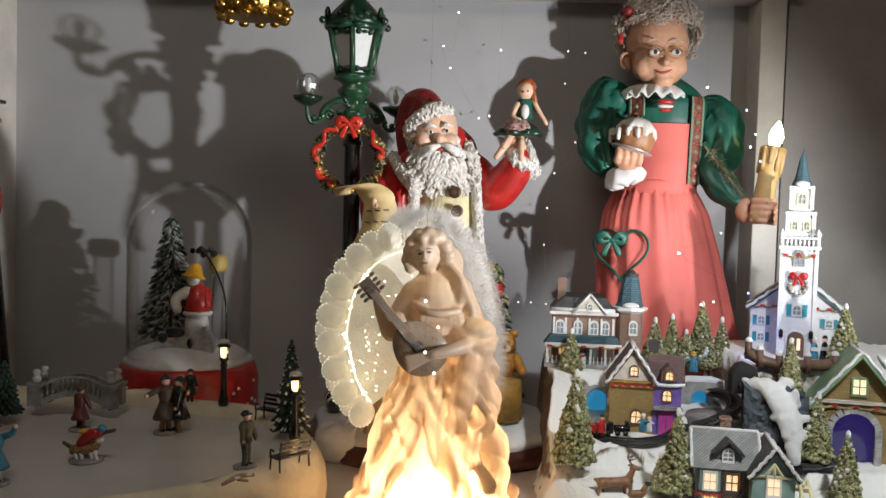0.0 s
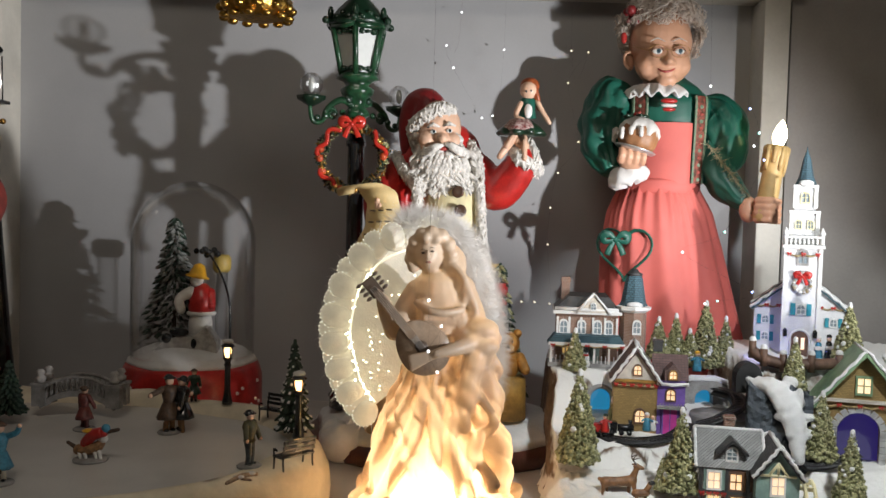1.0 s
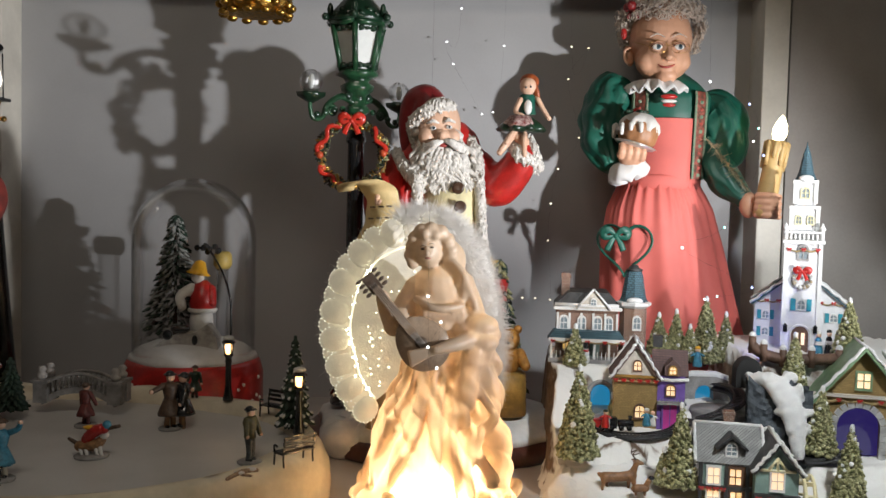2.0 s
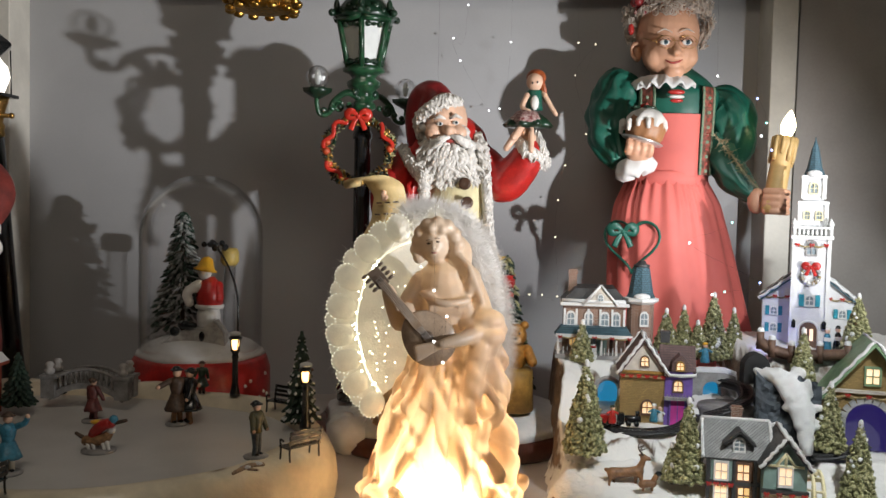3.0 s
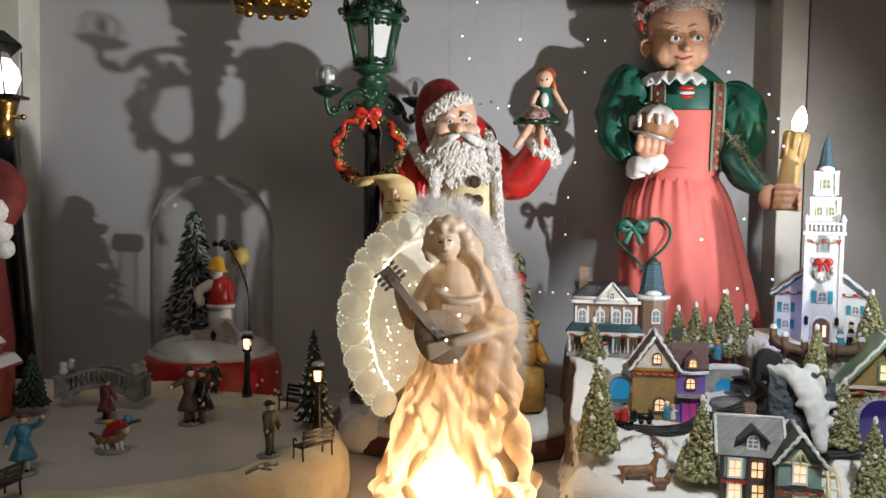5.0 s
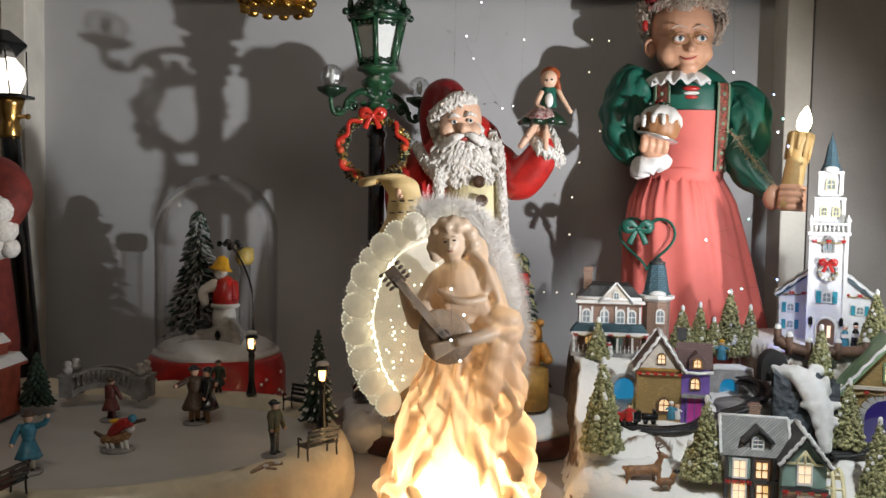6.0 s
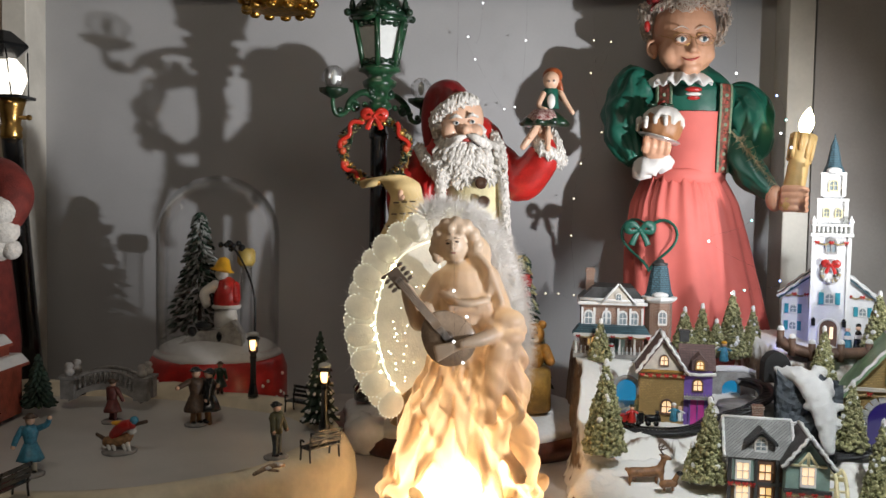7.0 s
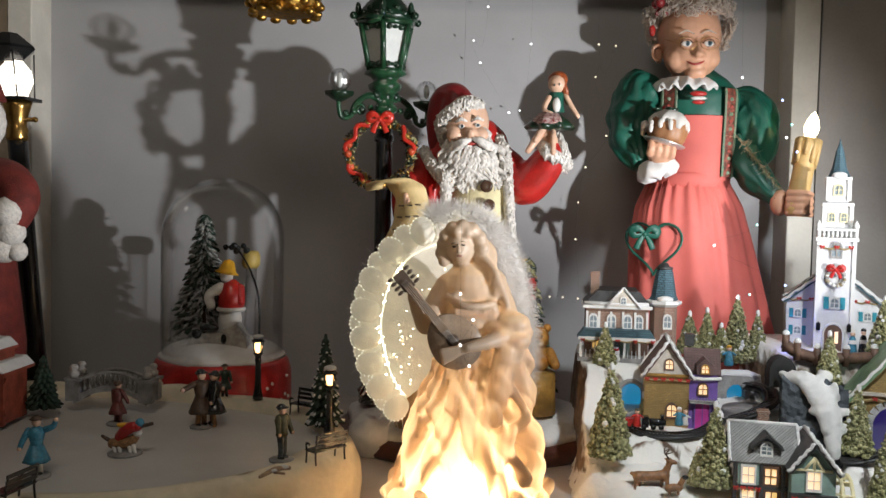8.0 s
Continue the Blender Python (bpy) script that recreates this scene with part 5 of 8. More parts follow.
    for i in range(15000):
        k = random.random() * (len(rib) - 1)
        p = rib[int(k)].lerp(rib[min(int(k) + 1, len(rib) - 1)], k - int(k))
        out = Vector((p.x + 0.02, 0, p.z - 0.02)).normalized()
        d = (out * random.uniform(0.1, 1.0) + Vector((random.gauss(0, 0.6), random.gauss(0, 0.4), random.gauss(0, 0.6)))).normalized()
        ln = random.uniform(0.010, 0.030)
        w = d.orthogonal().normalized() * random.uniform(0.00016, 0.00030)
        b = p + d * 0.006
        sag = Vector((0, 0, -0.006 * random.random()))
        q = len(vs)
        vs += [b - w, b + w, b + d * ln * 0.6 + w * 0.7 + sag * 0.4, b + d * ln * 0.6 - w * 0.7 + sag * 0.4, b + d * ln + sag]
        fs += [(q, q + 1, q + 2, q + 3), (q + 3, q + 2, q + 4)]
    for i in range(420):
        d, e, L, w, y = random.choice(tip)
        b = d * (L - w * random.uniform(0.2, 1.4)) + e * w * random.uniform(-1, 1) + Vector((0, y + 0.005, 0))
        g = (d * random.uniform(0.3, 1) + e * random.gauss(0, 0.6) + Vector((0, random.gauss(0.1, 0.3), 0))).normalized()
        ln, h = random.uniform(0.006, 0.020), e * 0.0003
        q = len(vs)
        vs += [b - h, b + h, b + g * ln * 0.6 + h, b + g * ln * 0.6 - h, b + g * ln + Vector((0, 0, -0.003))]
        fs += [(q, q + 1, q + 2, q + 3), (q + 3, q + 2, q + 4)]
    st = part("down_fringe", Form().add(vs, fs, M_FUR, False), t, "fine white down strands")
    tagged(st, kind="stuff")
    part("stay", Form().tube([(0.02, 0.004, 0.06), (0.035, 0.004, -o.z + 0.002)], 0.004, M_WING, 8), t)


M_FIBREDIM = glow("fibre_end", (1.0, 0.97, 0.72), 2.4)
M_WINGLINE = glow("wing_light_line", (1.0, 0.96, 0.66), 1.1)
fan_wing()


# ---- the glass dome ----
def dome():
    x, y = -0.389, 1.39
    t = thing("snow_dome", (x, y, 0), "glass bell dome with a winter scene on a red spotted base", "dome")
    R = 0.108
    zt = 0.113
    part("base", Form().lathe((0, 0, 0), [(R + 0.001, 0.0), (R + 0.004, 0.012), (R + 0.003, zt - 0.028), (R - 0.002, zt - 0.012), (R - 0.006, zt - 0.006), (0, zt - 0.006)], M_RED, 56), t, "glossy red round base")
    dots = Form()
    for i in range(46):
        a, z = random.uniform(-3.1, 0.4), random.uniform(0.012, zt - 0.03)
        dots.ball(((R + 0.0035) * math.cos(a), (R + 0.0035) * math.sin(a), z), 0.0029, M_WHITE, 6, 5)
    tagged(part("snow_dot_pattern", dots, t, "white snow dots"), kind="stuff")
    snow = Form().lathe((0, 0, zt - 0.008), [(R - 0.007, 0), (R - 0.010, 0.008), (0.080, 0.022), (0.045, 0.034), (0.0, 0.038)], M_SNOW, 56, lambda a, z: 1 + 0.02 * math.sin(6 * a))
    sb = part("snow_bed", snow, t, "granular white snow bed")
    glassf = Form()
    H = 0.396
    prof = [(R - 0.012, zt - 0.006)] + [(R - 0.011, zt + k * 0.03) for k in range(1, 4)]
    zc = H - (R - 0.011)
    prof += [(R - 0.011, zc - 0.02)] + [((R - 0.011) * math.cos(b), zc + (R - 0.011) * math.sin(b)) for b in np.linspace(0, 1.53, 16)]
    prof2 = [(r - 0.0022, z - 0.001) for r, z in prof[::-1] if r > 0.01] 
    glassf.lathe((0, 0, 0), prof, M_DOMEGLASS, 64)
    glassf.f = glassf.f[:-2]
    glassf.m, glassf.s = glassf.m[:-2], glassf.s[:-2]
    g = part("glass_bell", glassf, t, "clear thin glass bell")
    sol = g.modifiers.new("thickness", "SOLIDIFY")
    sol.thickness = 0.0022
    g.visible_shadow = False
    tree = Form()
    for k in range(750):
        u = random.random() ** 0.8
        z = 0.10 + 0.20 * u
        r = 0.052 * (1 - u) * random.uniform(0.25, 1.05) + 0.003
        a = random.uniform(0, 6.283)
        p = Vector((-0.034 + r * math.cos(a), 0.018 + r * math.sin(a), z - 0.3 * r))
        d = Vector((math.cos(a), math.sin(a), -0.5)) * 0.008
        tree.tube([p - d * 0.6, p, p + d], [0.0008, 0.0030, 0.0008], random.choice((M_FIR, M_GREYFIR, M_GREYFIR)), 4, 0.6)
    tree.tube([(-0.034, 0.018, 0.085), (-0.034, 0.018, 0.30)], [0.004, 0.001], M_BARK, 6)
    part("fir_tree", tree, t, "frosted dark fir tree", at=Matrix.Translation((0, 0, 0.022)) @ Matrix.Diagonal((1.1, 1.1, 1.04, 1)))
    man = Form()
    man.lathe((0.012, -0.005, 0.10), [(0.020, 0), (0.021, 0.03), (0.017, 0.05)], M_WHITE, 16)
    man.lathe((0.014, -0.005, 0.145), [(0.023, 0), (0.024, 0.02), (0.018, 0.045), (0.008, 0.056)], M_RED, 16)
    man.lathe((0.014, -0.006, 0.143), [(0.024, 0), (0.0265, 0.004), (0.024, 0.008)], M_WHITE, 16)
    limb(man, [(-0.004, -0.012, 0.185), (-0.020, -0.022, 0.172), (-0.016, -0.028, 0.155)], [0.011, 0.010, 0.008], M_WHITE, 10)
    limb(man, [(0.030, -0.008, 0.185), (0.034, -0.016, 0.162)], [0.009, 0.008], M_RED, 10)
    man.ball((0.006, -0.010, 0.207), 0.012, M_WHITE, 12, 8)
    man.lathe((0.006, -0.008, 0.213), [(0.022, 0), (0.016, 0.004), (0.009, 0.022), (0.0, 0.026)], M_YELLOW, 16, turn=Matrix.Rotation(0.2, 4, "Y"))
    man.ball((-0.010, -0.020, 0.168), 0.007, M_BLACK, 10, 6)
    part("figure", man, t, "small figure in a red coat and yellow hat", at=Matrix.Translation((0.004, -0.005, 0.056)) @ Matrix.Diagonal((0.9, 0.9, 0.88, 1)))
    hs = Form().prism([(-0.055, 0.095), (0.055, 0.095), (0.052, 0.118), (0.036, 0.140), (0.016, 0.126), (-0.012, 0.124), (-0.034, 0.112)], -0.045, -0.015, M_GREYEDWHITE)
    hs.ball((-0.005, -0.045, 0.132), (0.016, 0.008, 0.007), M_BLACK, 10, 6)
    hs.ball((-0.025, -0.045, 0.122), (0.008, 0.006, 0.008), M_BLACK, 10, 6)
    hs.ball((0.018, -0.046, 0.115), (0.005, 0.003, 0.008), M_BLACK, 8, 6)
    part("cottage", hs, t, "tiny white snowed-in cottage", 0.004, (0, -0.01, 0.028))
    # a pale reflection with a yellow top, built as a solid tube
    part("column", Form().lathe((0.040, 0.020, 0.10), [(0.0095, 0), (0.0095, 0.150)], M_CRYSTAL, 16), t, "pale upright reflection built as a clear tube")
    part("column_head", Form().lathe((0.040, 0.020, 0.250), [(0.011, 0), (0.015, 0.006), (0.015, 0.022), (0.011, 0.028), (0, 0.028)], M_YELLOWDIM, 16), t, "yellow top of the reflection, built as a solid head")
    lp = Form().tube(bend([(0.062, -0.01, 0.09), (0.062, -0.01, 0.17), (0.050, -0.008, 0.215), (0.03, -0.006, 0.25), (0.018, -0.006, 0.262)], 6), 0.0017, M_BLACK, 8)
    for k in range(10):
        lp.ball((0.022 + random.gauss(0, 0.008), -0.006 + random.gauss(0, 0.004), 0.258 + random.gauss(0, 0.005)), 0.005, M_BLACK, 6, 5)
    part("lamp_stem", lp, t, "bent black lamp stem", at=(0, 0, 0.025))


M_YELLOWDIM = mat("pale_yellow", (0.52, 0.38, 0.10), 0.5, vary=0.2)
M_GREYFIR = mat("frosted_fir", (0.30, 0.31, 0.29), 0.7, vary=0.4, scale=150)
# white greyed down for the dim haze behind the dome glass
M_GREYEDWHITE = mat("greyed_white", (0.42, 0.40, 0.37), 0.7, vary=0.3, scale=90, bump=0.4)
dome()


# ---- the skating rink ----
def rink():
    cx, cy, rx, ry = -0.500, 1.030, 0.380, 0.250
    t = thing("rink_base", (cx, cy, 0), "oval cream snow base of a model skating rink", "model base")
    def wob(a):
        return 1 + 0.018 * math.sin(3 * a + 0.5) + 0.012 * math.sin(7 * a + 2)
    smooth = lambda q: min(1, max(0, 0.5 + 0.9 * q))
    vs, fs, n = [], [], 96
    prof = [(1.0, 0.0), (1.005, 0.02), (0.998, 0.045), (0.975, 0.062), (0.945, 0.071), (0.91, 0.073), (0.885, 0.070), (0.868, 0.064)]
    for k, z in prof:
        for i in range(n):
            a = 2 * math.pi * i / n
            w = wob(a) if k > 0.9 else 1 + 0.018 * math.sin(5 * a) + 0.01 * math.sin(11 * a + 1) - 0.06 * max(0, math.sin(a)) ** 2
            lift = smooth(math.sin(a))
            if k < 0.869:
                zz, lift = 0.060, 0
            else:
                zz = min(z, 0.0665 + 0.0075 * lift) + lift * (0.010 * noise.noise(Vector((math.cos(a) * 5, math.sin(a) * 5, k * 9))) if 0.05 < z else 0)
            back = max(0, math.sin(a)) * 0.012 if z > 0.0605 and k > 0.869 else 0
            vs.append((rx * k * w * math.cos(a), ry * k * w * math.sin(a), zz + back))
    for j in range(len(prof) - 1):
        for i in range(n):
            p, q = j * n + i, j * n + (i + 1) % n
            fs.append((p, q, q + n, p + n))
    part("snow_bank", Form().add(vs, fs, M_CREAM), t, "glossy cream snow bank")
    part("ice", Form().lathe((0, 0, 0.03), [(rx * 0.895, 0.0), (rx * 0.895, 0.036), (0, 0.0362)], M_ICE, 96, smooth=False, squash=ry / rx), t, "smooth grey ice sheet")
    return t


rink()
IZ, RZ = 0.0662, 0.072


def copies(ob, spots):
    """Further things like ob; each spot is a place, a turn and a size."""
    for at, turn, size in spots:
        c = copy_thing(ob, Matrix.Translation(at) @ Matrix.Rotation(radians(turn), 4, "Z"))
        c.scale = (size, size, size)


def bench(at, turn):
    t = thing("bench", at, "black cast model park bench with slatted seat", "bench", "rink benches", turn)
    w = 0.040
    for x in (-w / 2, w / 2):
        f = Form().tube(bend([(x, -0.010, 0), (x, -0.009, 0.012), (x, -0.010, 0.022), (x, -0.004, 0.021)], 3), 0.0012, M_BLACK, 6)
        f.tube(bend([(x, 0.008, 0), (x, 0.007, 0.014), (x, 0.011, 0.034)], 3), 0.0012, M_BLACK, 6)
        f.tube([(x, -0.009, 0.014), (x, 0.008, 0.014)], 0.0012, M_BLACK, 6)
        part("side_frame", f, t)
    for k in range(4):
        part("seat_slat", Form().box((0, -0.008 + 0.005 * k, 0.0152), (w + 0.004, 0.0036, 0.0014), M_BLACK), t)
    for k in range(3):
        part("back_slat", Form().box((0, 0.0085 + 0.001 * k, 0.021 + 0.0055 * k), (w + 0.004, 0.0014, 0.0038), M_BLACK), t)
    return t


def lantern(at, h):
    t = thing("street_lantern", at, "small black model street lantern glowing orange with snow cap", "lantern", "rink lanterns")
    part("post", Form().lathe((0, 0, 0), [(0.0075, 0), (0.0075, 0.004), (0.0055, 0.012), (0.0045, 0.02), (0.0042, h * 0.6), (0.0055, h * 0.62), (0.004, h * 0.66), (0.005, h * 0.70), (0.0075, h * 0.73)], M_BLACK, 10), t, "black tapered post")
    cage = Form()
    for k in range(4):
        a = k * math.pi / 2 + math.pi / 4
        cage.tube([(0.006 * math.cos(a), 0.006 * math.sin(a), h * 0.73), (0.008 * math.cos(a), 0.008 * math.sin(a), h * 0.92)], 0.0009, M_BLACK, 5)
    cage.lathe((0, 0, h * 0.92), [(0.010, 0), (0.009, 0.002), (0.004, 0.006), (0.0, 0.009)], M_BLACK, 8)
    part("cage", cage, t)
    part("lamp_glass", Form().lathe((0, 0, h * 0.745), [(0.0035, 0), (0.0052, h * 0.08), (0.005, h * 0.15), (0.0, h * 0.16)], M_LANTERNGLOW, 8), t, "glowing orange lamp glass")
    part("snow_cap", Form().ball((0, 0, h * 0.92 + 0.007), (0.008, 0.008, 0.0035), M_SNOW, 10, 6), t)
    return t


def tier_fir(at, h, r, snowy, label, group):
    """A carved resin fir with stepped skirts of boughs."""
    t = thing("fir_tree", at, label, "tree", group)
    part("trunk", Form().tube([(0, 0, 0), (0, 0, h * 0.9)], [0.0045, 0.001], M_BARK, 7), t)
    crown, snow = Form(), Form()
    n = 10
    for i in range(n):
        u = i / n
        z, q = h * (0.05 + 0.90 * u), r * (1 - u) ** 0.85 + 0.002
        nb = max(5, int(13 * (1 - u)) + 3)
        for k in range(nb):
            a = 6.283 * (k + 0.5 * (i % 2)) / nb + random.uniform(-0.15, 0.15)
            d = Vector((math.cos(a), math.sin(a), 0))
            c = Vector((0, 0, z))
            s = random.uniform(0.85, 1.1)
            crown.tube([c + Vector((0, 0, h * 0.075)), c + d * q * 0.55 * s + Vector((0, 0, h * 0.035)), c + d * q * s + Vector((0, 0, -h * 0.008))], [0.002, 0.0052 * (1 - 0.5 * u), 0.0012], M_FIR, 6, 0.7)
            if random.random() < snowy:
                snow.tube([c + d * q * 0.5 * s + Vector((0, 0, h * 0.045)), c + d * q * 0.97 * s + Vector((0, 0, 0.002))], [0.0016, 0.0022 * (1 - 0.4 * u)], M_SNOW, 5, 0.6)
    crown.lathe((0, 0, h * 0.05), [(r * 0.5, 0), (0.002, h * 0.93)], M_FIR, 10)
    part("crown", crown, t, "dark green carved boughs")
    if snow.f:
        tagged(part("snow", snow, t, "white snow on the boughs"), kind="stuff")
    return t


lantern((-0.155, 1.056, 0.0740), 0.0805)
lantern((-0.281, 1.196, 0.0820), 0.0881)
tier_fir((-0.166, 1.083, 0.0740), 0.1217, 0.022, 0.8, "narrow dark model fir with snow-tipped boughs", "rink trees")
tier_fir((-0.548, 1.114, 0.0780), 0.0727, 0.0215, 0.05, "small dark green carved model fir", "rink trees")
bench((-0.138, 0.938, 0.0730), -132)
bench((-0.199, 1.132, 0.0760), -28)
bench((-0.406, 0.776, 0.0700), -100)


M_URN = mat("snowy_urn", (0.45, 0.43, 0.41), 0.7, vary=0.2, scale=90, bump=0.3)


def bridge():
    a, b = Vector((-0.523, 1.154, 0.0820)), Vector((-0.424, 1.174, 0.0820))
    t = thing("footbridge", (a + b) / 2, "grey stone model footbridge with railing and urn posts", "bridge")
    w = (b - a).length / 2
    arc = lambda x: 0.018 * (1 - (x / w) ** 2)
    for y in (-0.012, 0.012):
        for x in (-w, w):
            f = Form().box((x, y, 0.014), (0.019, 0.014, 0.028), M_GREYSTONE).box((x, y, 0.0295), (0.023, 0.017, 0.004), M_GREYSTONE)
            f.lathe((x, y, 0.031), [(0.004, 0), (0.007, 0.004), (0.0065, 0.008), (0.004, 0.010), (0.0062, 0.014), (0.004, 0.018), (0.0, 0.019)], M_URN, 12)
            part("end_post", f, t, "grey post with a snowy urn")
        part("hand_rail", Form().tube([(x, y, 0.022 + arc(x)) for x in np.linspace(-w, w, 13)], 0.0024, M_GREYSTONE, 6), t)
        for x in np.linspace(-w * 0.85, w * 0.85, 13):
            part("baluster", Form().lathe((x, y, 0.003 + arc(x)), [(0.0012, 0), (0.0022, 0.006), (0.0012, 0.012), (0.0018, 0.018)], M_GREYSTONE, 6), t)
    deck = Form().prism([(x, arc(x) + 0.004) for x in np.linspace(-w, w, 13)] + [(x, arc(x) - 0.004) for x in np.linspace(w, -w, 13)], -0.015, 0.015, M_GREYSTONE)
    part("deck", deck, t)


bridge()


def skater(at, h, turn, coat, legs, hat, label, pose_arms=0, skirt=True, disc=True):
    """A small painted figure on a round stand: one mesh."""
    f = Form()
    if disc:
        f.lathe((0, 0, 0), [(0.014, 0), (0.0145, 0.002), (0.012, 0.0035), (0, 0.0035)], M_GREYSTONE, 18)
    for s in (-1, 1):
        limb(f, [(s * 0.06 * h, 0, 0.003), (s * 0.05 * h, -0.02 * h, 0.22 * h), (s * 0.05 * h, 0, 0.46 * h)], [0.045 * h, 0.05 * h, 0.07 * h], legs, 8, 3)
        f.ball((s * 0.06 * h, -0.03 * h, 0.035 * h + 0.002), (0.04 * h, 0.075 * h, 0.03 * h), M_BLACK, 8, 5)
    if skirt:
        f.lathe((0, 0, 0.26 * h), [(0.21 * h, 0), (0.19 * h, 0.05 * h), (0.10 * h, 0.28 * h)], coat, 18, lambda a, z: 1 + 0.07 * math.sin(6 * a))
    f.lathe((0, 0, 0.46 * h), [(0.11 * h, 0), (0.095 * h, 0.1 * h), (0.135 * h, 0.26 * h), (0.11 * h, 0.34 * h), (0.04 * h, 0.38 * h)], coat, 14)
    up = ((0.30, 0.95), (0.24, 0.50)) if pose_arms == 1 else ((0.20, 0.48), (0.22, 0.52)) if pose_arms == 0 else ((0.36, 0.66), (0.36, 0.70))
    for s, (ax, az) in zip((1, -1), up):
        limb(f, [(s * 0.12 * h, 0, 0.77 * h), (s * (ax * 0.85) * h, -0.05 * h, (az * 0.5 + 0.36) * h), (s * ax * h, -0.08 * h, az * h)], [0.055 * h, 0.048 * h, 0.04 * h], coat, 8, 3)
        f.ball((s * ax * h, -0.09 * h, az * h), 0.04 * h, M_SKIN, 7, 5)
    f.ball((0, -0.01 * h, 0.91 * h), (0.075 * h, 0.075 * h, 0.085 * h), M_SKIN, 10, 8)
    f.ball((0, 0.015 * h, 0.95 * h), (0.085 * h, 0.085 * h, 0.07 * h), hat, 10, 7)
    f.lathe((0, 0, 0.95 * h), [(0.115 * h, 0), (0.11 * h, 0.012 * h), (0.07 * h, 0.02 * h)], hat, 12)
    ob = part("skater_figurine", f, at=Matrix.Translation(at) @ Matrix.Rotation(radians(turn), 4, "Z"))
    return tagged(ob, label, "figurine", "skaters on the rink")


M_BLUE = mat("sky_blue_paint", (0.05, 0.22, 0.32), 0.45, vary=0.25, scale=200)
M_BROWN = mat("dark_brown_paint", (0.085, 0.05, 0.03), 0.5, vary=0.3, scale=200)
M_OLIVE = mat("olive_paint", (0.085, 0.075, 0.03), 0.5, vary=0.3, scale=200)
M_MAROON = mat("maroon_paint", (0.13, 0.03, 0.025), 0.5, vary=0.3, scale=200)
M_TAN = mat("tan_paint", (0.30, 0.16, 0.07), 0.5, vary=0.3, scale=200)


def on_ice(x, y):
    return (x, y, IZ + 0.0002)


skater((-0.431, 0.868, 0.0662), 0.0645, 20, M_BLUE, M_CREAM, M_BROWN, "skating lady figurine in a bright blue dress on ice", 1)
skater((-0.438, 1.092, 0.0662), 0.0567, 160, M_MAROON, M_MAROON, M_BROWN, "stout figurine in a maroon coat skating on ice", 0)
skater((-0.328, 1.090, 0.0662), 0.0748, 40, M_BROWN, M_TAN, M_BLACK, "gentleman skater figurine in a brown suit on ice", 2)
skater((-0.313, 1.097, 0.0662), 0.0723, -60, M_BLACK, M_TAN, M_BLACK, "dancing skater figurine in a black dress on ice", 0, disc=False)
skater((-0.331, 1.206, 0.0800), 0.0476, 10, M_GREENDARK, M_BROWN, M_BROWN, "lady figurine in a dark green cloak on the snow bank", 0, disc=False)
M_BLUEGREY = mat("slate_trousers", (0.07, 0.085, 0.095), 0.5, vary=0.3, scale=200)
skater((-0.192, 0.956, 0.0662), 0.0642, 70, M_OLIVE, M_BLUEGREY, M_BLACK, "boy skater figurine in an olive jacket on ice", 0, False)


def sledding_dog():
    f = Form()
    f.lathe((0, 0, 0), [(0.019, 0), (0.0195, 0.002), (0.016, 0.0035), (0, 0.0035)], M_GREYSTONE, 20)
    limb(f, [(-0.014, 0, 0.012), (0.004, 0, 0.014), (0.012, 0, 0.02)], [0.006, 0.007, 0.005], M_TAN, 10)
    f.ball((0.015, -0.001, 0.026), (0.006, 0.005, 0.005), M_WHITE, 8, 6)
    for x in (-0.012, -0.006, 0.006, 0.011):
        limb(f, [(x, -0.003, 0.011), (x + 0.003, -0.005, 0.003)], [0.0028, 0.002], M_WHITE, 6, 3)
    limb(f, [(-0.016, 0, 0.014), (-0.026, 0, 0.020)], [0.003, 0.002], M_BROWN, 6, 3)
    limb(f, [(-0.006, 0, 0.020), (0.004, -0.002, 0.030), (0.016, -0.004, 0.034)], [0.006, 0.007, 0.006], M_RED, 8, 3)
    f.ball((0.019, -0.004, 0.038), 0.0055, M_BLUE, 8, 6)
    f.ball((0.0, -0.001, 0.034), (0.010, 0.005, 0.003), M_YELLOW, 8, 6)
    limb(f, [(0.02, -0.004, 0.034), (0.034, -0.006, 0.038)], [0.0025, 0.002], M_BROWN, 6, 3)
    ob = part("child_and_dog_figurine", f, at=((-0.375, 0.961, 0.0662)))
    tagged(ob, "playing child and dog figurine on a round grey stand", "figurine", "skaters on the rink")


sledding_dog()


def twig():
    f = Form()
    a, b = Vector((-0.195, 0.871, 0.0740)), Vector((-0.172, 0.905, 0.0740))
    limb(f, [a, (a + b) / 2 + Vector((0, 0, 0.003)), b], [0.002, 0.0028, 0.0022], M_TWIG, 7, 4)
    limb(f, [(a + b) / 2, (a + b) / 2 + Vector((0.012, -0.01, 0.002))], [0.002, 0.0014], M_TWIG, 6, 3)
    for k in (0.4, 0.8):
        f.ball(a.lerp(b, k) + Vector((0, 0, 0.003)), (0.006, 0.004, 0.002), M_SNOW, 8, 5)
    tagged(part("fallen_branch", f), "short fallen branch dusted with snow on the bank", "branch")


M_TWIG = mat("pale_twig", (0.40, 0.28, 0.18), 0.7, vary=0.3, scale=200)
twig()


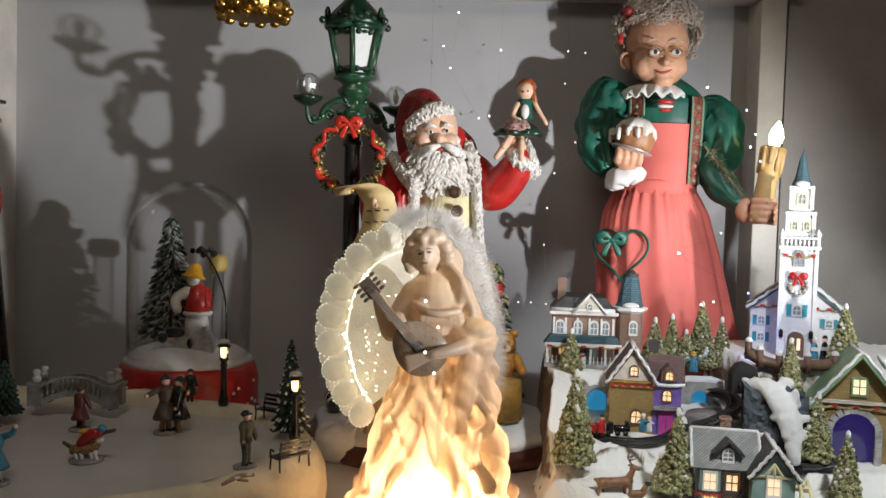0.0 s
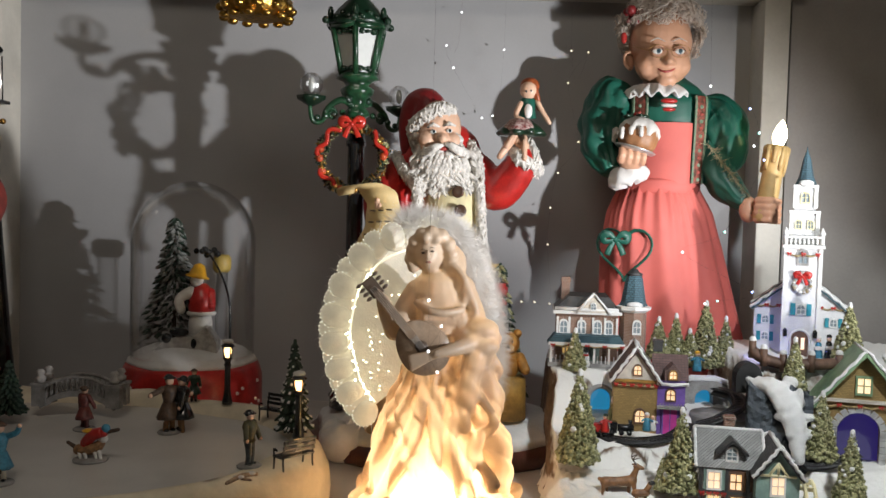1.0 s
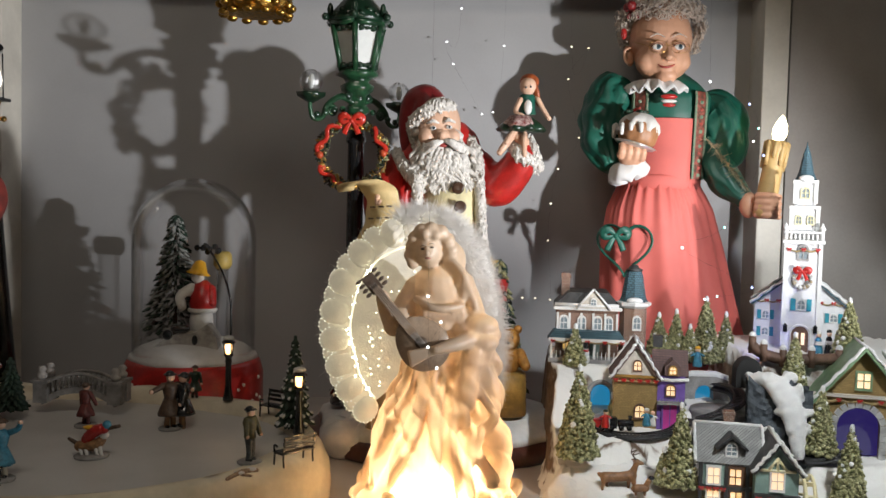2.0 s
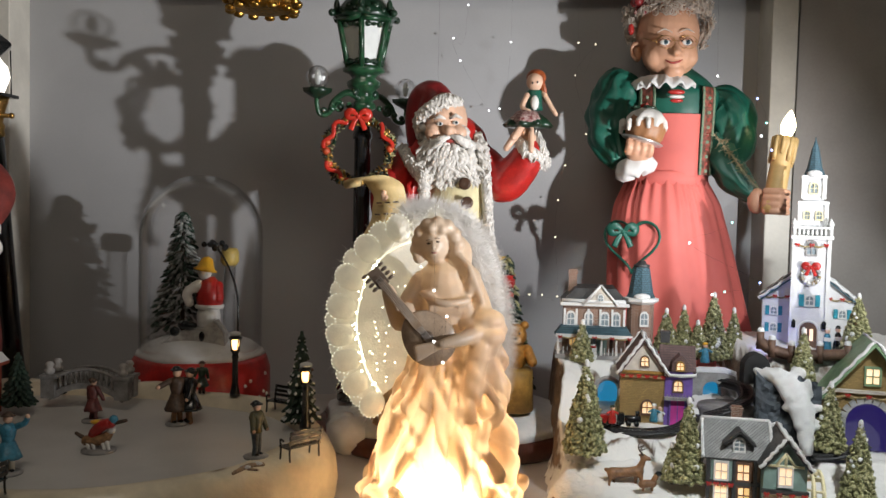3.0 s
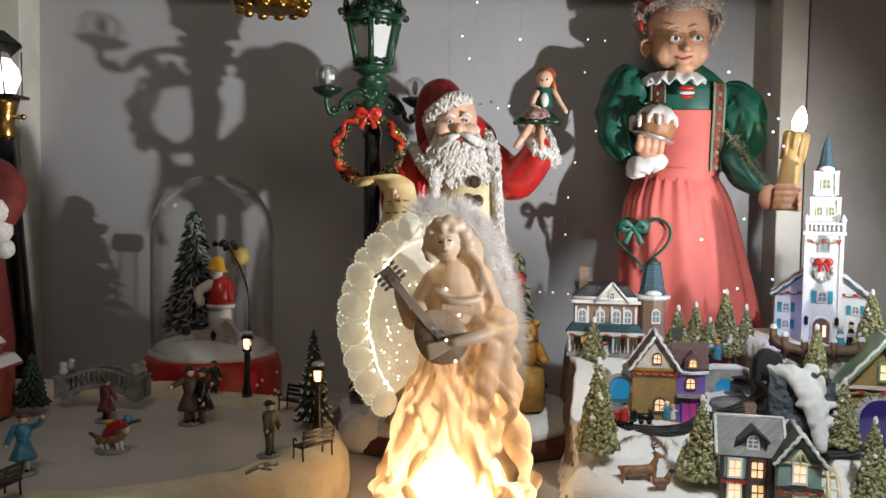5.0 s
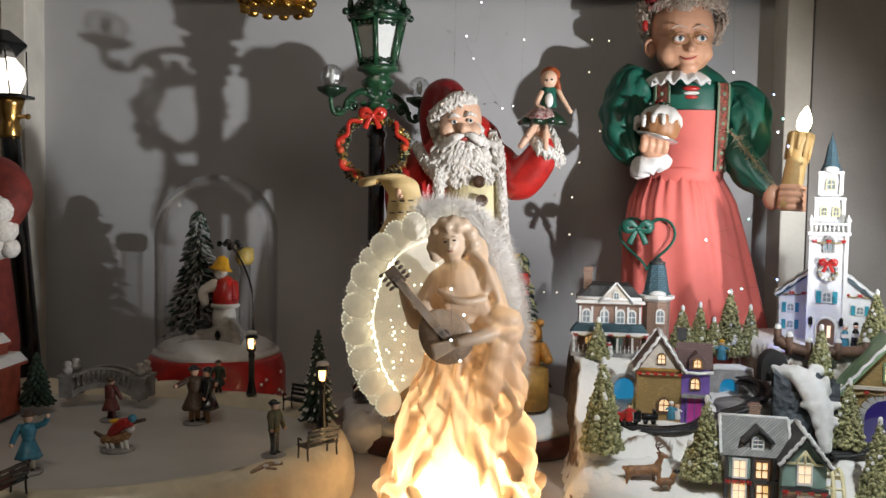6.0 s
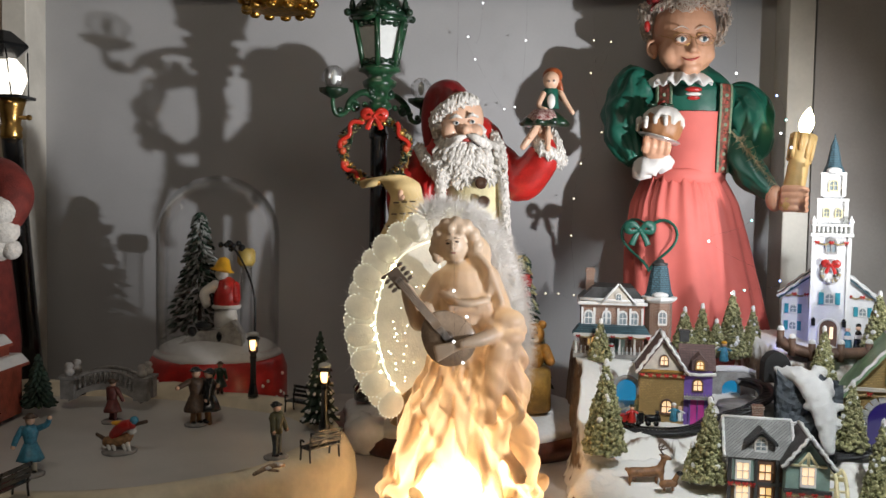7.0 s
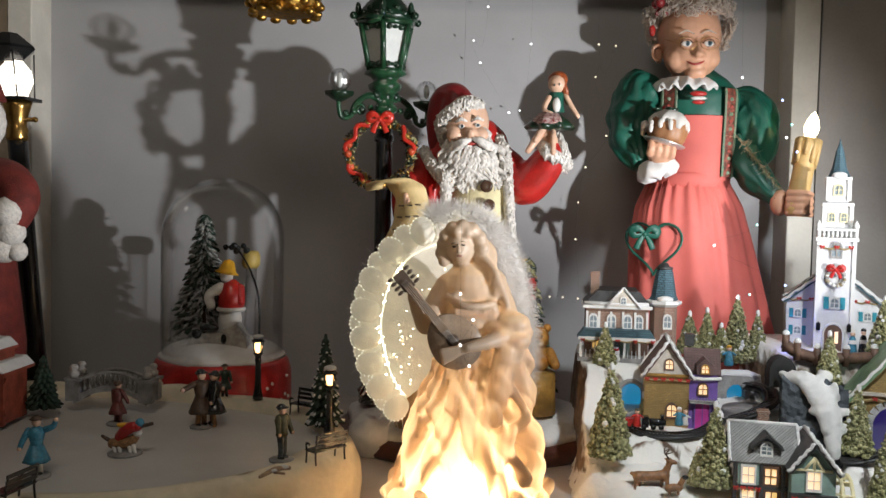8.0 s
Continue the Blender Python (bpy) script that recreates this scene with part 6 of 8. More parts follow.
def pavilion():
    o = Vector((-0.561, 1.058, 0.0760))
    t = thing("pavilion", (o.x, o.y, RZ), "brick-red model pavilion with lattice walls and snowy roofs", "model house")
    x0, w = -0.036, 0.060
    part("wall", Form().box((x0, 0.02, 0.032), (w, 0.06, 0.064), M_BRICKRED), t, "red painted latticed wall")
    for z, ww, d in ((0.066, w + 0.016, 0.078), (0.092, w * 0.7, 0.058)):
        part("roof", Form().prism([(-ww / 2, 0), (ww / 2, 0), (ww / 2 - 0.012, 0.012), (-ww / 2 + 0.012, 0.012)], 0.02 - d / 2, 0.02 + d / 2, M_SNOW, Matrix.Translation((x0, 0, z))), t, "snow-covered roof", 0.002)
        part("eave", Form().box((x0, 0.02, z - 0.001), (ww - 0.002, d - 0.002, 0.004), M_BRICKRED), t)
    part("upper_wall", Form().box((x0, 0.02, 0.085), (w * 0.6, 0.044, 0.014), M_BRICKRED), t)
    for k in range(7):
        for s in (-1, 1):
            x = x0 + w / 2 - 0.003 - 0.0035 * k
            part("lattice_bar", Form().box((x, -0.0112, 0.036), (0.0014, 0.002, 0.05), M_BRICKRED, Matrix.Rotation(s * 0.35, 4, "Y")), t)
    part("corner_post", Form().box((x0 + w / 2, -0.011, 0.032), (0.006, 0.006, 0.066), M_BRICKRED), t)
    part("archway", Form().prism([(x0 - 0.018 + 0.012 * math.cos(a), 0.026 + 0.014 * math.sin(a)) for a in np.linspace(0, math.pi, 9)] + [(x0 - 0.030, 0.0), (x0 - 0.006, 0.0)], -0.0125, -0.0105, M_HOLLOWSHADE), t, "black panel for the shade in an arched opening")


M_BRICKRED = mat("brick_red_paint", (0.26, 0.055, 0.03), 0.5, vary=0.25, scale=90, bump=0.2)
pavilion()


def gas_lamp():
    top, foot = Vector((-0.682, 1.300, 0.448)), Vector((-0.667, 1.340, 0.039))
    foot.z = 0.0
    t = thing("gas_lamp", foot, "tall black model gas lamp with brass collar and glowing crystal", "lamp")
    d = top - foot
    part("pole", Form().tube([(0, 0, 0), d * 0.3, d * 0.6, d], [0.020, 0.0165, 0.0155, 0.0145], M_BLACK, 16), t, "black tapering pole")
    col = Form().lathe(d, [(0.0145, -0.004), (0.0165, 0.0), (0.015, 0.006), (0.0165, 0.012), (0.0135, 0.018), (0.015, 0.03), (0.019, 0.045), (0.022, 0.056), (0.0, 0.056)], M_BRASS, 20)
    part("collar", col, t, "polished brass collar")
    part("ladder_rest", Form().tube([d + Vector((-0.03, 0, 0.028)), d + Vector((0.030, -0.004, 0.028))], 0.0032, M_BRASS, 10).ball(d + Vector((0.030, -0.004, 0.028)), 0.0045, M_BRASS, 10, 7), t, "brass cross bar")
    part("plate", Form().box(d + Vector((0, 0, 0.0585)), (0.052, 0.052, 0.005), M_BLACK), t, bevel=0.001)
    cr = Form().lathe(d + Vector((-0.004, 0, 0.061)), [(0.020, 0.0), (0.030, 0.024), (0.026, 0.040), (0.012, 0.056), (0.0, 0.058)], M_CRYSTALGLOW, 6, smooth=False)
    part("crystal", cr, t, "glowing faceted crystal lamp")
    hood = Form().lathe(d + Vector((-0.012, 0, 0.114)), [(0.018, 0.0), (0.040, 0.020), (0.038, 0.024), (0.012, 0.044), (0.0, 0.046)], M_BLACK, 6, smooth=False)
    part("hood", hood, t, "black angular hood")
    for k in range(4):
        a = k * math.pi / 2 + 0.5
        part("stay", Form().tube([d + Vector((0.024 * math.cos(a), 0.024 * math.sin(a), 0.06)), d + Vector((-0.008 + 0.03 * math.cos(a), 0.03 * math.sin(a), 0.128))], 0.0012, M_BLACK, 5), t)


gas_lamp()


def plush_figure():
    """The red plush figure at the edge of the display: one mesh."""
    f = Form()
    c = Form()
    cx, cy = -0.678, 1.16
    c.lathe((cx, cy, 0.072), [(0.07, 0), (0.075, 0.08), (0.062, 0.20), (0.05, 0.30), (0.03, 0.33)], M_PLUSHRED, 24)
    limb(c, [(cx + 0.03, cy, 0.385), (-0.604, 1.130, 0.378), (-0.577, 1.110, 0.358), (-0.579, 1.100, 0.333)], [0.03, 0.030, 0.026, 0.022], M_PLUSHRED, 14)
    f.join(fused(c, M_PLUSHRED, 0.005, 4))
    for q, r in (((-0.582, 1.092, 0.338), 0.021), ((-0.581, 1.095, 0.313), 0.019), ((-0.593, 1.100, 0.293), 0.021), ((-0.574, 1.098, 0.288), 0.013)):
        f.ball(q, r, M_PLUSHWHITE, 16, 10, fn=lambda d: 1 + 0.10 * noise.noise(d * 6))
    f.ball((cx, cy, 0.46), 0.05, M_PLUSHWHITE, 16, 10)
    f.lathe((cx, cy, 0.49), [(0.05, 0), (0.04, 0.03), (0.0, 0.09)], M_PLUSHRED, 16)
    tagged(part("plush_figure", f), "red plush figure with white fur cuffs beside the lamp", "plush toy")


M_PLUSHRED = mat("red_velvet", (0.17, 0.022, 0.015), 0.8, vary=0.25, scale=60, bump=0.4)
M_PLUSHWHITE = mat("white_plush", (0.72, 0.69, 0.64), 0.9, vary=0.12, scale=200, bump=0.8)
plush_figure()


def hanging_lamp():
    o = Vector((-0.250, 1.200, 0.616))
    t = thing("hanging_ornament", o, "ornate pierced gold ornament hanging from the ceiling", "ornament")
    R = 0.0493
    part("dish", Form().lathe((0, 0, 0), [(0.014, 0.0), (R * 0.62, 0.001), (R * 0.86, 0.004), (R * 0.9, 0.010), (R * 0.99, 0.014), (R, 0.024), (R * 0.9, 0.030), (R * 0.6, 0.06), (R * 0.2, 0.085), (0.0, 0.09)], M_GOLDEN, 56, lambda a, z: 1 + 0.02 * math.cos(16 * a)), t, "embossed gold dish")
    for k in range(12):
        a = 6.283 * k / 12
        part("foot_bead", Form().ball((R * 0.9 * math.cos(a), R * 0.9 * math.sin(a), 0.002), (0.008, 0.008, 0.005), M_GOLDEN, 8, 6), t)
        part("scroll_boss", Form().ball((R * 0.98 * math.cos(a + 0.26), R * 0.98 * math.sin(a + 0.26), 0.014), (0.007, 0.007, 0.006), M_GOLDEN, 8, 6), t)
    part("chain", Form().tube([(0, 0, 0.085), (0, 0, 1.40 - o.z)], 0.003, M_GOLDEN, 6), t)


M_GOLDEN = mat("embossed_gold", (0.62, 0.36, 0.08), 0.32, metal=1.0, vary=0.4, scale=120, bump=0.8, fine=160)
hanging_lamp()


def toy_corner():
    """The small tree, bear and toys beside the bearded figurine."""
    t = thing("toy_tree", (0.100, 1.330, 0.115), "small dark fir with a gold star beside the figurine", "tree")
    t.location.z = 0.058
    crown = Form()
    H = 0.20
    for k in range(300):
        u = random.random()
        a, z = random.uniform(0, 6.283), 0.02 + H * u
        r = 0.040 * (1 - u) + 0.004
        p = Vector((r * math.cos(a), r * math.sin(a), z))
        d = Vector((math.cos(a), math.sin(a), -0.6)) * 0.008
        crown.tube([p - d, p, p + d], [0.001, 0.004, 0.0008], random.choice((M_FIR, M_FIR, M_GLITTERFIR)), 5, 0.6)
    crown.lathe((0, 0, 0), [(0.03, 0.01), (0.003, H)], M_FIR, 10)
    part("crown", crown, t)
    st = Form().prism([((0.015 if k % 2 == 0 else 0.0065) * math.sin(k * math.pi / 5), (0.015 if k % 2 == 0 else 0.0065) * math.cos(k * math.pi / 5)) for k in range(10)], -0.003, 0.003, M_GOLDSTAR, Matrix.Translation((-0.015, -0.01, H + 0.018)))
    part("star", st, t, "gold star on the tip")
    b = Form()
    o = Vector((0.113, 1.270, 0.168))
    b.ball(o + Vector((0, 0, -0.030)), (0.020, 0.018, 0.024), M_BEAR)
    b.ball(o, 0.018, M_BEAR)
    b.ball(o + Vector((0, -0.015, -0.005)), (0.009, 0.008, 0.007), M_TANBEAR)
    for s in (-1, 1):
        b.ball(o + Vector((s * 0.014, 0, 0.015)), 0.0065, M_BEAR, 10, 7)
        b.ball(o + Vector((s * 0.006, -0.0155, 0.005)), 0.0017, M_EYE, 6, 5)
        limb(b, [o + Vector((s * 0.018, -0.004, -0.02)), o + Vector((s * 0.026, -0.018, -0.036))], [0.008, 0.007], M_BEAR, 8, 3)
    b.ball(o + Vector((0, -0.023, -0.002)), 0.002, M_EYE, 6, 5)
    b.lathe((o.x, o.y, 0.058), [(0.03, 0), (0.028, 0.06), (0.024, o.z - 0.105)], M_GOLDCLOTH, 16)
    tagged(part("teddy_bear", b), "golden brown toy bear seated in a gold sack", "toy bear")
    g = thing("toy_heap", (-0.050, 1.200, 0.087), "yellow and brown toys heaped beside the figurine", "toys")
    g.location.z = 0.05
    part("sack", Form().lathe((0, 0, 0), [(0.035, 0), (0.042, 0.03), (0.034, 0.07), (0.03, 0.085), (0, 0.09)], M_TANBEAR, 24, lambda a, z: 1 + 0.06 * math.sin(6 * a)), g, "tan cloth sack")
    part("horn", Form().tube(bend([(0.0, -0.045, 0.075), (0.02, -0.05, 0.085), (0.035, -0.045, 0.10)], 4), ramp([0.010, 0.006, 0.004], 9), M_YELLOW, 10), g, "yellow toy horn")
    part("ball", Form().ball((0.01, -0.01, 0.10), 0.02, M_REDDARK), g, "dark red ball")


M_BEAR = mat("golden_bear", (0.42, 0.19, 0.03), 0.6, vary=0.25, scale=150, bump=0.5)
M_TANBEAR = mat("tan_cloth", (0.45, 0.30, 0.16), 0.7, vary=0.2, scale=60, bump=0.3)
M_GOLDSTAR = mat("gold_star", (0.80, 0.52, 0.08), 0.35, metal=0.4)
M_GOLDCLOTH = mat("gold_cloth", (0.36, 0.20, 0.04), 0.6, vary=0.3)
toy_corner()


# ---- the mountain village ----
M_CLAP = mat("white_clapboard", (0.66, 0.66, 0.67), 0.5, vary=0.06, scale=90, bump=0.2)
M_BRICK = grid_mat("tiny_brick", (0.26, 0.13, 0.085), (0.34, 0.29, 0.24), 0.005, 0.0022)
M_OCHRE = grid_mat("ochre_stone", (0.36, 0.24, 0.085), (0.20, 0.13, 0.05), 0.004, 0.0022)
M_SHINGLE = grid_mat("grey_shingle", (0.30, 0.30, 0.29), (0.10, 0.10, 0.10), 0.004, 0.003)
M_PLUMROOF = grid_mat("plum_shingle", (0.17, 0.10, 0.09), (0.06, 0.04, 0.04), 0.004, 0.003)
M_BLUEROOF = grid_mat("slate_blue_shingle", (0.07, 0.15, 0.19), (0.03, 0.05, 0.06), 0.004, 0.0032)
M_GREENROOF = mat("green_roof", (0.17, 0.27, 0.15), 0.5, vary=0.2, scale=60, bump=0.3)
M_DARKROOF = mat("charcoal_roof", (0.045, 0.045, 0.045), 0.5, vary=0.3, scale=90, bump=0.4)
M_TEAL = mat("teal_shutter", (0.03, 0.28, 0.36), 0.5, vary=0.2)
M_SAGE = mat("sage_green_board", (0.22, 0.32, 0.28), 0.5, vary=0.15, scale=60, bump=0.2)
M_LILAC = mat("shaded_lilac_wall", (0.36, 0.33, 0.50), 0.5, vary=0.1)
# violet and magenta carry the coloured light on the house in their base colour
M_VIOLETLIT = mat("violet_lit_wall", (0.16, 0.09, 0.34), 0.5, vary=0.2)
M_MAGENTALIT = mat("magenta_lit_door", (0.50, 0.05, 0.28), 0.5)
M_TRIMWHITE = mat("trim_white", (0.66, 0.66, 0.64), 0.5, vary=0.05)
M_TRACK = mat("black_track", (0.015, 0.015, 0.016), 0.45, vary=0.3)
M_DUSKGLASS = mat("dusk_pane", (0.25, 0.30, 0.33), 0.15, vary=0.2, scale=200)
M_GARLAND = mat("garland_gold", (0.36, 0.27, 0.12), 0.5, vary=0.4, scale=300, bump=0.5)
M_BROWNFENCE = mat("brown_fence", (0.13, 0.07, 0.045), 0.6, vary=0.3, scale=90)
# emissive panels stand in for the coloured light inside the tunnels
M_BLUEGLOW = glow("blue_tunnel_glow", (0.01, 0.28, 0.55), 0.6, 0.06)
M_VIOLETGLOW = glow("violet_tunnel_glow", (0.06, 0.03, 0.40), 0.22, 0.05)
M_BLUEROCK = mat("blue_grey_rock", (0.060, 0.072, 0.085), 0.7, vary=0.25, scale=45, bump=0.5, fine=140)
M_DEER = mat("deer_brown", (0.25, 0.12, 0.05), 0.55, vary=0.3, scale=150)

CH, MA, BH, LO, CO = (0.511, 1.200, 0.173), (0.251, 1.270, 0.140), (0.291, 1.130, 0.076), (0.548, 1.090, 0.056), (0.378, 0.975, 0.015)


def smooth_step(a, b, x):
    t = min(1, max(0, (x - a) / (b - a)))
    return t * t * (3 - 2 * t)


def shelf(x, y, x0, x1, y0, y1, h, e):
    return h * smooth_step(x0 - e, x0, x) * (1 - smooth_step(x1, x1 + e, x)) * smooth_step(y0 - e, y0, y) * (1 - smooth_step(y1, y1 + e, y))


def ground(x, y):
    w = 0.008 * noise.noise(Vector((x * 22, y * 22, 0))) 
    x, y = x + w, y + 0.010 * noise.noise(Vector((x * 17, y * 17, 4)))
    left = 0.150 + 0.06 * max(0, min(1, (y - 0.98) / 0.3)) * 0.35
    h = 0.0
    h = max(h, shelf(x, y, left + 0.005, 0.86, 0.935, 1.40, 0.022, 0.014) + 0.02 * smooth_step(0.96, 1.06, y) * smooth_step(left, left + 0.02, x))
    slope = MA[2] * smooth_step(1.00, 1.235, y) ** 0.8
    h = max(h, shelf(x, y, left + 0.012, 0.20, 1.0, 1.40, 1.0, 0.014) * slope)
    h = max(h, shelf(x, y, left + 0.012, 0.322, 1.215, 1.40, MA[2], 0.012))
    h = max(h, shelf(x, y, 0.215, 0.352, 1.085, 1.30, BH[2], 0.010))
    h = max(h, shelf(x, y, 0.30, 0.86, 1.16, 1.40, 0.092, 0.02))
    h = max(h, shelf(x, y, 0.446, 0.88, 1.150, 1.40, CH[2] - 0.007, 0.022))
    h = max(h, shelf(x, y, 0.477, 0.88, 1.045, 1.40, LO[2], 0.012))
    return h


def terrain():
    nx, ny = 270, 170
    xs, ys = np.concatenate([np.linspace(0.12, 0.21, 90), np.linspace(0.2125, 0.90, 180)]), np.linspace(0.90, 1.44, ny)
    vs, fs = [], []
    for y in ys:
        for x in xs:
            h = ground(x, y)
            rough = 0.004 * noise.noise(Vector((x * 60, y * 60, h * 60))) + 0.0025 * noise.noise(Vector((x * 130, y * 130, h * 160)))
            vs.append((x + rough * 0.5, y + rough * 1.2, max(0.0005, h + rough * min(1, h * 30)) if h > 0.001 else -0.006))
    for j in range(ny - 1):
        for i in range(nx - 1):
            p = j * nx + i
            fs.append((p, p + 1, p + nx + 1, p + nx))
    ob = part("village_mountain", Form().add(vs, fs, M_ROCK))
    tagged(ob, "snow-covered rocky mountain base of a model village", "model base")


terrain()


def rock_wall(name, a, b, zt, depth, material, label):
    """A craggy rock face between two points."""
    a, b = Vector(a), Vector(b)
    vs, fs = [], []
    nu, nv = 26, 22
    d = (b - a).normalized()
    n = Vector((d.y, -d.x, 0))
    for j in range(nv):
        for i in range(nu):
            u, v = i / (nu - 1), j / (nv - 1)
            p = a.lerp(b, u)
            crag = 0.006 * noise.noise(Vector((u * 5, v * 6, 7))) + 0.0035 * noise.noise(Vector((u * 12, v * 15, 3)))
            top = zt * (1 - 0.10 * abs(math.sin(5 * u)))
            vs.append(Vector((p.x, p.y, 0)) + n * (depth * (1 - v) + crag) + Vector((0, 0, a.z + (top - a.z) * v)))
    for j in range(nv - 1):
        for i in range(nu - 1):
            q = j * nu + i
            fs.append((q, q + 1, q + nu + 1, q + nu))
    k = len(vs)
    vs += [v + Vector((-n.x * 0.03 - 0.0, -n.y * 0.03, 0)) for v in list(vs)]
    fs += [tuple(q + k for q in f[::-1]) for f in list(fs)]
    f = Form().add(vs, fs, material, False)
    return tagged(part(name, f), label, "rock")


rock_wall("rock_face", (0.408, 1.090, 0.050), (0.484, 1.074, 0.050), CH[2] - 0.014, 0.022, M_BLUEROCK, "craggy blue-grey rock cliff under the church")


def snow_fall():
    f = Form()
    line = bend([(0.4189, 1.1000, 0.1516), (0.4353, 1.0860, 0.1520), (0.4498, 1.0700, 0.1330), (0.4576, 1.0580, 0.1045), (0.4610, 1.0520, 0.0678)], 6)
    for i, p in enumerate(line):
        r = float(np.interp(i, [0, 6, 12, 18, 24], [0.008, 0.013, 0.017, 0.014, 0.007]))
        f.ball(p, (r, 0.008, r * 0.8), M_SNOW, 12, 8, fn=lambda d: 1 + 0.5 * noise.noise(d * 2.5 + Vector((i * 0.9, 0, 0))))
        f.ball(p + Vector((random.gauss(0, 0.010), 0.004, random.gauss(0, 0.008))), (r * random.uniform(0.3, 0.8), 0.006, r * random.uniform(0.3, 0.7)), M_SNOW, 10, 7)
    tagged(part("snow_drift", fused(f, M_SNOW, 0.0025, 2)), "thick white snow hanging over the rock cliff", "snow")


snow_fall()


def win(parent, x, y, z, w, h, pane, casing=None, arch=False, shutters=None, bars=1):
    """A framed window on a wall that faces the front."""
    casing = casing or M_TRIMWHITE
    def outline(s):
        if not arch:
            return [(-w / 2 * s, -h / 2 * s), (w / 2 * s, -h / 2 * s), (w / 2 * s, h / 2 * s), (-w / 2 * s, h / 2 * s)]
        return [(-w / 2 * s, -h / 2 * s), (w / 2 * s, -h / 2 * s)] + [(w / 2 * s * math.cos(a), h / 2 * s - w / 2 * s + w / 2 * s * math.sin(a)) for a in np.linspace(0, math.pi, 9)]
    o, i = outline(1.0), outline(0.74)
    n = len(o)
    vs = [(p[0], -0.0022, p[1]) for p in o] + [(p[0], -0.0022, p[1]) for p in i] + [(p[0], 0.0006, p[1]) for p in o] + [(p[0], 0.0006, p[1]) for p in i]
    fs = []
    for k in range(n):
        j = (k + 1) % n
        fs += [(k, j, n + j, n + k), (k, 2 * n + k, 2 * n + j, j), (n + k, n + j, 3 * n + j, 3 * n + k)]
    ob = part("window", Form().add(vs, fs, casing, False), parent, at=(x, y, z))
    part("pane", Form().prism(outline(0.80), -0.0010, 0.0004, pane), ob)
    f = Form().box((0, -0.0016, 0), (w * 0.07, 0.0014, h * 0.78), casing)
    for b in range(bars):
        f.box((0, -0.0017, h * 0.8 * ((b + 1) / (bars + 1) - 0.5)), (w * 0.76, 0.0013, h * 0.05), casing)
    part("glazing_bar", f, ob)
    if shutters:
        for s in (-1, 1):
            part("shutter", Form().box((s * w * 0.78, -0.0012, 0), (w * 0.48, 0.002, h), shutters), ob)
    return ob


def gable_roof(parent, w, d, z, rise, material, over=0.004, thick=0.003, snow=True, x=0.0, y=0.0, ridge_along="y"):
    """Two pitched slabs; the ridge runs along the depth or along the front."""
    turn = Matrix.Translation((x, y, z)) @ (Matrix() if ridge_along == "y" else Matrix.Rotation(radians(90), 4, "Z"))
    run, long = (w, d) if ridge_along == "y" else (d, w)
    a = math.atan2(rise, run / 2)
    ln = math.hypot(rise, run / 2) + over
    for s in (-1, 1):
        m = turn @ Matrix.Translation((0, 0, rise + 0.001)) @ Matrix.Rotation(s * a, 4, "Y") @ Matrix.Translation((s * ln / 2, 0, 0))
        ob = part("roof_slope", Form().box((0, 0, 0), (ln, long + 2 * over, thick), material), parent, at=m)
        if snow:
            n = 16
            for e in (-1, 1):
                pts = [(s * (-ln / 2 + ln * k / n), e * (long / 2 + over), thick * 0.55 + 0.0008 * math.sin(k * 1.7)) for k in range(n + 1)]
                part("roof_snow", Form().tube(pts, [0.0014 + 0.0009 * abs(math.sin(k * 1.3)) for k in range(n + 1)], M_SNOW, 6), ob)
    f = Form().tube([turn @ Vector((0, -long / 2 - over, rise + 0.003)), turn @ Vector((0, long / 2 + over, rise + 0.003))], 0.002, M_SNOW if snow else material, 6)
    part("ridge", f, parent)


def garland(parent, x0, x1, y, z, n, sag=0.003):
    for k in range(n):
        a, b = x0 + (x1 - x0) * k / n, x0 + (x1 - x0) * (k + 1) / n
        part("garland", Form().tube(bend([(a, y, z), ((a + b) / 2, y, z - sag), (b, y, z)], 4), 0.0012, M_GARLAND, 6), parent)
    for k in range(n + 1):
        part("red_bow", bow(Form(), (x0 + (x1 - x0) * k / n, y - 0.0015, z), 0.0026, M_RED), parent)


def chimney(parent, x, y, z, h, material):
    part("chimney", Form().box((x, y, z + h / 2), (0.012, 0.010, h), material).box((x, y, z + h * 0.86), (0.0145, 0.0125, h * 0.12), material), parent)


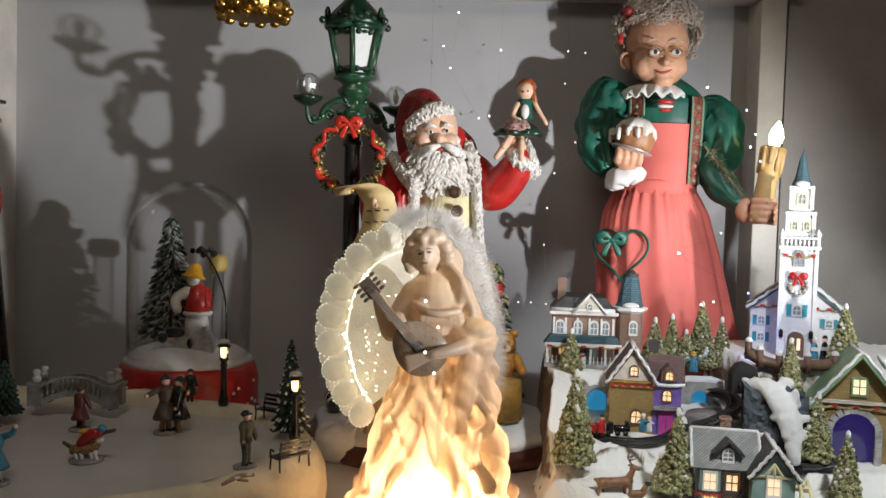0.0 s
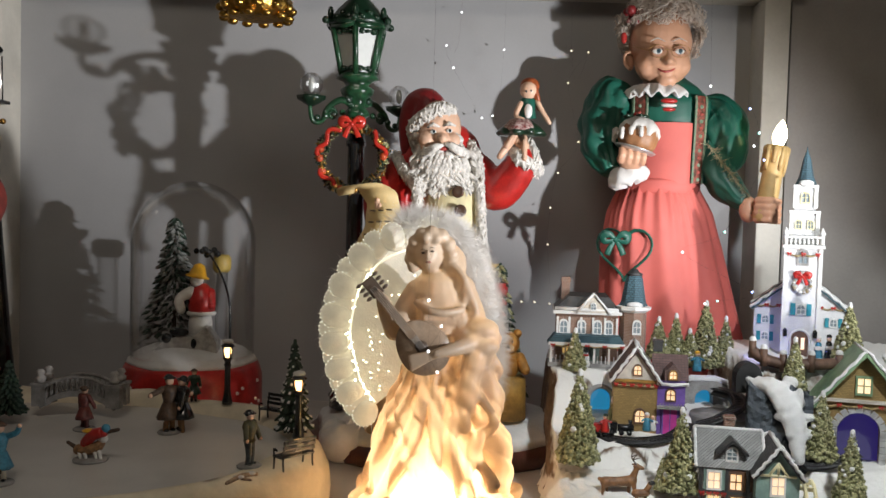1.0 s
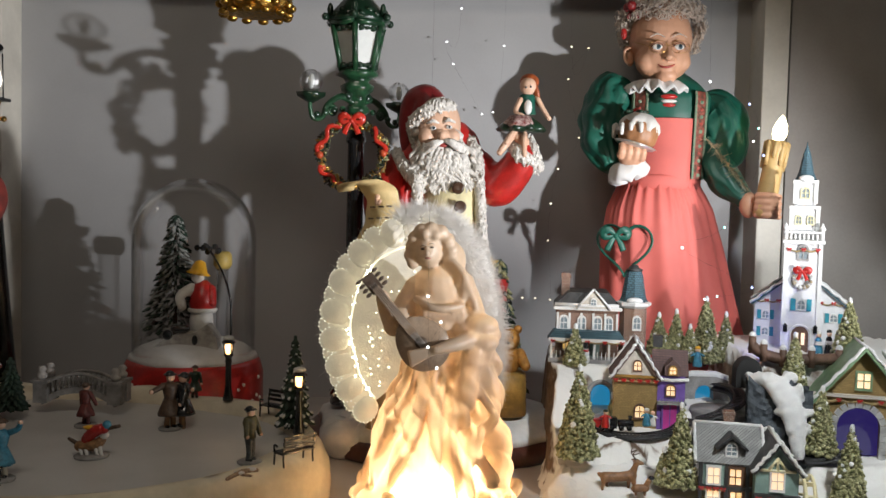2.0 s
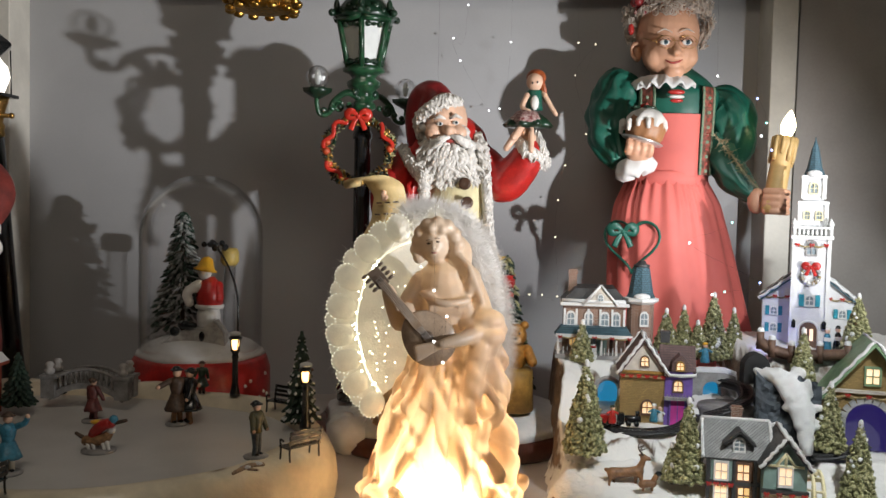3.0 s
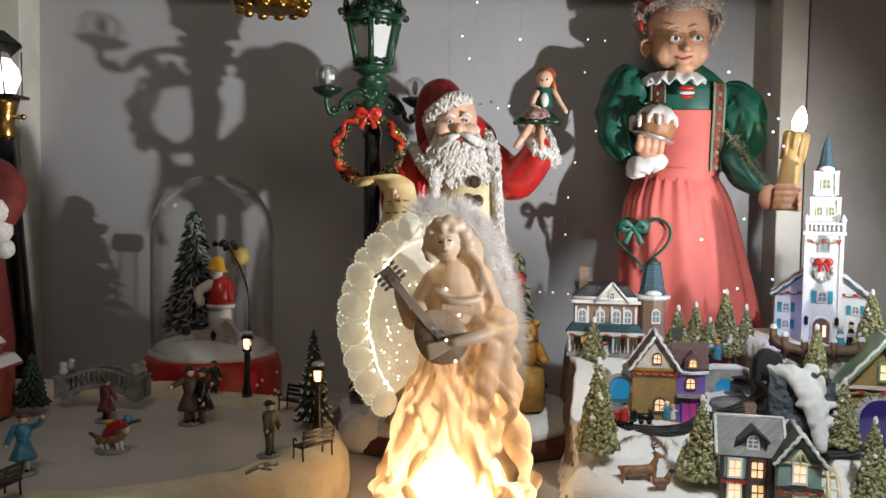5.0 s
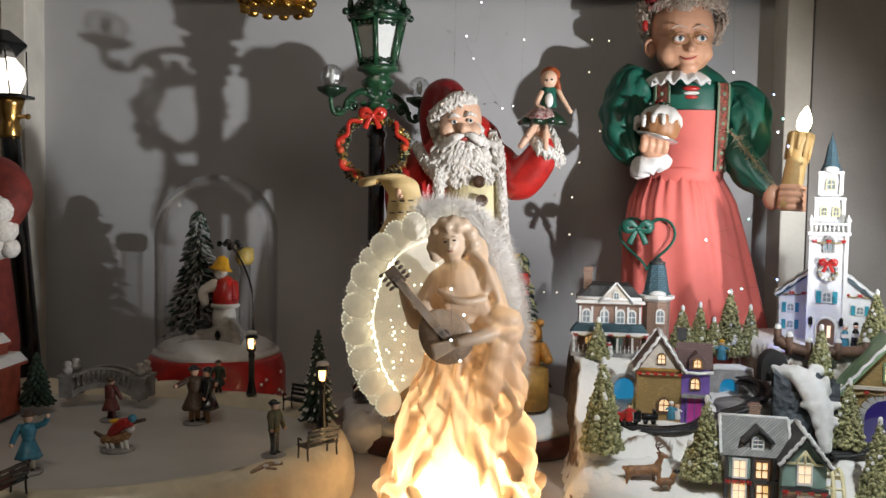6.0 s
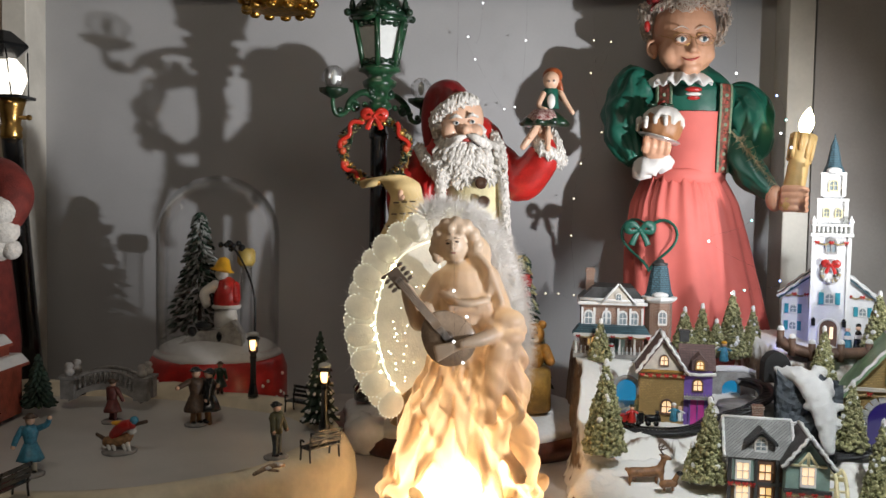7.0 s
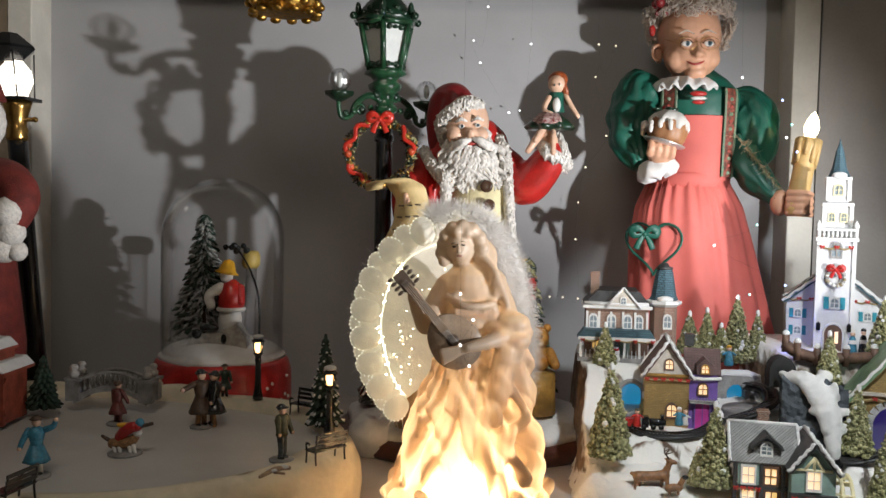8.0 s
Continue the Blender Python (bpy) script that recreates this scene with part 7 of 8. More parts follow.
def church():
    s = 0.0008
    t = thing("church", CH, "white model church with tall steeple, blue roof and teal shutters", "church", turn=-19)
    w, d = 55 * s, 0.05
    body_w, bh = 140 * s, 80 * s
    y0 = 0.022
    # nave
    part("nave_wall", Form().prism([(-body_w / 2 - 0.004, 0), (body_w / 2 + 0.004, 0), (body_w / 2 + 0.004, bh), (0, bh + 58 * s), (-body_w / 2 - 0.004, bh)], y0, y0 + 0.05, M_CLAP), t, "white clapboard nave wall")
    gable_roof(t, body_w + 0.008, 0.05, bh, 60 * s, M_BLUEROOF, 0.006, 0.004, True, 0, y0 + 0.025)
    for x in (-body_w / 2 + 0.012, body_w / 2 - 0.013):
        for z in ((28, 58) if x < 0 else (58,)):
            win(t, x * 1.02, y0, z * s, 0.011, 0.013, M_DUSKGLASS, arch=True, shutters=M_TEAL)
        garland(t, x - 0.016, x + 0.016, y0 - 0.002, 84 * s, 2)
    # tower
    zt = 190 * s
    part("tower_wall", Form().box((0, y0 - 0.014, zt / 2), (w, 0.05, zt), M_CLAP), t, "white clapboard tower", 0.0008)
    yf = y0 - 0.039
    for x in (-w / 2, w / 2):
        part("corner_board", Form().box((x, yf + 0.001, zt / 2), (0.005, 0.006, zt), M_TRIMWHITE), t)
    part("cornice", Form().box((0, y0 - 0.014, zt), (w + 0.010, 0.060, 0.005), M_TRIMWHITE), t, bevel=0.001)
    garland(t, -w / 2 + 0.004, w / 2 - 0.004, yf - 0.003, zt - 0.010, 2)
    door = part("door", Form().prism([(-0.011, 0), (0.011, 0)] + [(0.011 * math.cos(a), 0.024 + 0.011 * math.sin(a)) for a in np.linspace(0, math.pi, 11)], -0.0015, 0.001, M_BROWNFENCE), t, "arched brown double door", at=(0, yf, 0.002))
    ring = [(0.0125 * math.cos(a), -0.0015, 0.024 + 0.0125 * math.sin(a)) for a in np.linspace(0, math.pi, 13)]
    part("arch", Form().tube([(0.0125, -0.0015, 0)] + ring + [(-0.0125, -0.0015, 0)], 0.0016, M_TRIMWHITE, 6), door)
    for x in (-0.004, 0.004):
        part("door_light", Form().box((x, -0.002, 0.018), (0.0045, 0.001, 0.016), M_WINLIT), door)
    win(t, 0, yf, 83 * s, 0.013, 0.016, M_DUSKGLASS, shutters=M_TEAL, arch=True)
    win(t, 0, yf, 172 * s, 0.015, 0.022, M_DUSKGLASS, M_GREYSTONE, arch=True)
    wr = Form()
    for k in range(60):
        a = k * 0.105
        wr.ball((0.011 * math.cos(a), -0.003, 0.011 * math.sin(a)), random.uniform(0.002, 0.0032), random.choice((M_GARLAND, M_TRIMWHITE, M_GREYSTONE)), 6, 4)
    wo = part("door_wreath", wr, t, "silvery wreath", at=(0, yf, 126 * s))
    part("red_bow", bow(Form(), (0, -0.006, 0.011), 0.0095, M_RED), wo)
    for x in (-0.019, 0.019):
        part("wall_lantern", Form().box((x, yf - 0.003, 41 * s), (0.005, 0.004, 0.008), M_BLACK).lathe((x, yf - 0.003, 41 * s + 0.004), [(0.0035, 0), (0, 0.004)], M_BLACK, 6), t)
    # balustrade and upper stages
    zb = zt + 0.0025
    for x in np.linspace(-w / 2, w / 2, 9):
        part("baluster", Form().lathe((x, yf, zb), [(0.0012, 0), (0.002, 0.004), (0.0012, 0.009)], M_TRIMWHITE, 6), t)
    part("rail", Form().box((0, yf, zb + 0.0105), (w + 0.006, 0.005, 0.003), M_TRIMWHITE), t)
    for x in (-w / 2 - 0.001, w / 2 + 0.001):
        part("finial", Form().lathe((x, yf, zb), [(0.003, 0), (0.003, 0.013), (0.0045, 0.015), (0.001, 0.022), (0, 0.024)], M_TRIMWHITE, 8), t)
    for z, ww, hh in ((zb, 42 * s, 58 * s), (zb + 58 * s, 33 * s, 44 * s)):
        part("belfry_stage", Form().box((0, y0 - 0.014, z + hh / 2), (ww, ww, hh), M_CLAP), t)
        part("stage_cornice", Form().box((0, y0 - 0.014, z + hh - 0.002), (ww + 0.006, ww + 0.006, 0.004), M_TRIMWHITE), t)
        for x in (-ww / 2, ww / 2):
            part("pilaster", Form().box((x, y0 - 0.014 - ww / 2, z + hh / 2), (0.005, 0.005, hh - 0.006), M_TRIMWHITE), t)
    for x in (-0.0075, 0.0075):
        win(t, x, y0 - 0.014 - 21 * s, zb + 34 * s, 0.009, 0.014, M_DUSKGLASS, M_VEST, arch=True)
    win(t, 0, y0 - 0.014 - 16.5 * s, zb + 80 * s, 0.013, 0.017, M_DUSKGLASS, M_VEST, arch=True)
    zs = zb + 102 * s
    part("spire", Form().lathe((0, y0 - 0.014, zs), [(0.0145, 0), (0.0130, 0.003), (0.0095, 0.012), (0.0050, 0.036), (0.0025, 0.043), (0.001, 0.048), (0.0005, 0.053)], M_BLUEROOF, 8, smooth=False), t, "slate blue octagonal spire")
    part("spire_snow", Form().ball((0, y0 - 0.030, zs + 0.002), (0.010, 0.004, 0.005), M_SNOW, 8, 6), t)
    for x, h in ((0.024, 0.030), (0.037, 0.033)):
        f = Form().lathe((x, yf - 0.004, 0), [(0.0055, 0), (0.006, 0.004), (0.004, h * 0.7), (0.002, h * 0.8)], M_BLUE if x < 0.03 else M_BLACK, 10)
        f.ball((x, yf - 0.004, h * 0.88), 0.0034, M_SKIN, 8, 6)
        f.ball((x, yf - 0.003, h * 0.97), 0.0036, M_WHITE if x < 0.03 else M_BLACK, 8, 6)
        f.box((x, yf - 0.0105, h * 0.55), (0.009, 0.001, 0.005), M_WHITE)
        ob = part("carol_singer_figurine", f, at=Matrix.Translation(CH) @ Matrix.Rotation(radians(-19), 4, "Z"))
        tagged(ob, "small carol singer figurine with an open white book", "figurine", "carol singers")


church()


stand_off(["church"] + [o.name for o in bpy.data.objects if o.name.startswith("carol_singer")], 1.05)


def mansion():
    s = 0.0008
    t = thing("mansion", MA, "brick model mansion with round tower, porch and snowy roofs", "model house", turn=-5)
    w, h = 112 * s, 96 * s
    x0 = -28 * s
    part("wall", Form().box((x0, 0.035, h / 2), (w, 0.07, h), M_BRICK), t, "brown brick wall")
    part("upper_wall", Form().box((x0, -0.0012, h * 0.70), (w * 0.96, 0.003, h * 0.42), M_BRICK), t, "brown brick upper storey")
    for k in range(6):
        part("pilaster", Form().box((x0 - w * 0.48 + w * 0.96 * k / 5, -0.0032, h * 0.70), (0.0032, 0.003, h * 0.42), M_TRIMWHITE), t)
    part("porch_roof", Form().prism([(-w * 0.64, 0), (w * 0.60, 0), (w * 0.52, 0.012), (-w * 0.54, 0.012)], -0.026, 0.004, M_BLUEROOF, Matrix.Translation((x0, 0, h * 0.44))), t, "slate blue porch roof")
    part("porch_fascia", Form().box((x0 - 0.001, -0.025, h * 0.43), (w * 1.22, 0.004, 0.005), M_TRIMWHITE), t)
    garland(t, x0 - w * 0.55, x0 + w * 0.55, -0.0285, h * 0.41, 4, 0.002)
    part("porch_floor", Form().box((x0, -0.012, 0.003), (w * 1.25, 0.034, 0.006), M_GREYSTONE), t)
    for k in range(6):
        part("porch_post", Form().box((x0 - w * 0.58 + w * 1.16 * k / 5, -0.025, h * 0.21), (0.0028, 0.0028, h * 0.42), M_TRIMWHITE), t)
    for k in range(18):
        x = x0 - w * 0.56 + w * 1.12 * k / 17
        part("baluster", Form().box((x, -0.026, 0.0115), (0.0012, 0.0012, 0.011), M_TRIMWHITE), t)
    part("door", Form().box((x0 + 0.012, -0.002, 0.022), (0.014, 0.003, 0.032), M_SAGE), t, "sage green panelled door")
    win(t, x0 - 0.030, -0.0006, 0.024, 0.011, 0.020, M_WINLIT, M_TRIMWHITE)
    win(t, x0 - 0.010, -0.0006, 0.024, 0.012, 0.022, M_DUSKGLASS, M_TRIMWHITE, arch=True)
    for x in (-0.034, -0.008, 0.015, 0.031):
        win(t, x0 + x, -0.003, h * 0.72, 0.013, 0.023, M_DUSKGLASS, M_TRIMWHITE, arch=True)
    part("cornice", Form().box((x0, 0.034, h), (w + 0.010, 0.082, 0.005), M_TRIMWHITE), t, bevel=0.0008)
    part("hip_roof", Form().prism([(-w / 2 - 0.004, 0), (w / 2 + 0.004, 0), (w / 2 - 0.014, 0.021), (-w / 2 + 0.016, 0.021)], -0.004, 0.072, M_DARKROOF, Matrix.Translation((x0, 0, h + 0.0025))), t, "dark mansard roof with snow")
    part("roof_snow", Form().tube([(x0 - w / 2 - 0.003, -0.005, h + 0.005), (x0, -0.006, h + 0.0045), (x0 + w / 2, -0.005, h + 0.005)], 0.003, M_SNOW, 8), t)
    g = part("front_gable", Form().prism([(-0.023, 0), (0.023, 0), (0, 0.026)], -0.008, 0.02, M_VESTGREY), t, "pale front gable", at=(x0 + 0.008, 0, h + 0.001))
    for k in (-1, 1):
        part("barge_board", Form().tube([(k * 0.025, -0.010, -0.001), (0, -0.010, 0.028)], 0.0017, M_TRIMWHITE, 6), g)
    win(g, 0, -0.008, 0.009, 0.009, 0.012, M_DUSKGLASS, arch=True)
    chimney(t, x0 - 0.032, 0.03, h + 0.015, 0.034, M_BRICK)
    # round tower
    xt = 0.295 - MA[0]
    part("tower_wall", Form().lathe((xt, 0.006, 0), [(0.0195, 0), (0.0195, 104 * s)], M_BRICK, 8, smooth=False), t, "eight-sided brick tower")
    part("tower_cornice", Form().lathe((xt, 0.006, 100 * s), [(0.020, 0), (0.026, 0.004), (0.026, 0.008), (0.018, 0.010)], M_TRIMWHITE, 8, smooth=False), t)
    part("tower_roof", Form().lathe((xt, 0.006, 104 * s), [(0.0225, 0.003), (0.018, 0.012), (0.0125, 0.045), (0.010, 0.052), (0.0, 0.053)], M_BLUEROOF, 8, smooth=False), t, "tall slate blue tower roof")
    part("tower_cap", Form().lathe((xt, 0.006, 104 * s + 0.050), [(0.0115, 0), (0.012, 0.003), (0.007, 0.005), (0.005, 0.009), (0, 0.01)], M_DARKROOF, 8), t)
    part("tower_snow", Form().ball((xt, -0.012, 104 * s + 0.008), (0.012, 0.006, 0.005), M_SNOW, 10, 6), t)
    for z in (24 * s, 74 * s):
        for x in (-0.0, ):
            win(t, xt + 0.004, -0.0125, z, 0.0125, 0.022, M_DUSKGLASS, arch=True)
    sm = Form()
    for z, r in ((0.005, 0.0065), (0.0135, 0.005), (0.0205, 0.0036)):
        sm.ball((0, 0, z), r, M_SNOW, 10, 7)
    sm.lathe((0, 0, 0.0225), [(0.005, 0), (0.0035, 0.001), (0.0033, 0.007), (0, 0.007)], M_BLACK, 10)
    sm.lathe((0, 0, 0.0165), [(0.0042, 0), (0.0046, 0.0015), (0.0036, 0.003)], M_RED, 10)
    ob = part("snowman", sm, at=(0.223, 1.235, 0.158))
    ob.location.z = MA[2] + 0.002
    tagged(ob, "small snowman with black hat and red scarf", "snowman")


M_VESTGREY = mat("pale_plaster", (0.55, 0.50, 0.43), 0.6, vary=0.15, scale=90)
mansion()


def brick_house():
    s = 0.0008
    t = thing("brick_house", BH, "warm-lit ochre brick model house with plum roof and dormer", "model house", turn=-8)
    w, h = 72 * s, 86 * s
    x0 = -20 * s
    part("gable_wall", Form().prism([(-w / 2, 0), (w / 2, 0), (w / 2, h), (0, h + 50 * s), (-w / 2, h)], 0, 0.06, M_OCHRE, Matrix.Translation((x0, 0, 0))), t, "ochre stone gable wall")
    part("gable_face", Form().prism([(-w / 2 + 0.002, h + 0.002), (w / 2 - 0.002, h + 0.002), (0, h + 46 * s)], -0.0022, 0.0, M_VESTGREY, Matrix.Translation((x0, 0, 0))), t, "grey-white upper gable")
    part("string_course", Form().box((x0, -0.001, h), (w + 0.004, 0.005, 0.003), M_GOLDCLOTH), t)
    garland(t, x0 - w / 2 + 0.003, x0 + w / 2 - 0.003, -0.003, h - 0.005, 5, 0.002)
    gable_roof(t, w, 0.062, h, 52 * s, M_PLUMROOF, 0.006, 0.0035, True, x0, 0.03)
    xw = x0 + w / 2
    part("side_wing", Form().box((xw + 21 * s, 0.024, 44 * s), (44 * s, 0.05, 88 * s), M_VIOLETLIT), t, "violet-lit side wall")
    part("wing_roof", Form().box((xw + 20 * s, 0.018, 106 * s), (58 * s, 0.006, 48 * s), M_PLUMROOF, Matrix.Rotation(radians(-35), 4, "X")), t, "plum shingled wing roof")
    part("roof_snow", Form().tube([(xw - 0.002, -0.0035, 84 * s), (xw + 22 * s, -0.005, 83 * s), (xw + 48 * s, -0.003, 85 * s)], 0.0024, M_SNOW, 6), t)
    d = part("dormer", Form().prism([(-0.010, 0), (0.010, 0), (0.010, 0.012), (0, 0.022), (-0.010, 0.012)], -0.008, 0.018, M_PLUMROOF), t, "plum dormer", at=(xw + 22 * s, 0.002, 90 * s))
    win(d, 0, -0.0085, 0.008, 0.011, 0.013, M_WINLIT, M_GOLDCLOTH, arch=True)
    win(t, x0 + 2 * s, -0.0022, h + 18 * s, 0.012, 0.016, M_WINLIT, M_BROWNFENCE, arch=True)
    win(t, x0 + 8 * s, -0.0006, 28 * s, 0.016, 0.021, M_WINLIT, M_BROWNFENCE, arch=True)
    win(t, xw + 20 * s, -0.0012, 66 * s, 0.014, 0.018, M_WINLIT, M_BROWNFENCE, arch=True)
    part("balcony", Form().box((xw + 22 * s, -0.006, 46 * s), (46 * s, 0.010, 0.003), M_GREYSTONE), t)
    for k in range(9):
        part("balcony_baluster", Form().box((xw + 3 * s + 4.8 * k * s, -0.0105, 50 * s), (0.001, 0.001, 0.006), M_GREYSTONE), t)
    part("door", Form().box((xw + 20 * s, -0.002, 22 * s), (22 * s, 0.003, 42 * s), M_MAGENTALIT), t, "magenta-lit shop door")
    part("door_frame", Form().box((xw + 8 * s, -0.0025, 22 * s), (0.002, 0.004, 44 * s), M_VIOLETLIT).box((xw + 32 * s, -0.0025, 22 * s), (0.002, 0.004, 44 * s), M_VIOLETLIT).box((xw + 20 * s, -0.003, 22 * s), (0.0012, 0.0035, 40 * s), M_VIOLETLIT), t)
    chimney(t, x0 + 0.030, 0.045, 128 * s, 0.016, M_DARKROOF)


brick_house()


def cottage():
    s = 0.0006
    t = thing("cottage", CO, "half-timbered sage green model cottage with dark dormers", "model house", turn=-10)
    h = 106 * s
    xa = -46 * s
    part("wall", Form().box((xa + 0.01, 0.030, h / 2), (96 * s, 0.06, h), M_TANWALL), t, "brown timbered wall")
    gable_roof(t, 110 * s, 0.062, h, 56 * s, M_SHINGLE, 0.005, 0.004, True, xa + 0.004, 0.030, "x")
    part("sage_panel", Form().box((xa - 18 * s, -0.001, h * 0.74), (46 * s, 0.003, h * 0.42), M_SAGE), t, "sage green panel")
    for x, z, lit in ((-22, 78, 1), (18, 78, 1), (-22, 36, 1), (20, 34, 1)):
        win(t, xa + x * s, -0.0026, z * s, 0.0165, 0.024, M_WINLIT, M_TRIMWHITE if x < 0 else M_BROWNFENCE)
    for x in (-46, 2, 40):
        part("timber", Form().box((xa + x * s, -0.002, h / 2), (0.004, 0.005, h), M_DARKROOF), t)
    part("beam", Form().box((xa, -0.0025, h * 0.53), (96 * s, 0.005, 0.004), M_DARKROOF), t)
    garland(t, xa - 44 * s, xa - 4 * s, -0.005, h * 0.51, 3, 0.002)
    d = part("dormer", Form().prism([(-0.014, 0), (0.014, 0), (0.014, 0.012), (0, 0.024), (-0.014, 0.012)], 0, 0.03, M_SHINGLE), t, at=(xa + 10 * s, 0.002, h + 6 * s))
    for k in (-1, 1):
        part("dormer_roof", Form().box((0, 0, 0), (0.023, 0.036, 0.0025), M_DARKROOF), d, "charcoal dormer roof", at=Matrix.Translation((0, 0.010, 0.026)) @ Matrix.Rotation(k * 0.72, 4, "Y") @ Matrix.Translation((k * 0.0115, 0, 0)))
    win(d, 0, -0.0003, 0.010, 0.014, 0.018, M_DUSKGLASS, M_TRIMWHITE, arch=True, bars=2)
    # front wing with a gable
    xb, w = 42 * s, 76 * s
    part("front_wall", Form().prism([(-w / 2, 0), (w / 2, 0), (w / 2, h), (0, h + 46 * s), (-w / 2, h)], -0.022, 0.04, M_SAGE, Matrix.Translation((xb, 0, 0))), t, "sage green gable wall")
    gable_roof(t, w, 0.066, h, 48 * s, M_DARKROOF, 0.006, 0.004, True, xb, 0.008)
    part("brick_storey", Form().box((xb, -0.0222, h * 0.25), (w * 0.98, 0.002, h * 0.5), M_BRICK), t, "brown brick lower storey")
    for a, b in (((-16, 106), (0, 128)), ((16, 106), (0, 128)), ((0, 104), (0, 130)), ((-32, 105), (32, 105))):
        part("timber", Form().tube([(xb + a[0] * s, -0.0235, a[1] * s), (xb + b[0] * s, -0.0235, b[1] * s)], 0.0016, M_VEST, 6), t)
    win(t, xb, -0.0225, 86 * s, 0.0165, 0.025, M_WINLIT, M_TRIMWHITE)
    win(t, xb + 2 * s, -0.0238, 28 * s, 0.0165, 0.025, M_WINLIT, M_TRIMWHITE)
    part("sill_beam", Form().box((xb, -0.024, h * 0.54), (w + 0.004, 0.005, 0.004), M_DARKROOF), t)
    garland(t, xb - w / 2 + 0.003, xb + w / 2 - 0.003, -0.028, h * 0.51, 3, 0.002)
    chimney(t, xa + 10 * s, 0.04, h + 50 * s, 0.020, M_BRICK)
    wh = Form()
    c = Vector((xb + w / 2 + 0.006, -0.006, 42 * s))
    wo = part("water_wheel", Form().tube([c + Vector((0, 0.030 * math.cos(a), 0.030 * math.sin(a))) for a in np.linspace(0, 6.2832, 25)], 0.0022, M_VEST, 6).tube([c + Vector((0.010, 0.030 * math.cos(a), 0.030 * math.sin(a))) for a in np.linspace(0, 6.2832, 25)], 0.0022, M_VEST, 6), t, "pale wooden water wheel rims")
    for k in range(12):
        a = 6.283 * k / 12
        part("paddle", Form().box(c + Vector((0.005, 0.029 * math.cos(a), 0.029 * math.sin(a))), (0.012, 0.006, 0.0015), M_VEST, Matrix.Rotation(a, 4, "X")), wo)


M_TANWALL = mat("brown_plaster", (0.16, 0.09, 0.05), 0.6, vary=0.3, scale=80, bump=0.3)
cottage()


def lodge():
    s = 0.0007
    t = thing("lodge", LO, "ochre model lodge with stone archway and snowy green roof", "model house", turn=-14)
    w, h = 150 * s, 112 * s
    o = Form()
    arch = [(0.026 * math.cos(a), 0.040 + 0.026 * math.sin(a)) for a in np.linspace(0, math.pi, 13)]
    part("gable_wall", Form().prism([(-w / 2, 0), (-0.026, 0), (-0.026, 0.040)] + arch[::-1][1:-1] + [(0.026, 0.040), (0.026, 0), (w / 2, 0), (w / 2, h), (0.006, h + 88 * s), (-w / 2, h)], 0, 0.012, M_OCHRE), t, "ochre brick gable wall")
    part("side_wall", Form().box((-w / 2 + 0.004, 0.035, h / 2), (0.008, 0.05, h), M_OCHRE), t)
    part("tunnel", Form().prism([(-0.030, 0), (0.030, 0), (0.030, 0.07), (-0.030, 0.07)], 0.022, 0.026, M_VIOLETGLOW), t, "tunnel end panel glowing violet in place of inner light")
    for k in range(11):
        a = math.pi * k / 10
        part("arch_stone", Form().box((0.029 * math.cos(a), -0.001, 0.040 + 0.029 * math.sin(a)), (0.008, 0.006, 0.0078), M_STONELIGHT, Matrix.Rotation(-a, 4, "Y")), t)
    for x in (-0.029, 0.029):
        for k in range(5):
            part("arch_stone", Form().box((x, -0.001, 0.004 + 0.008 * k), (0.008, 0.006, 0.0072), M_STONELIGHT), t)
    gable_roof(t, w, 0.07, h, 90 * s, M_GREENROOF, 0.012, 0.005, True, 0.003, 0.030)
    part("snow_patch", Form().ball((0.034, -0.004, h + 0.052), (0.016, 0.012, 0.006), M_SNOW, 12, 7, turn=Matrix.Rotation(0.8, 4, "Y")), t)
    part("tie_beam", Form().box((0.0, -0.002, h + 0.001), (w + 0.004, 0.006, 0.004), M_VESTGREY), t)
    garland(t, -w / 2 + 0.004, w / 2 - 0.004, -0.005, h - 0.004, 4, 0.003)
    win(t, 0.004, -0.0012, h + 30 * s, 0.020, 0.025, M_WINLIT, M_GREENROOF)


M_STONELIGHT = mat("pale_arch_stone", (0.40, 0.40, 0.39), 0.6, vary=0.2, scale=120, bump=0.3)
lodge()


def track(name, pts, label, piers=False):
    """A miniature railway: bed, two rails and sleepers."""
    line = bend(pts, 8)
    o = line[0].copy()
    t = thing(name, o, label, "railway track")
    line = [p - o for p in line]
    part("track_bed", Form().tube(line, 0.0034, M_TRACK, 8, 3.4), t, "black track bed")
    side = []
    for i, p in enumerate(line):
        d = (line[min(i + 1, len(line) - 1)] - line[max(i - 1, 0)]).normalized()
        side.append(Vector((-d.y, d.x, 0)).normalized())
    for s in (-1, 1):
        part("rail", Form().tube([p + q * s * 0.0065 + Vector((0, 0, 0.0045)) for p, q in zip(line, side)], 0.0012, M_TRACK, 6), t)
    for i in range(0, len(line), 1):
        a = math.atan2(side[i].y, side[i].x)
        part("sleeper", Form().box(line[i] + Vector((0, 0, 0.0036)), (0.019, 0.003, 0.0016), M_DARKROOF, Matrix.Rotation(a, 4, "Z")), t)


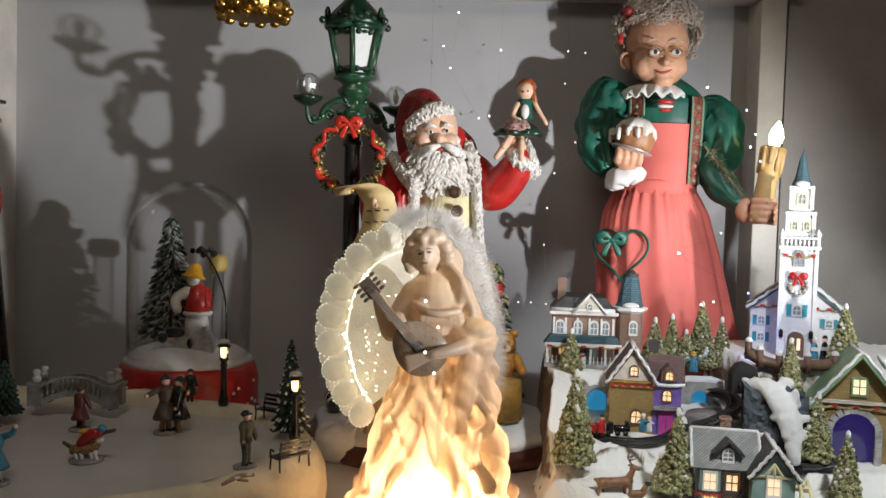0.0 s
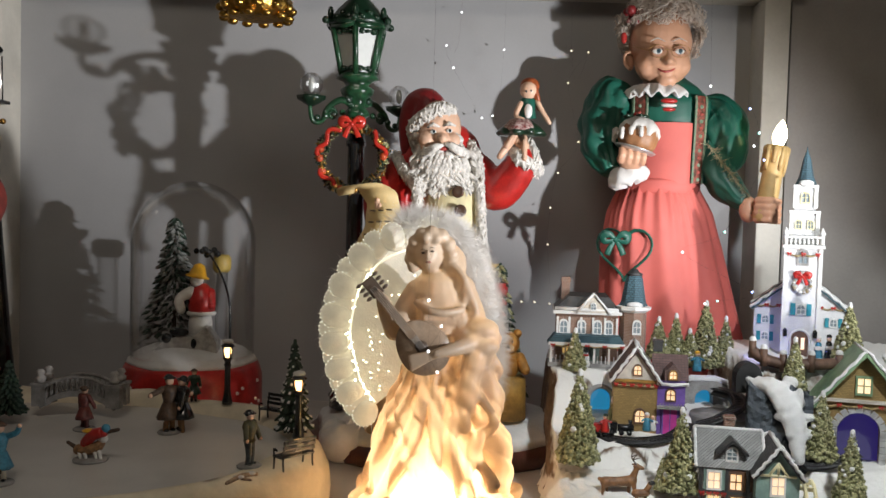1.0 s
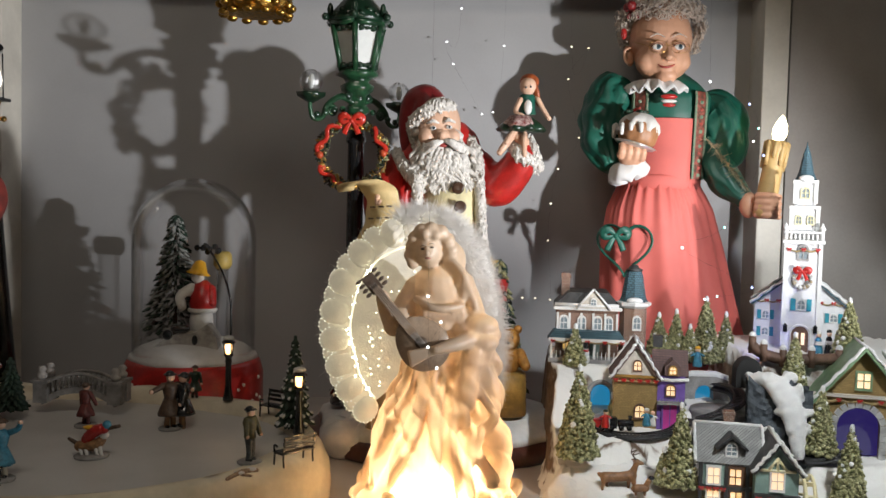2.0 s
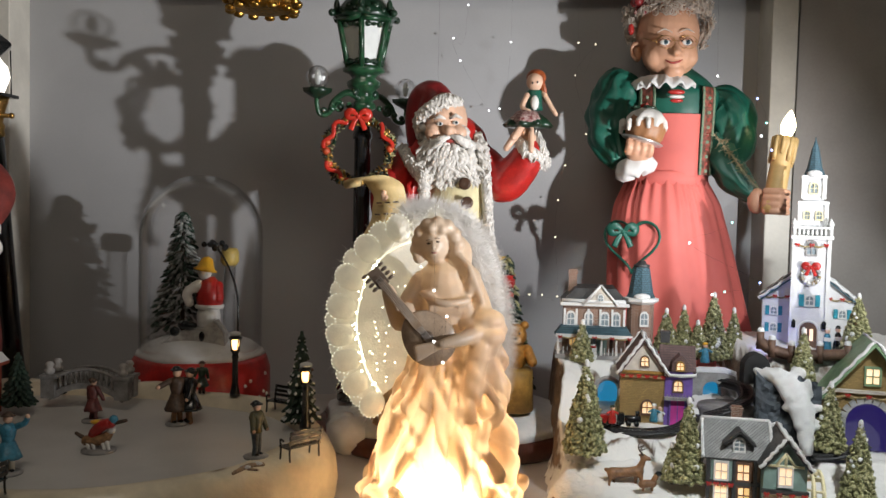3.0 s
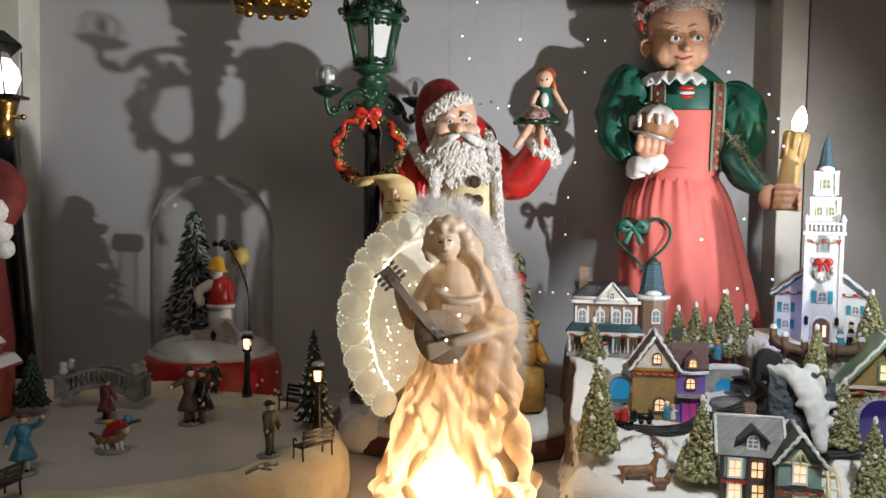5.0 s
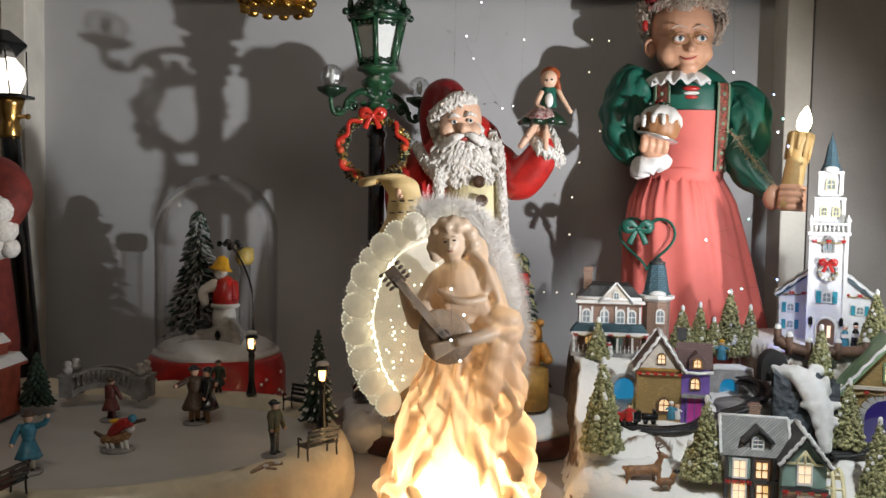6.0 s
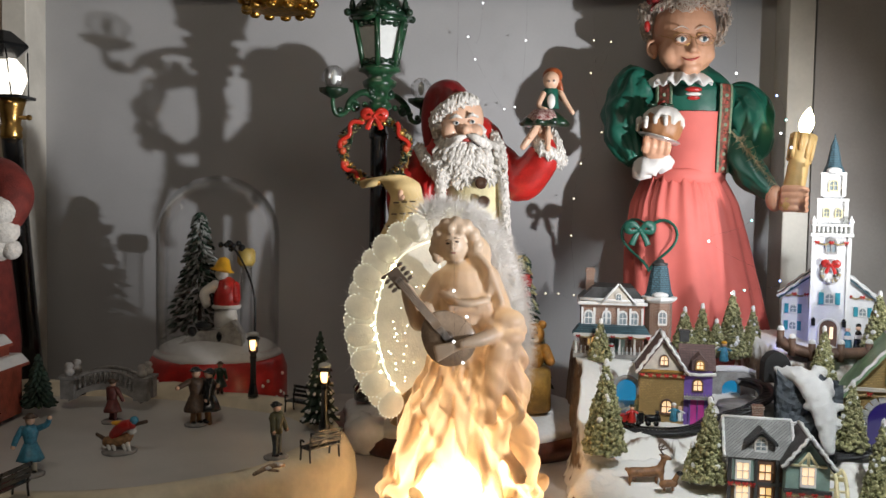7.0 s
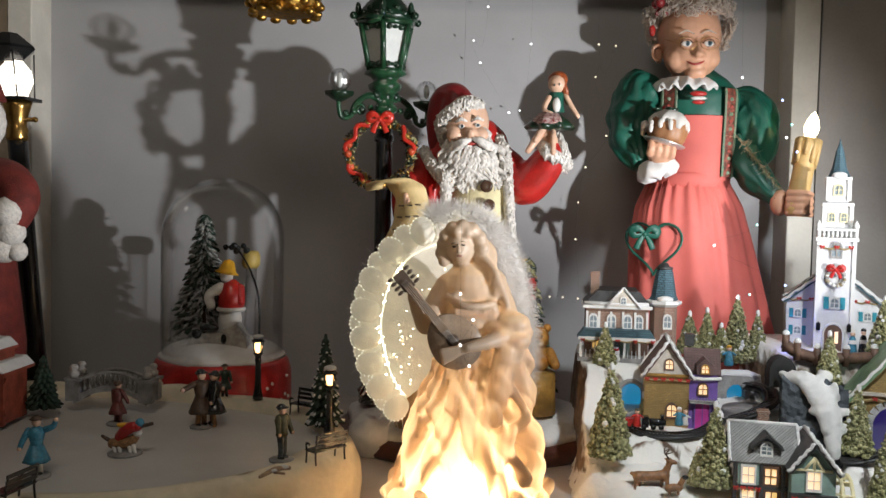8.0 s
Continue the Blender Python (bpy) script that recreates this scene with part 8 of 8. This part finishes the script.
track("front_track", [(0.214, 1.120, 0.080), (0.240, 1.095, 0.074), (0.277, 1.085, 0.075), (0.314, 1.095, 0.079), (0.345, 1.130, 0.087)], "black miniature railway track before the brick house")
track("loop_track", [(0.355, 1.130, 0.087), (0.386, 1.125, 0.099), (0.416, 1.150, 0.108), (0.423, 1.190, 0.116), (0.405, 1.220, 0.117)], "black miniature railway track curving on a stone pier")
track("tunnel_track", [(0.466, 1.050, 0.061), (0.493, 1.050, 0.063), (0.532, 1.050, 0.074)], "black miniature railway track leading to the lodge")


def pier(at, r, h, label):
    t = thing("stone_pier", at, label, "stone pier")
    part("drum", Form().lathe((0, 0, 0), [(r * 1.02, 0), (r, h * 0.5), (r, h - 0.003), (r * 0.98, h)], M_GREYSTONE, 30), t, "smooth grey drum")
    return t


pc = Vector((0.396, 1.165, 0.103))
pier((pc.x, pc.y, 0.02), 0.040, pc.z - 0.026, "grey stone pier carrying the curved track")


def train():
    o = Vector((0.247, 1.098, 0.082))
    t = thing("toy_train", o, "tiny black and red toy train on the track", "toy train")
    part("engine", Form().tube([(0.0, 0, 0.008), (0.020, 0, 0.008)], 0.005, M_BLACK, 10).box((-0.006, 0, 0.009), (0.009, 0.010, 0.014), M_BLACK).lathe((0.016, 0, 0.012), [(0.002, 0), (0.003, 0.006)], M_BLACK, 8), t, "black engine")
    part("wagon", Form().box((-0.026, 0, 0.008), (0.018, 0.010, 0.010), M_RED), t, "red wagon")
    for x in (-0.031, -0.021, -0.008, 0.004, 0.014):
        part("wheel", Form().lathe((x, -0.006, 0.003), [(0.0035, -0.001), (0.0035, 0.001)], M_BLACK, 10, turn=Matrix.Rotation(radians(90), 4, "X")), t)


train()


def stone_bridge():
    a = Vector((0.395, 1.240, 0.113))
    t = thing("stone_bridge", (a.x, a.y, 0.085), "small snowy stone arch bridge with back panel glowing blue in place of tunnel light", "bridge")
    arch = [(0.013 * math.cos(q), 0.016 + 0.013 * math.sin(q)) for q in np.linspace(0, math.pi, 11)]
    part("arch_wall", Form().prism([(-0.034, 0), (-0.013, 0), (-0.013, 0.016)] + arch[::-1][1:-1] + [(0.013, 0.016), (0.013, 0), (0.034, 0), (0.034, 0.036), (0.018, 0.041), (-0.018, 0.041), (-0.034, 0.036)], 0, 0.02, M_GREYSTONE), t, "grey stone arch wall")
    part("tunnel_light", Form().box((0, 0.019, 0.016), (0.026, 0.002, 0.030), M_BLUEGLOW), t, "back panel glowing blue in place of tunnel light")
    part("snow_cap", Form().tube([(-0.034, 0.008, 0.037), (-0.016, 0.008, 0.043), (0.016, 0.008, 0.043), (0.034, 0.008, 0.037)], 0.006, M_SNOW, 8, 0.7), t)


stone_bridge()


def tunnel(at, r, name, label):
    t = thing(name, at, label, "tunnel")
    ring = [(r * math.cos(q), 0, r * 0.9 + r * math.sin(q)) for q in np.linspace(0, math.pi, 13)]
    part("portal", Form().tube([(r, 0, 0)] + ring + [(-r, 0, 0)], 0.0035, M_GREYSTONE, 8), t, "grey portal ring")
    part("mouth", Form().prism([(-r, 0), (r, 0)] + [(q[0], q[2]) for q in ring], 0.0, 0.004, M_BLUEGLOW), t, "mouth panel glowing blue in place of inner light")


tunnel((0.241, 1.205, 0.089), 0.017, "tunnel_portal", "blue-lit railway tunnel portal beside the house")


def cave():
    a = Vector((0.423, 1.132, 0.153))
    t = thing("cave_opening", a, "dark arched cave opening in the rock below the church", "cave")
    arc = [(0.017 * math.cos(q), 0.020 * math.sin(q)) for q in np.linspace(0, math.pi, 11)]
    # the cave's inner shade is a solid black arch
    part("dark_mouth", Form().prism([(-0.017, -0.02), (0.017, -0.02)] + arc, 0.0, 0.02, M_HOLLOWSHADE), t, "solid black block for the shade inside the cave")


cave()


def glitter_fir(at, h, r, label="glittering olive-green bottle-brush fir with snow lumps"):
    t = thing("glitter_fir", at, label, "tree", "village trees")
    part("trunk", Form().tube([(0, 0, -0.004), (0, 0, h * 0.92)], [0.003, 0.0008], M_BARK, 6), t)
    crown = Form()
    n = int(380 + 4200 * h)
    for k in range(n):
        u = (k + random.random()) / n
        u = 1 - math.sqrt(1 - u) if u < 1 else 1
        a = k * 2.39996 + random.uniform(-0.3, 0.3)
        q = r * (1 - u) ** 0.8 * random.uniform(0.70, 1.06) + 0.0008
        g = (0.0031 - 0.0014 * u) * random.uniform(0.5, 1.4) * (0.55 + r * 20)
        crown.ball((q * math.cos(a), q * math.sin(a), h * (0.03 + 0.95 * u)), (g, g, g * 0.85), M_GLITTERFIR, 5, 4, turn=Matrix.Rotation(a, 4, "Z"))
    crown.lathe((0, 0, h * 0.02), [(r * 0.82, 0), (r * 0.5, h * 0.35), (0.0015, h * 0.95)], M_GLITTERFIR, 12)
    part("crown", crown, t, "glitter-flecked olive crown")
    for k in range(6):
        u = random.uniform(0.08, 0.85)
        a = random.uniform(-3.0, -0.2)
        q = r * (1 - u) ** 0.8 * 0.98
        g = 0.0040 * (0.5 + r * 22) * (1.1 - 0.6 * u) * random.uniform(0.7, 1.1)
        part("snow_lump", Form().ball((q * math.cos(a), q * math.sin(a), h * (0.05 + 0.95 * u)), (g, g * 0.7, g), M_SNOW, 8, 6), t)
    part("snow_tip", Form().ball((0, 0, h * 0.96), (0.0032, 0.0032, 0.006), M_SNOW, 7, 5), t)
    return t



def plant_tree(at, h, r):
    glitter_fir((at[0], at[1], max(at[2] - 0.003, 0.0)), h, r)


plant_tree((0.190, 1.045, 0.061), 0.1154, 0.0247)
plant_tree((0.206, 1.225, 0.143), 0.0572, 0.0151)
plant_tree((0.304, 1.000, 0.044), 0.0983, 0.0197)
plant_tree((0.288, 1.010, 0.042), 0.0432, 0.0105)
plant_tree((0.478, 1.125, 0.143), 0.0673, 0.0146)
plant_tree((0.490, 1.060, 0.070), 0.0846, 0.0187)
plant_tree((0.497, 0.990, 0.027), 0.0973, 0.0195)
plant_tree((0.566, 1.170, 0.177), 0.0763, 0.0191)
plant_tree((0.413, 1.310, 0.137), 0.1006, 0.0222)
plant_tree((0.366, 1.300, 0.143), 0.0744, 0.0161)
plant_tree((0.443, 1.310, 0.141), 0.0733, 0.0153)
plant_tree((0.338, 1.290, 0.152), 0.0604, 0.0168)
plant_tree((0.382, 1.280, 0.145), 0.0517, 0.0150)
plant_tree((0.249, 1.150, 0.077), 0.0413, 0.0075)


def fence():
    t = thing("log_fence", (0.500, 1.150, 0.174), "low brown log fence with snow before the church", "fence")
    o = Vector((0.500, 1.150, 0.174))
    pts = [Vector(p) - o for p in ((0.433, 1.160, 0.186), (0.445, 1.150, 0.177), (0.469, 1.145, 0.171), (0.504, 1.140, 0.172), (0.542, 1.145, 0.173))]
    part("log_rail", Form().tube(bend(pts, 5), 0.0075, M_BROWNFENCE, 8), t)
    for p in pts:
        part("log_post", Form().tube([p + Vector((0, -0.004, -0.010)), p + Vector((0, -0.004, 0.014))], 0.005, M_BROWNFENCE, 8).ball(p + Vector((0, -0.004, 0.014)), 0.0052, M_SNOW, 8, 6), t)


fence()


def deer():
    f = Form()
    o = Vector((0.236, 1.010, 0.024))
    c = Form()
    limb(c, [(-0.020, 0, 0.026), (0, 0, 0.027), (0.016, 0, 0.029)], [0.0075, 0.0068, 0.0078], M_DEER, 10)
    limb(c, [(0.016, 0, 0.031), (0.021, 0, 0.042), (0.022, 0, 0.048)], [0.006, 0.0042, 0.004], M_DEER, 8)
    limb(c, [(0.022, 0, 0.049), (0.030, -0.003, 0.047)], [0.0044, 0.0026], M_DEER, 8, 3)
    for x, q in ((-0.022, -0.004), (-0.018, 0.003), (0.014, -0.002), (0.018, 0.004)):
        for y in ((-0.004,) if x in (-0.022, 0.018) else (0.004,)):
            limb(c, [(x, y, 0.024), (x + q * 0.5, y, 0.012), (x + q * 0.4, y, 0.0)], [0.0042, 0.0021, 0.0017], M_DEER, 7, 3)
    c.ball((-0.028, 0, 0.030), (0.004, 0.002, 0.003), M_DEER, 7, 5)
    f.join(fused(c, M_DEER, 0.0012, 2))
    for s in (-1, 1):
        limb(f, [(0.021, s * 0.002, 0.052), (0.016, s * 0.007, 0.060), (0.020, s * 0.011, 0.068)], [0.0012, 0.001, 0.0006], M_BROWN, 6, 4)
        limb(f, [(0.017, s * 0.007, 0.060), (0.024, s * 0.009, 0.063)], [0.001, 0.0006], M_BROWN, 6, 3)
        f.ball((0.019, s * 0.005, 0.050), (0.003, 0.0018, 0.0015), M_DEER, 6, 5)
    tagged(part("deer_figurine", f, at=Matrix.Translation(o) @ Matrix.Diagonal((0.86, 0.86, 0.86, 1))), "small brown antlered deer figurine standing on snow", "figurine")
    g = Form()
    q = Vector((0.257, 0.990, 0.033))
    limb(g, [(-0.006, 0, 0.007), (0.006, 0, 0.008)], [0.005, 0.0045], M_DEER, 8)
    limb(g, [(0.006, 0, 0.010), (0.010, 0, 0.018)], [0.0035, 0.003], M_DEER, 8, 3)
    for x in (-0.005, 0.005):
        limb(g, [(x, 0, 0.006), (x, 0, 0)], [0.002, 0.0016], M_DEER, 6, 3)
    g.ball((0.012, -0.001, 0.020), (0.0042, 0.003, 0.003), M_BLACK, 8, 6)
    tagged(part("deer_figurine", g, at=q), "tiny dark-faced fawn figurine beside the deer", "figurine")


deer()


def villager(at, h, coat, hat, label):
    f = Form().lathe((0, 0, 0), [(0.22 * h, 0), (0.24 * h, 0.1 * h), (0.15 * h, 0.6 * h), (0.08 * h, 0.74 * h)], coat, 10)
    f.ball((0, 0, 0.84 * h), 0.14 * h, M_SKIN, 8, 6)
    f.ball((0, 0.01 * h, 0.92 * h), (0.15 * h, 0.15 * h, 0.1 * h), hat, 8, 6)
    for s in (-1, 1):
        limb(f, [(s * 0.15 * h, 0, 0.62 * h), (s * 0.30 * h, -0.06 * h, 0.55 * h)], [0.07 * h, 0.055 * h], coat, 6, 3)
    tagged(part("villager_figurine", f, at=at), label, "figurine", "villagers")


villager((0.279, 1.075, 0.093), 0.0225, M_BLUE, M_WHITE, "tiny villager figurine in a pale blue coat")
villager((0.287, 1.077, 0.093), 0.0183, M_TRIMWHITE, M_SKIN, "tiny villager figurine waving in a white coat")
villager((0.386, 1.250, 0.139), 0.0293, M_BLUE, M_YELLOW, "tiny villager figurine with yellow hair and blue coat")
villager((0.230, 1.090, 0.086), 0.0228, M_RED, M_GREENDARK, "tiny villager figurine in a red coat and green hat")


# ---- reflections in the shop window, built as glowing beads on added wires ----
def reflected_dots(name, path, label, colours):
    """Window reflections as glowing beads at each point of an added hair-thin ceiling wire."""
    pts = [Vector(p) for p in path]
    top = Vector((pts[0].x, pts[0].y, 1.40))
    t = thing(name, top, label, "string light", "string lights")
    line = bend([Vector((0, 0, 0))] + [p - top for p in pts], 5)
    part("wire", Form().tube(line, 0.00007, M_BLACK, 4), t)
    for k, p in enumerate(pts):
        part("led", Form().ball(p - top, 0.0016, colours[k % len(colours)], 8, 6), t)


M_DOTWHITE = glow("white_reflection", (0.95, 0.97, 1.0), 3.0)
M_DOTWARM = glow("warm_reflection", (1.0, 0.85, 0.6), 1.6)
M_DOTBLUE = glow("blue_reflection", (0.15, 0.3, 1.0), 3.0)
M_DOTTEAL = glow("teal_reflection", (0.05, 0.75, 0.6), 2.0)
reflected_dots("string_light", [(0.030, 1.560, 0.711), (0.005, 1.560, 0.652), (0.018, 1.560, 0.613), (0.071, 1.560, 0.526)], "tiny white window reflections built as beads on an added wire before grey board", [M_DOTWHITE])
reflected_dots("string_light", [(0.107, 1.560, 0.647), (0.090, 1.560, 0.530), (0.167, 1.560, 0.509)], "three tiny white window reflections built as beads on an added wire before grey board", [M_DOTWHITE])
reflected_dots("string_light", [(0.226, 1.560, 0.648), (0.256, 1.560, 0.646), (0.222, 1.560, 0.591), (0.244, 1.560, 0.488), (0.209, 1.560, 0.432), (0.198, 1.560, 0.370), (0.195, 1.560, 0.304), (0.202, 1.560, 0.198), (0.175, 1.560, 0.200), (0.152, 1.560, 0.200), (0.116, 1.560, 0.186)], "tiny warm window reflections built as beads on a long added wire before grey board", [M_DOTWARM])
reflected_dots("string_light", [(0.008, 0.900, 0.267), (0.022, 0.900, 0.240), (0.009, 0.900, 0.213), (0.019, 0.900, 0.191)], "tiny white window reflections built as beads on an added wire before the statue", [M_DOTWHITE])
reflected_dots("string_light", [(0.359, 1.140, 0.532), (0.411, 1.140, 0.504), (0.424, 1.140, 0.473), (0.418, 1.140, 0.456), (0.432, 1.140, 0.438), (0.385, 1.140, 0.343), (0.331, 1.140, 0.315), (0.424, 1.140, 0.265), (0.379, 1.140, 0.252), (0.363, 1.140, 0.248)], "tiny white, blue and green window reflections built as beads on an added wire near the candle", [M_DOTWHITE, M_DOTBLUE, M_DOTTEAL])
